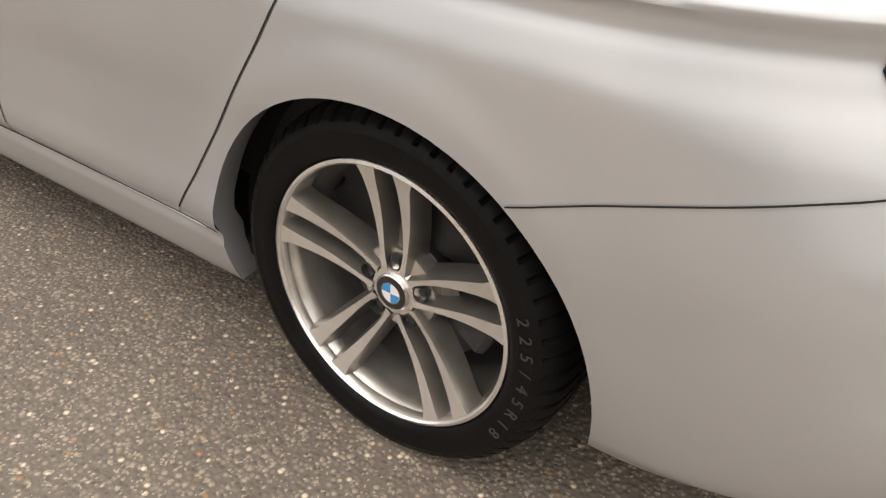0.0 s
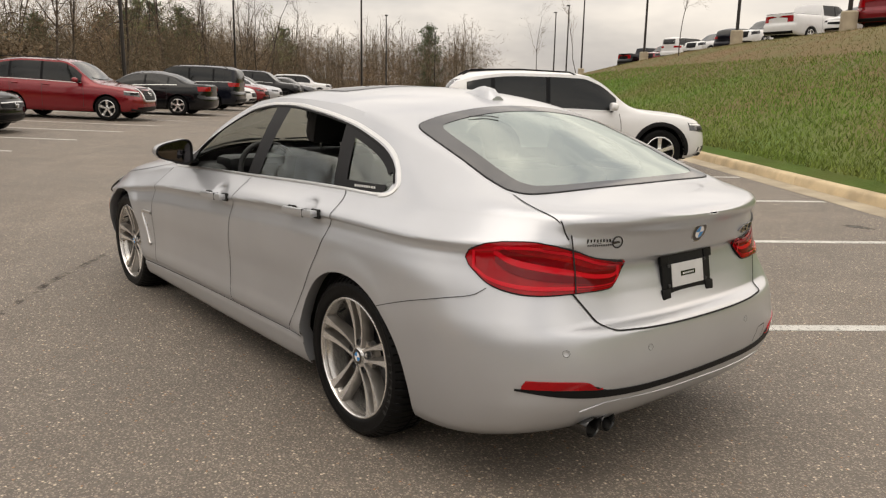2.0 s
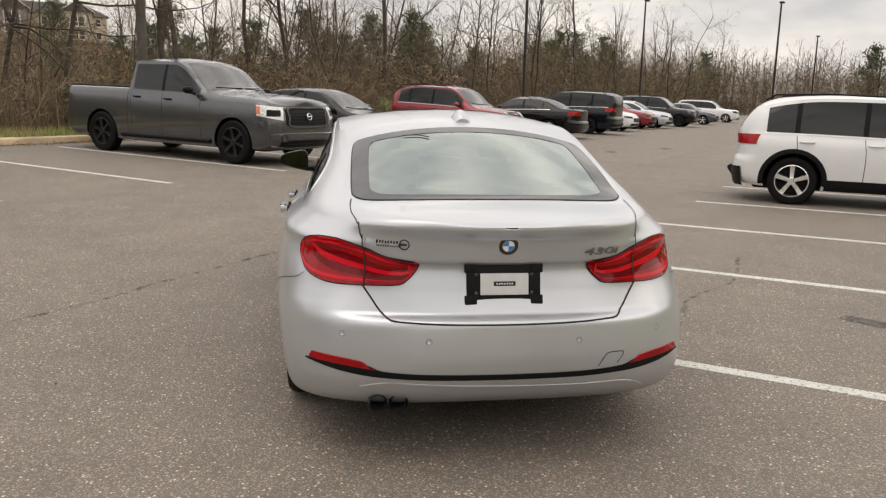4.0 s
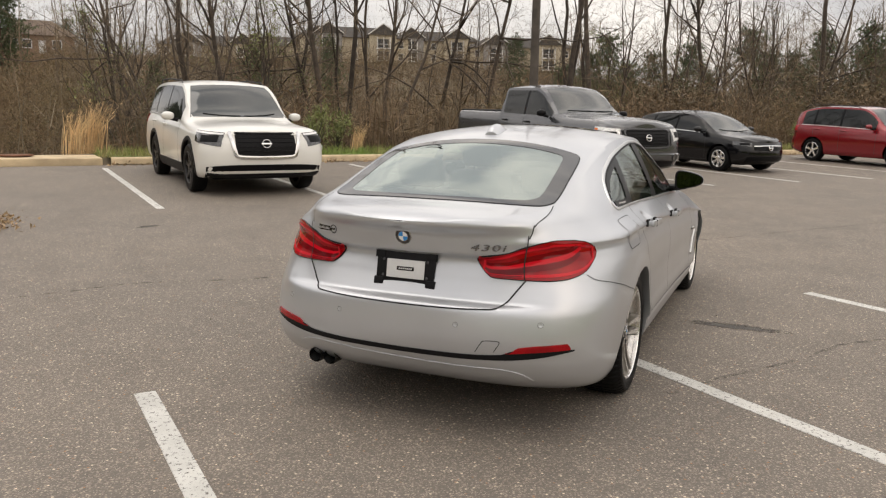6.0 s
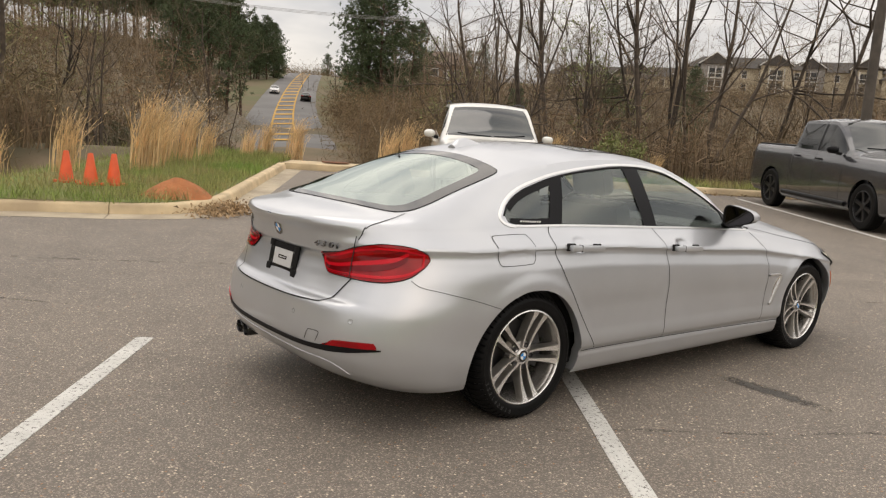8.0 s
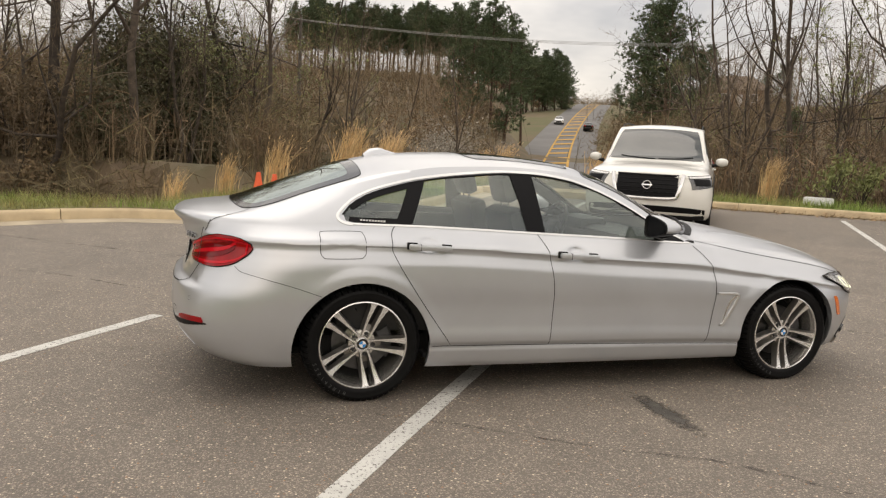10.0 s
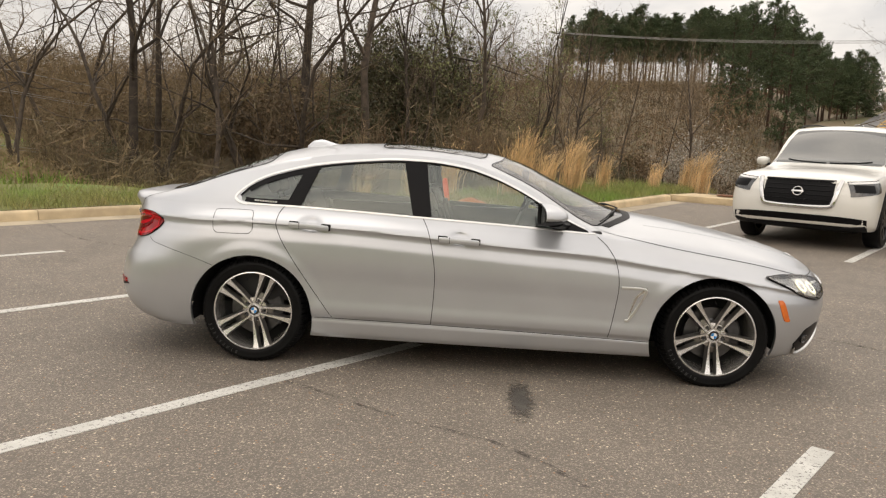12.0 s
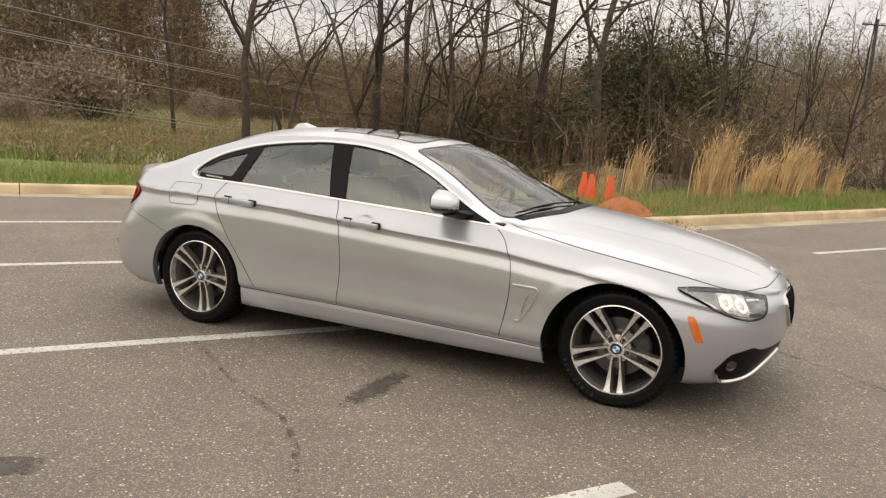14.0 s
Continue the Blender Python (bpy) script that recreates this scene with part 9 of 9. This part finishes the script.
M_SIDING = material("beige_siding", (0.52, 0.45, 0.33), 0.8, vary=0.12, scale=0.8)
M_STONEWALL = material("grey_stone_facing", (0.34, 0.325, 0.31), 0.85, vary=0.3, scale=2.2)
M_TRIM = material("white_trim", (0.72, 0.71, 0.68), 0.6, vary=0.08, scale=2)
M_ROOF = material("dark_shingle_roof", (0.075, 0.068, 0.062), 0.9, vary=0.25, scale=1.2, bump=0.4, bump_scale=10)
M_PANE = material("window_glass", (0.03, 0.035, 0.04), 0.08, vary=0.3, scale=1)
M_FARROAD = material("distant_road", (0.17, 0.165, 0.16), 0.9, vary=0.2, scale=0.2)
M_YELLOW = material("yellow_road_paint", (0.55, 0.32, 0.06), 0.8, vary=0.2, scale=0.6)


def cone(s, v):
    p = lot(s, v)
    z = land_z(p.x, p.y) + 0.012
    th = tagged(empty("traffic_cone", pose(p.x, p.y, z, 0, 0, 20 * v)), "faded orange plastic traffic cone on the grass verge", "traffic cone", "traffic cones")
    bm = bmesh.new()
    add_lathe(bm, [(0.112, 0.03), (0.105, 0.05), (0.036, 0.455), (0.030, 0.462), (0.022, 0.455), (0.030, 0.40)], 24, axis="z")
    part("cone", bm, M_ORANGE, th)
    bm = bmesh.new()
    add_box(bm, 0, 0, 0.017, 0.28, 0.28, 0.034, bevel=0.008)
    part("base", bm, M_ORANGE, th)


for s, v in ((6.85, -3.45), (6.66, -3.02), (6.86, -2.76)):
    cone(s, v)

# heap of clay, washed-up leaves, a pale bag
g = np.random.default_rng(5)
p = lot(6.15, -1.62)
bm = bmesh.new()
rows = []
for i in range(10):
    t = i / 9
    rows.append([(0.50 * t * math.cos(TAU * k / 26) * (1 + 0.16 * noise.noise((math.cos(TAU * k / 26) * 2, math.sin(TAU * k / 26) * 2, t))), 0.46 * t * math.sin(TAU * k / 26) * (1 + 0.16 * noise.noise((k * 0.3, 2, t))),
                  0.27 * (1 - t ** 1.5) + 0.02 * noise.noise((k, i * 0.7, 3))) for k in range(27)])
add_grid(bm, rows)
bmesh.ops.remove_doubles(bm, verts=bm.verts, dist=0.004)
bm.transform(Matrix.Translation((p.x, p.y, land_z(p.x, p.y))))
tagged(part("clay_heap", bm, M_CLAY), "small heap of orange clay on the kerb", "soil heap")
tri = []
for _ in range(2600):
    s, v = 5.95 + g.normal(0, 0.30), -0.98 + g.normal(0, 0.22)
    c = np.array(lot(s, v, abs(g.normal(0, 0.045)) + 0.01))
    tri.append([c + g.normal(0, 0.018, 3), c + g.normal(0, 0.018, 3), c + g.normal(0, 0.018, 3)])
for _ in range(2600):
    s, v = 13.45 + g.normal(0, 0.10), g.uniform(1.4, 40)
    c = np.array(lot(s, v, abs(g.normal(0, 0.03)) + 0.01))
    tri.append([c + g.normal(0, 0.022, 3), c + g.normal(0, 0.022, 3), c + g.normal(0, 0.022, 3)])
so = Soup()
so.tris(np.abs(np.array(tri)) * np.sign(np.array(tri)))
tagged(part_mesh("leaf_litter", so.mesh("leaf_litter", M_LITTER), None, smooth=False), "dry brown leaves washed against the kerb", "leaves", kind="stuff")
p = lot(14.75, 6.3)
bm = bmesh.new()
add_box(bm, 0, 0, 0.11, 0.62, 0.34, 0.20, bevel=0.06)
for v_ in bm.verts:
    v_.co += Vector((noise.noise(v_.co * 6), noise.noise(v_.co * 6 + Vector((5, 0, 0))), 0.6 * noise.noise(v_.co * 6 + Vector((0, 7, 0))))) * 0.035
bm.transform(Matrix.Translation((p.x, p.y, land_z(p.x, p.y) + 0.012)))
tagged(part("white_bag", bm, M_PLAINWHITE), "crumpled white bag lying on the grass", "bag")

# loose pale stones on the tarmac
STONE = material("loose_pebbles", (0.40, 0.35, 0.28), 0.85, island=0.5, vary=0.3, scale=30)
g = np.random.default_rng(9)
vs, fs = [], []
oct_v = np.array([(1, 0, 0), (-1, 0, 0), (0, 1, 0), (0, -1, 0), (0, 0, 1), (0, 0, -1)], float)
oct_f = [(0, 2, 4), (2, 1, 4), (1, 3, 4), (3, 0, 4), (2, 0, 5), (1, 2, 5), (3, 1, 5), (0, 3, 5)]
for i in range(5200):
    x, y = g.uniform(-7, 5.5), g.uniform(-6.5, 4.5)
    s, v = lot_sv(x, y)
    if off_lot(s, v) > -0.3:
        continue
    r = min(abs(g.normal(0, 0.0026)) + 0.0016, 0.009)
    c = np.array([x, y, ground_z(s) + r * 0.3])
    k = len(vs)
    vs += list(oct_v * r * g.uniform(0.6, 1.2, (6, 3)) + c)
    fs += [tuple(q + k for q in f) for f in oct_f]
me = bpy.data.meshes.new("loose_pebbles")
me.from_pydata([tuple(q) for q in vs], [], fs)
me.materials.append(STONE)
tagged(part_mesh("loose_pebbles", me, None, smooth=False), "loose pale pebbles scattered on the asphalt", "pebbles", kind="stuff")


# poles
def lamp_post(s, v, h, z=None, base=False):
    p = lot(s, v)
    z = land_z(p.x, p.y) + 0.1 if z is None else z
    th = tagged(empty("lamp_post", pose(p.x, p.y, z, 0, 0, math.degrees(math.atan2(BAY_V.y, BAY_V.x)))), "tall dark lamp post with flat head", "lamp post", "lamp posts")
    bm = bmesh.new()
    add_tube(bm, [(0, 0, 0.0), (0, 0, h * 0.5), (0, 0, h)], [0.095, 0.08, 0.06], 10)
    part("post", bm, M_STEELPOLE, th)
    bm = bmesh.new()
    add_box(bm, 0.45, 0, h - 0.02, 0.62, 0.34, 0.10, bevel=0.03)
    add_tube(bm, [(0, 0, h - 0.05), (0.3, 0, h - 0.02)], 0.035, 6)
    part("lamp_head", bm, M_STEELPOLE, th)
    if base:
        bm = bmesh.new()
        add_lathe(bm, [(0.32, -0.3), (0.32, 0.75), (0.28, 0.80), (0.02, 0.80)], 20, axis="z")
        part("concrete_base", bm, M_GUTTER, th)


lamp_post(13.9, 37.5, 9.0)
lamp_post(13.9, 62.0, 9.0)
lamp_post(4.0, 62.0, 9.0)
lamp_post(3.0, 92.0, 9.0)
lamp_post(-3.5, 120.0, 9.0)
for v in (30.0, 41.0, 58.0, 80.0, 88.0, 96.0):
    q = hill_z(-17.4, v)
    lamp_post(-17.4, v, 8.0, q, True)


def timber_pole(x, y, h, r=0.15, arm=0.0, yaw=0.0, z=None):
    z = land_z(x, y) - 0.2 if z is None else z
    th = tagged(empty("utility_pole", pose(x, y, z, 0, 0, yaw)), "weathered dark timber utility pole", "utility pole", "utility poles")
    bm = bmesh.new()
    add_tube(bm, [(0, 0, 0), (0.02, 0, h * 0.5), (0, 0, h)], [r, r * 0.85, r * 0.65], 10)
    part("pole", bm, M_POLE, th)
    if arm:
        bm = bmesh.new()
        add_box(bm, 0, 0, h - 0.5, arm, 0.09, 0.11, bevel=0.01)
        part("cross_arm", bm, M_POLE, th)
        for q in (-0.45, -0.2, 0.2, 0.45):
            bm = bmesh.new()
            add_lathe(bm, [(0.03, 0), (0.05, 0.05), (0.03, 0.12), (0.001, 0.14)], 8, axis="z")
            bm.transform(Matrix.Translation((q * arm, 0, h - 0.44)))
            part("insulator", bm, M_STEELPOLE, th)


timber_pole(16.15, 5.29, 12.0, 0.13)
zu = land_z(6.75, 70.85)
timber_pole(6.75, 70.85, 12.7 - zu, 0.20, 2.6, 30, zu)
ux, uy = polar(48, 96)
timber_pole(ux, uy, 10.5, 0.2, 2.6, 30)


def wire(a, b, sag, r=0.016):
    bm = bmesh.new()
    a, b = Vector(a), Vector(b)
    add_tube(bm, [a + (b - a) * (k / 14) - Vector((0, 0, sag * 4 * (k / 14) * (1 - k / 14))) for k in range(15)], r, 4)
    tagged(part("power_line", bm, M_WIRE), "thin sagging power line between poles", "cable", "power lines")


uz, pz = 12.3, land_z(ux, uy) + 9.8
for q in (-1.1, 0.0, 1.1):
    wire((6.75 + q * 0.85, 70.85 + q * 0.5, uz), (ux + q * 0.85, uy + q * 0.5, pz), 1.2, 0.022)
# low cables that run behind the verge into the valley
w0, w1 = Vector((-20.4, 11.7, 0)), Vector((-18.5, 24.6, 0))
for k, (z0, z1) in enumerate(((4.27, 3.57), (3.55, 2.78), (3.48, 2.70), (2.69, 1.78), (1.62, 0.62), (1.50, 0.50))):
    a, b = w0 + (w1 - w0) * -0.7, w0 + (w1 - w0) * 1.9
    wire((a.x, a.y, z0 - (z1 - z0) * 0.7), (b.x, b.y, z0 + (z1 - z0) * 1.9), 0.15, 0.016)
for t in (-0.7, 1.9):
    q = w0 + (w1 - w0) * t
    timber_pole(q.x, q.y, (5.2 if t < 0 else 3.4) - land_z(q.x, q.y), 0.13)


# distant road up the hill
def road_point(r, side, h=0.12):
    az = 63.9 - 2.2 * smoothstep(60, 260, r)
    x, y = polar(az, r)
    d = Vector((-math.sin(radians(az)), math.cos(radians(az)), 0))
    z = -1.1 + 18.6 * smoothstep(45, 285, r)
    return Vector((x, y, z + h - 0.3 * max(0.0, 68 - r))) - d * side


rs = [60 + 210 * k / 44 for k in range(45)]


def band(name, a, b, h, mat, label, cat="road", parent=None):
    bm = bmesh.new()
    add_grid(bm, [[road_point(r, a, h), road_point(r, b, h)] for r in rs])
    bmesh.ops.recalc_face_normals(bm, faces=bm.faces)
    return tagged(part(name, bm, mat, smooth=False), label, cat, kind="structure")


M_ROADBANK = material("mown_bank", (0.105, 0.105, 0.042), 0.95, tint=(0.14, 0.105, 0.06), scale=0.15)
bm = bmesh.new()
add_grid(bm, [[road_point(r, a, h) for a, h in ((-26, -6), (-13, -0.2), (-6.3, 0.0), (6.3, 0.0), (10, -0.3), (22, -6))] for r in rs])
bmesh.ops.recalc_face_normals(bm, faces=bm.faces)
tagged(part("road_bank", bm, M_ROADBANK), "mown grass banks beside the distant road", "grass", kind="structure")
band("road_far", -4.8, 4.8, 0.10, M_FARROAD, "distant grey road climbing the hill")
for k in range(26):
    r = 62 + 200 * (k / 26)
    bm = bmesh.new()
    a, b = road_point(r, -1.2, 0.16), road_point(r + 2.2, 1.2, 0.16)
    c, d = road_point(r + 4.2, 1.2, 0.16), road_point(r + 2.0, -1.2, 0.16)
    bm.faces.new([bm.verts.new(q) for q in (a, b, c, d)])
    tagged(part("road_hatching", bm, M_YELLOW, smooth=False), "yellow hatched marking on the distant road", "road marking", "road hatching", "structure")
band("road_edge_line", -1.42, -1.17, 0.17, M_YELLOW, "yellow line on the distant road", "road marking")
band("road_edge_line", 1.17, 1.42, 0.17, M_YELLOW, "yellow line on the distant road", "road marking")
for nm, lab, pt, r, side, turn in (("white_car", "white car on the distant road", M_PLAINWHITE, 150, -3.0, 180), ("dark_car", "dark car on the distant road", M_BLACK, 138, 3.0, 0)):
    q = road_point(r, side, 0.12)
    az = 63.9 - 2.2 * smoothstep(60, 260, r)
    parked_car(nm, lab, "car", pose(q.x, q.y, q.z, 0, 0, az + turn) @ pose(0, 0, 0, 0, -4 if turn == 0 else 4, 0), "sedan", 4.6, 1.8, 1.48, 2.7, 0.93, pt, 0.33, M_RIM, 5, step=0.12, detail=False, group="cars on the distant road")


# apartment buildings on the far hill
def apartments(az, r, yaw, length=26.0, wings=2, storeys=3, z=None):
    x, y = polar(az, r)
    z = land_z(x, y) - 0.5 if z is None else z
    th = tagged(empty("apartment_building", pose(x, y, z, 0, 0, yaw)), "beige sided apartment building with white balconies and dark roof", "building", "apartment buildings")
    H, D = 2.9 * storeys, 11.0
    bm = bmesh.new()
    add_box(bm, 0, 0, H / 2, length, D, H)
    part("wall", bm, M_SIDING, th, smooth=False)
    bm = bmesh.new()
    e, rd = 0.7, 3.0
    pts = [(-length / 2 - e, -D / 2 - e, H), (length / 2 + e, -D / 2 - e, H), (length / 2 + e, D / 2 + e, H), (-length / 2 - e, D / 2 + e, H), (-length / 2 + 4, 0, H + rd), (length / 2 - 4, 0, H + rd)]
    v = [bm.verts.new(q) for q in pts]
    for f in ((0, 1, 5, 4), (1, 2, 5), (2, 3, 4, 5), (3, 0, 4), (3, 2, 1, 0)):
        bm.faces.new([v[i] for i in f])
    part("roof", bm, M_ROOF, th, smooth=False)
    win = bmesh.new()
    add_box(win, 0, 0, 0, 1.0, 0.12, 1.5)
    wme = bpy.data.meshes.new("window")
    win.to_mesh(wme)
    win.free()
    wme.materials.append(M_PANE)
    fr = bmesh.new()
    for cx, cz, sx, sz in ((0, 0.80, 1.24, 0.12), (0, -0.80, 1.24, 0.12), (-0.56, 0, 0.12, 1.5), (0.56, 0, 0.12, 1.5), (0, 0, 1.0, 0.06)):
        add_box(fr, cx, -0.05, cz, sx, 0.10, sz)
    fme = bpy.data.meshes.new("frame")
    fr.to_mesh(fme)
    fr.free()
    fme.materials.append(M_TRIM)
    for fl in range(storeys):
        for k in range(7):
            xx = -length / 2 + length * (k + 0.5) / 7
            w = new("window", wme)
            w.parent, w.location = th, (xx, -D / 2 - 0.02, 1.5 + 2.9 * fl)
            f = new("frame", fme)
            f.parent = w
    for k in range(wings):
        xx = -length / 2 + length * (k + 0.5) / wings
        bm = bmesh.new()
        add_box(bm, xx, -D / 2 - 1.2, H / 2 + 0.3, 6.4, 2.4, H + 0.6)
        wing = part("wing", bm, M_STONEWALL if k % 2 == 0 else M_SIDING, th, smooth=False)
        bm = bmesh.new()
        vv = [bm.verts.new(q) for q in ((xx - 3.7, -D / 2 - 2.9, H + 0.6), (xx + 3.7, -D / 2 - 2.9, H + 0.6), (xx, -D / 2 - 2.9, H + 3.2), (xx - 3.7, 0, H + 0.6), (xx + 3.7, 0, H + 0.6), (xx, 0, H + 3.2))]
        for f in ((0, 1, 2), (0, 2, 5, 3), (1, 4, 5, 2), (0, 3, 4, 1)):
            bm.faces.new([vv[i] for i in f])
        gable = part("gable_roof", bm, M_ROOF, wing, smooth=False)
        bm = bmesh.new()
        for sg in (-1, 1):
            add_tube(bm, [(xx + sg * 3.7, -D / 2 - 2.95, H + 0.55), (xx, -D / 2 - 2.95, H + 3.2)], 0.16, 4)
        part("gable_trim", bm, M_TRIM, wing, smooth=False)
        for fl in range(storeys):
            bm = bmesh.new()
            add_box(bm, xx, -D / 2 - 2.5, 1.45 + 2.9 * fl, 2.6, 0.25, 2.1)
            part("balcony_recess", bm, M_PANE, wing, smooth=False)
            bm = bmesh.new()
            add_box(bm, xx, -D / 2 - 3.1, 0.3 + 2.9 * fl, 3.4, 1.2, 0.25)
            for sg in (-1, 0, 1):
                add_box(bm, xx + sg * 1.55, -D / 2 - 3.6, 1.5 + 2.9 * fl, 0.22, 0.22, 2.7)
            add_box(bm, xx, -D / 2 - 3.65, 1.25 + 2.9 * fl, 3.2, 0.06, 0.10)
            part("balcony", bm, M_TRIM, wing, smooth=False)


apartments(30.8, 196, -54, 26, 2, 2)
apartments(18.6, 204, -68, 26, 2, 2)
apartments(25.0, 214, -62, 24, 2, 2)
apartments(40.5, 205, -48, 26, 2, 1)
apartments(52.2, 200, -36, 22, 1, 1)
apartments(36.2, 222, -50, 24, 2, 1)
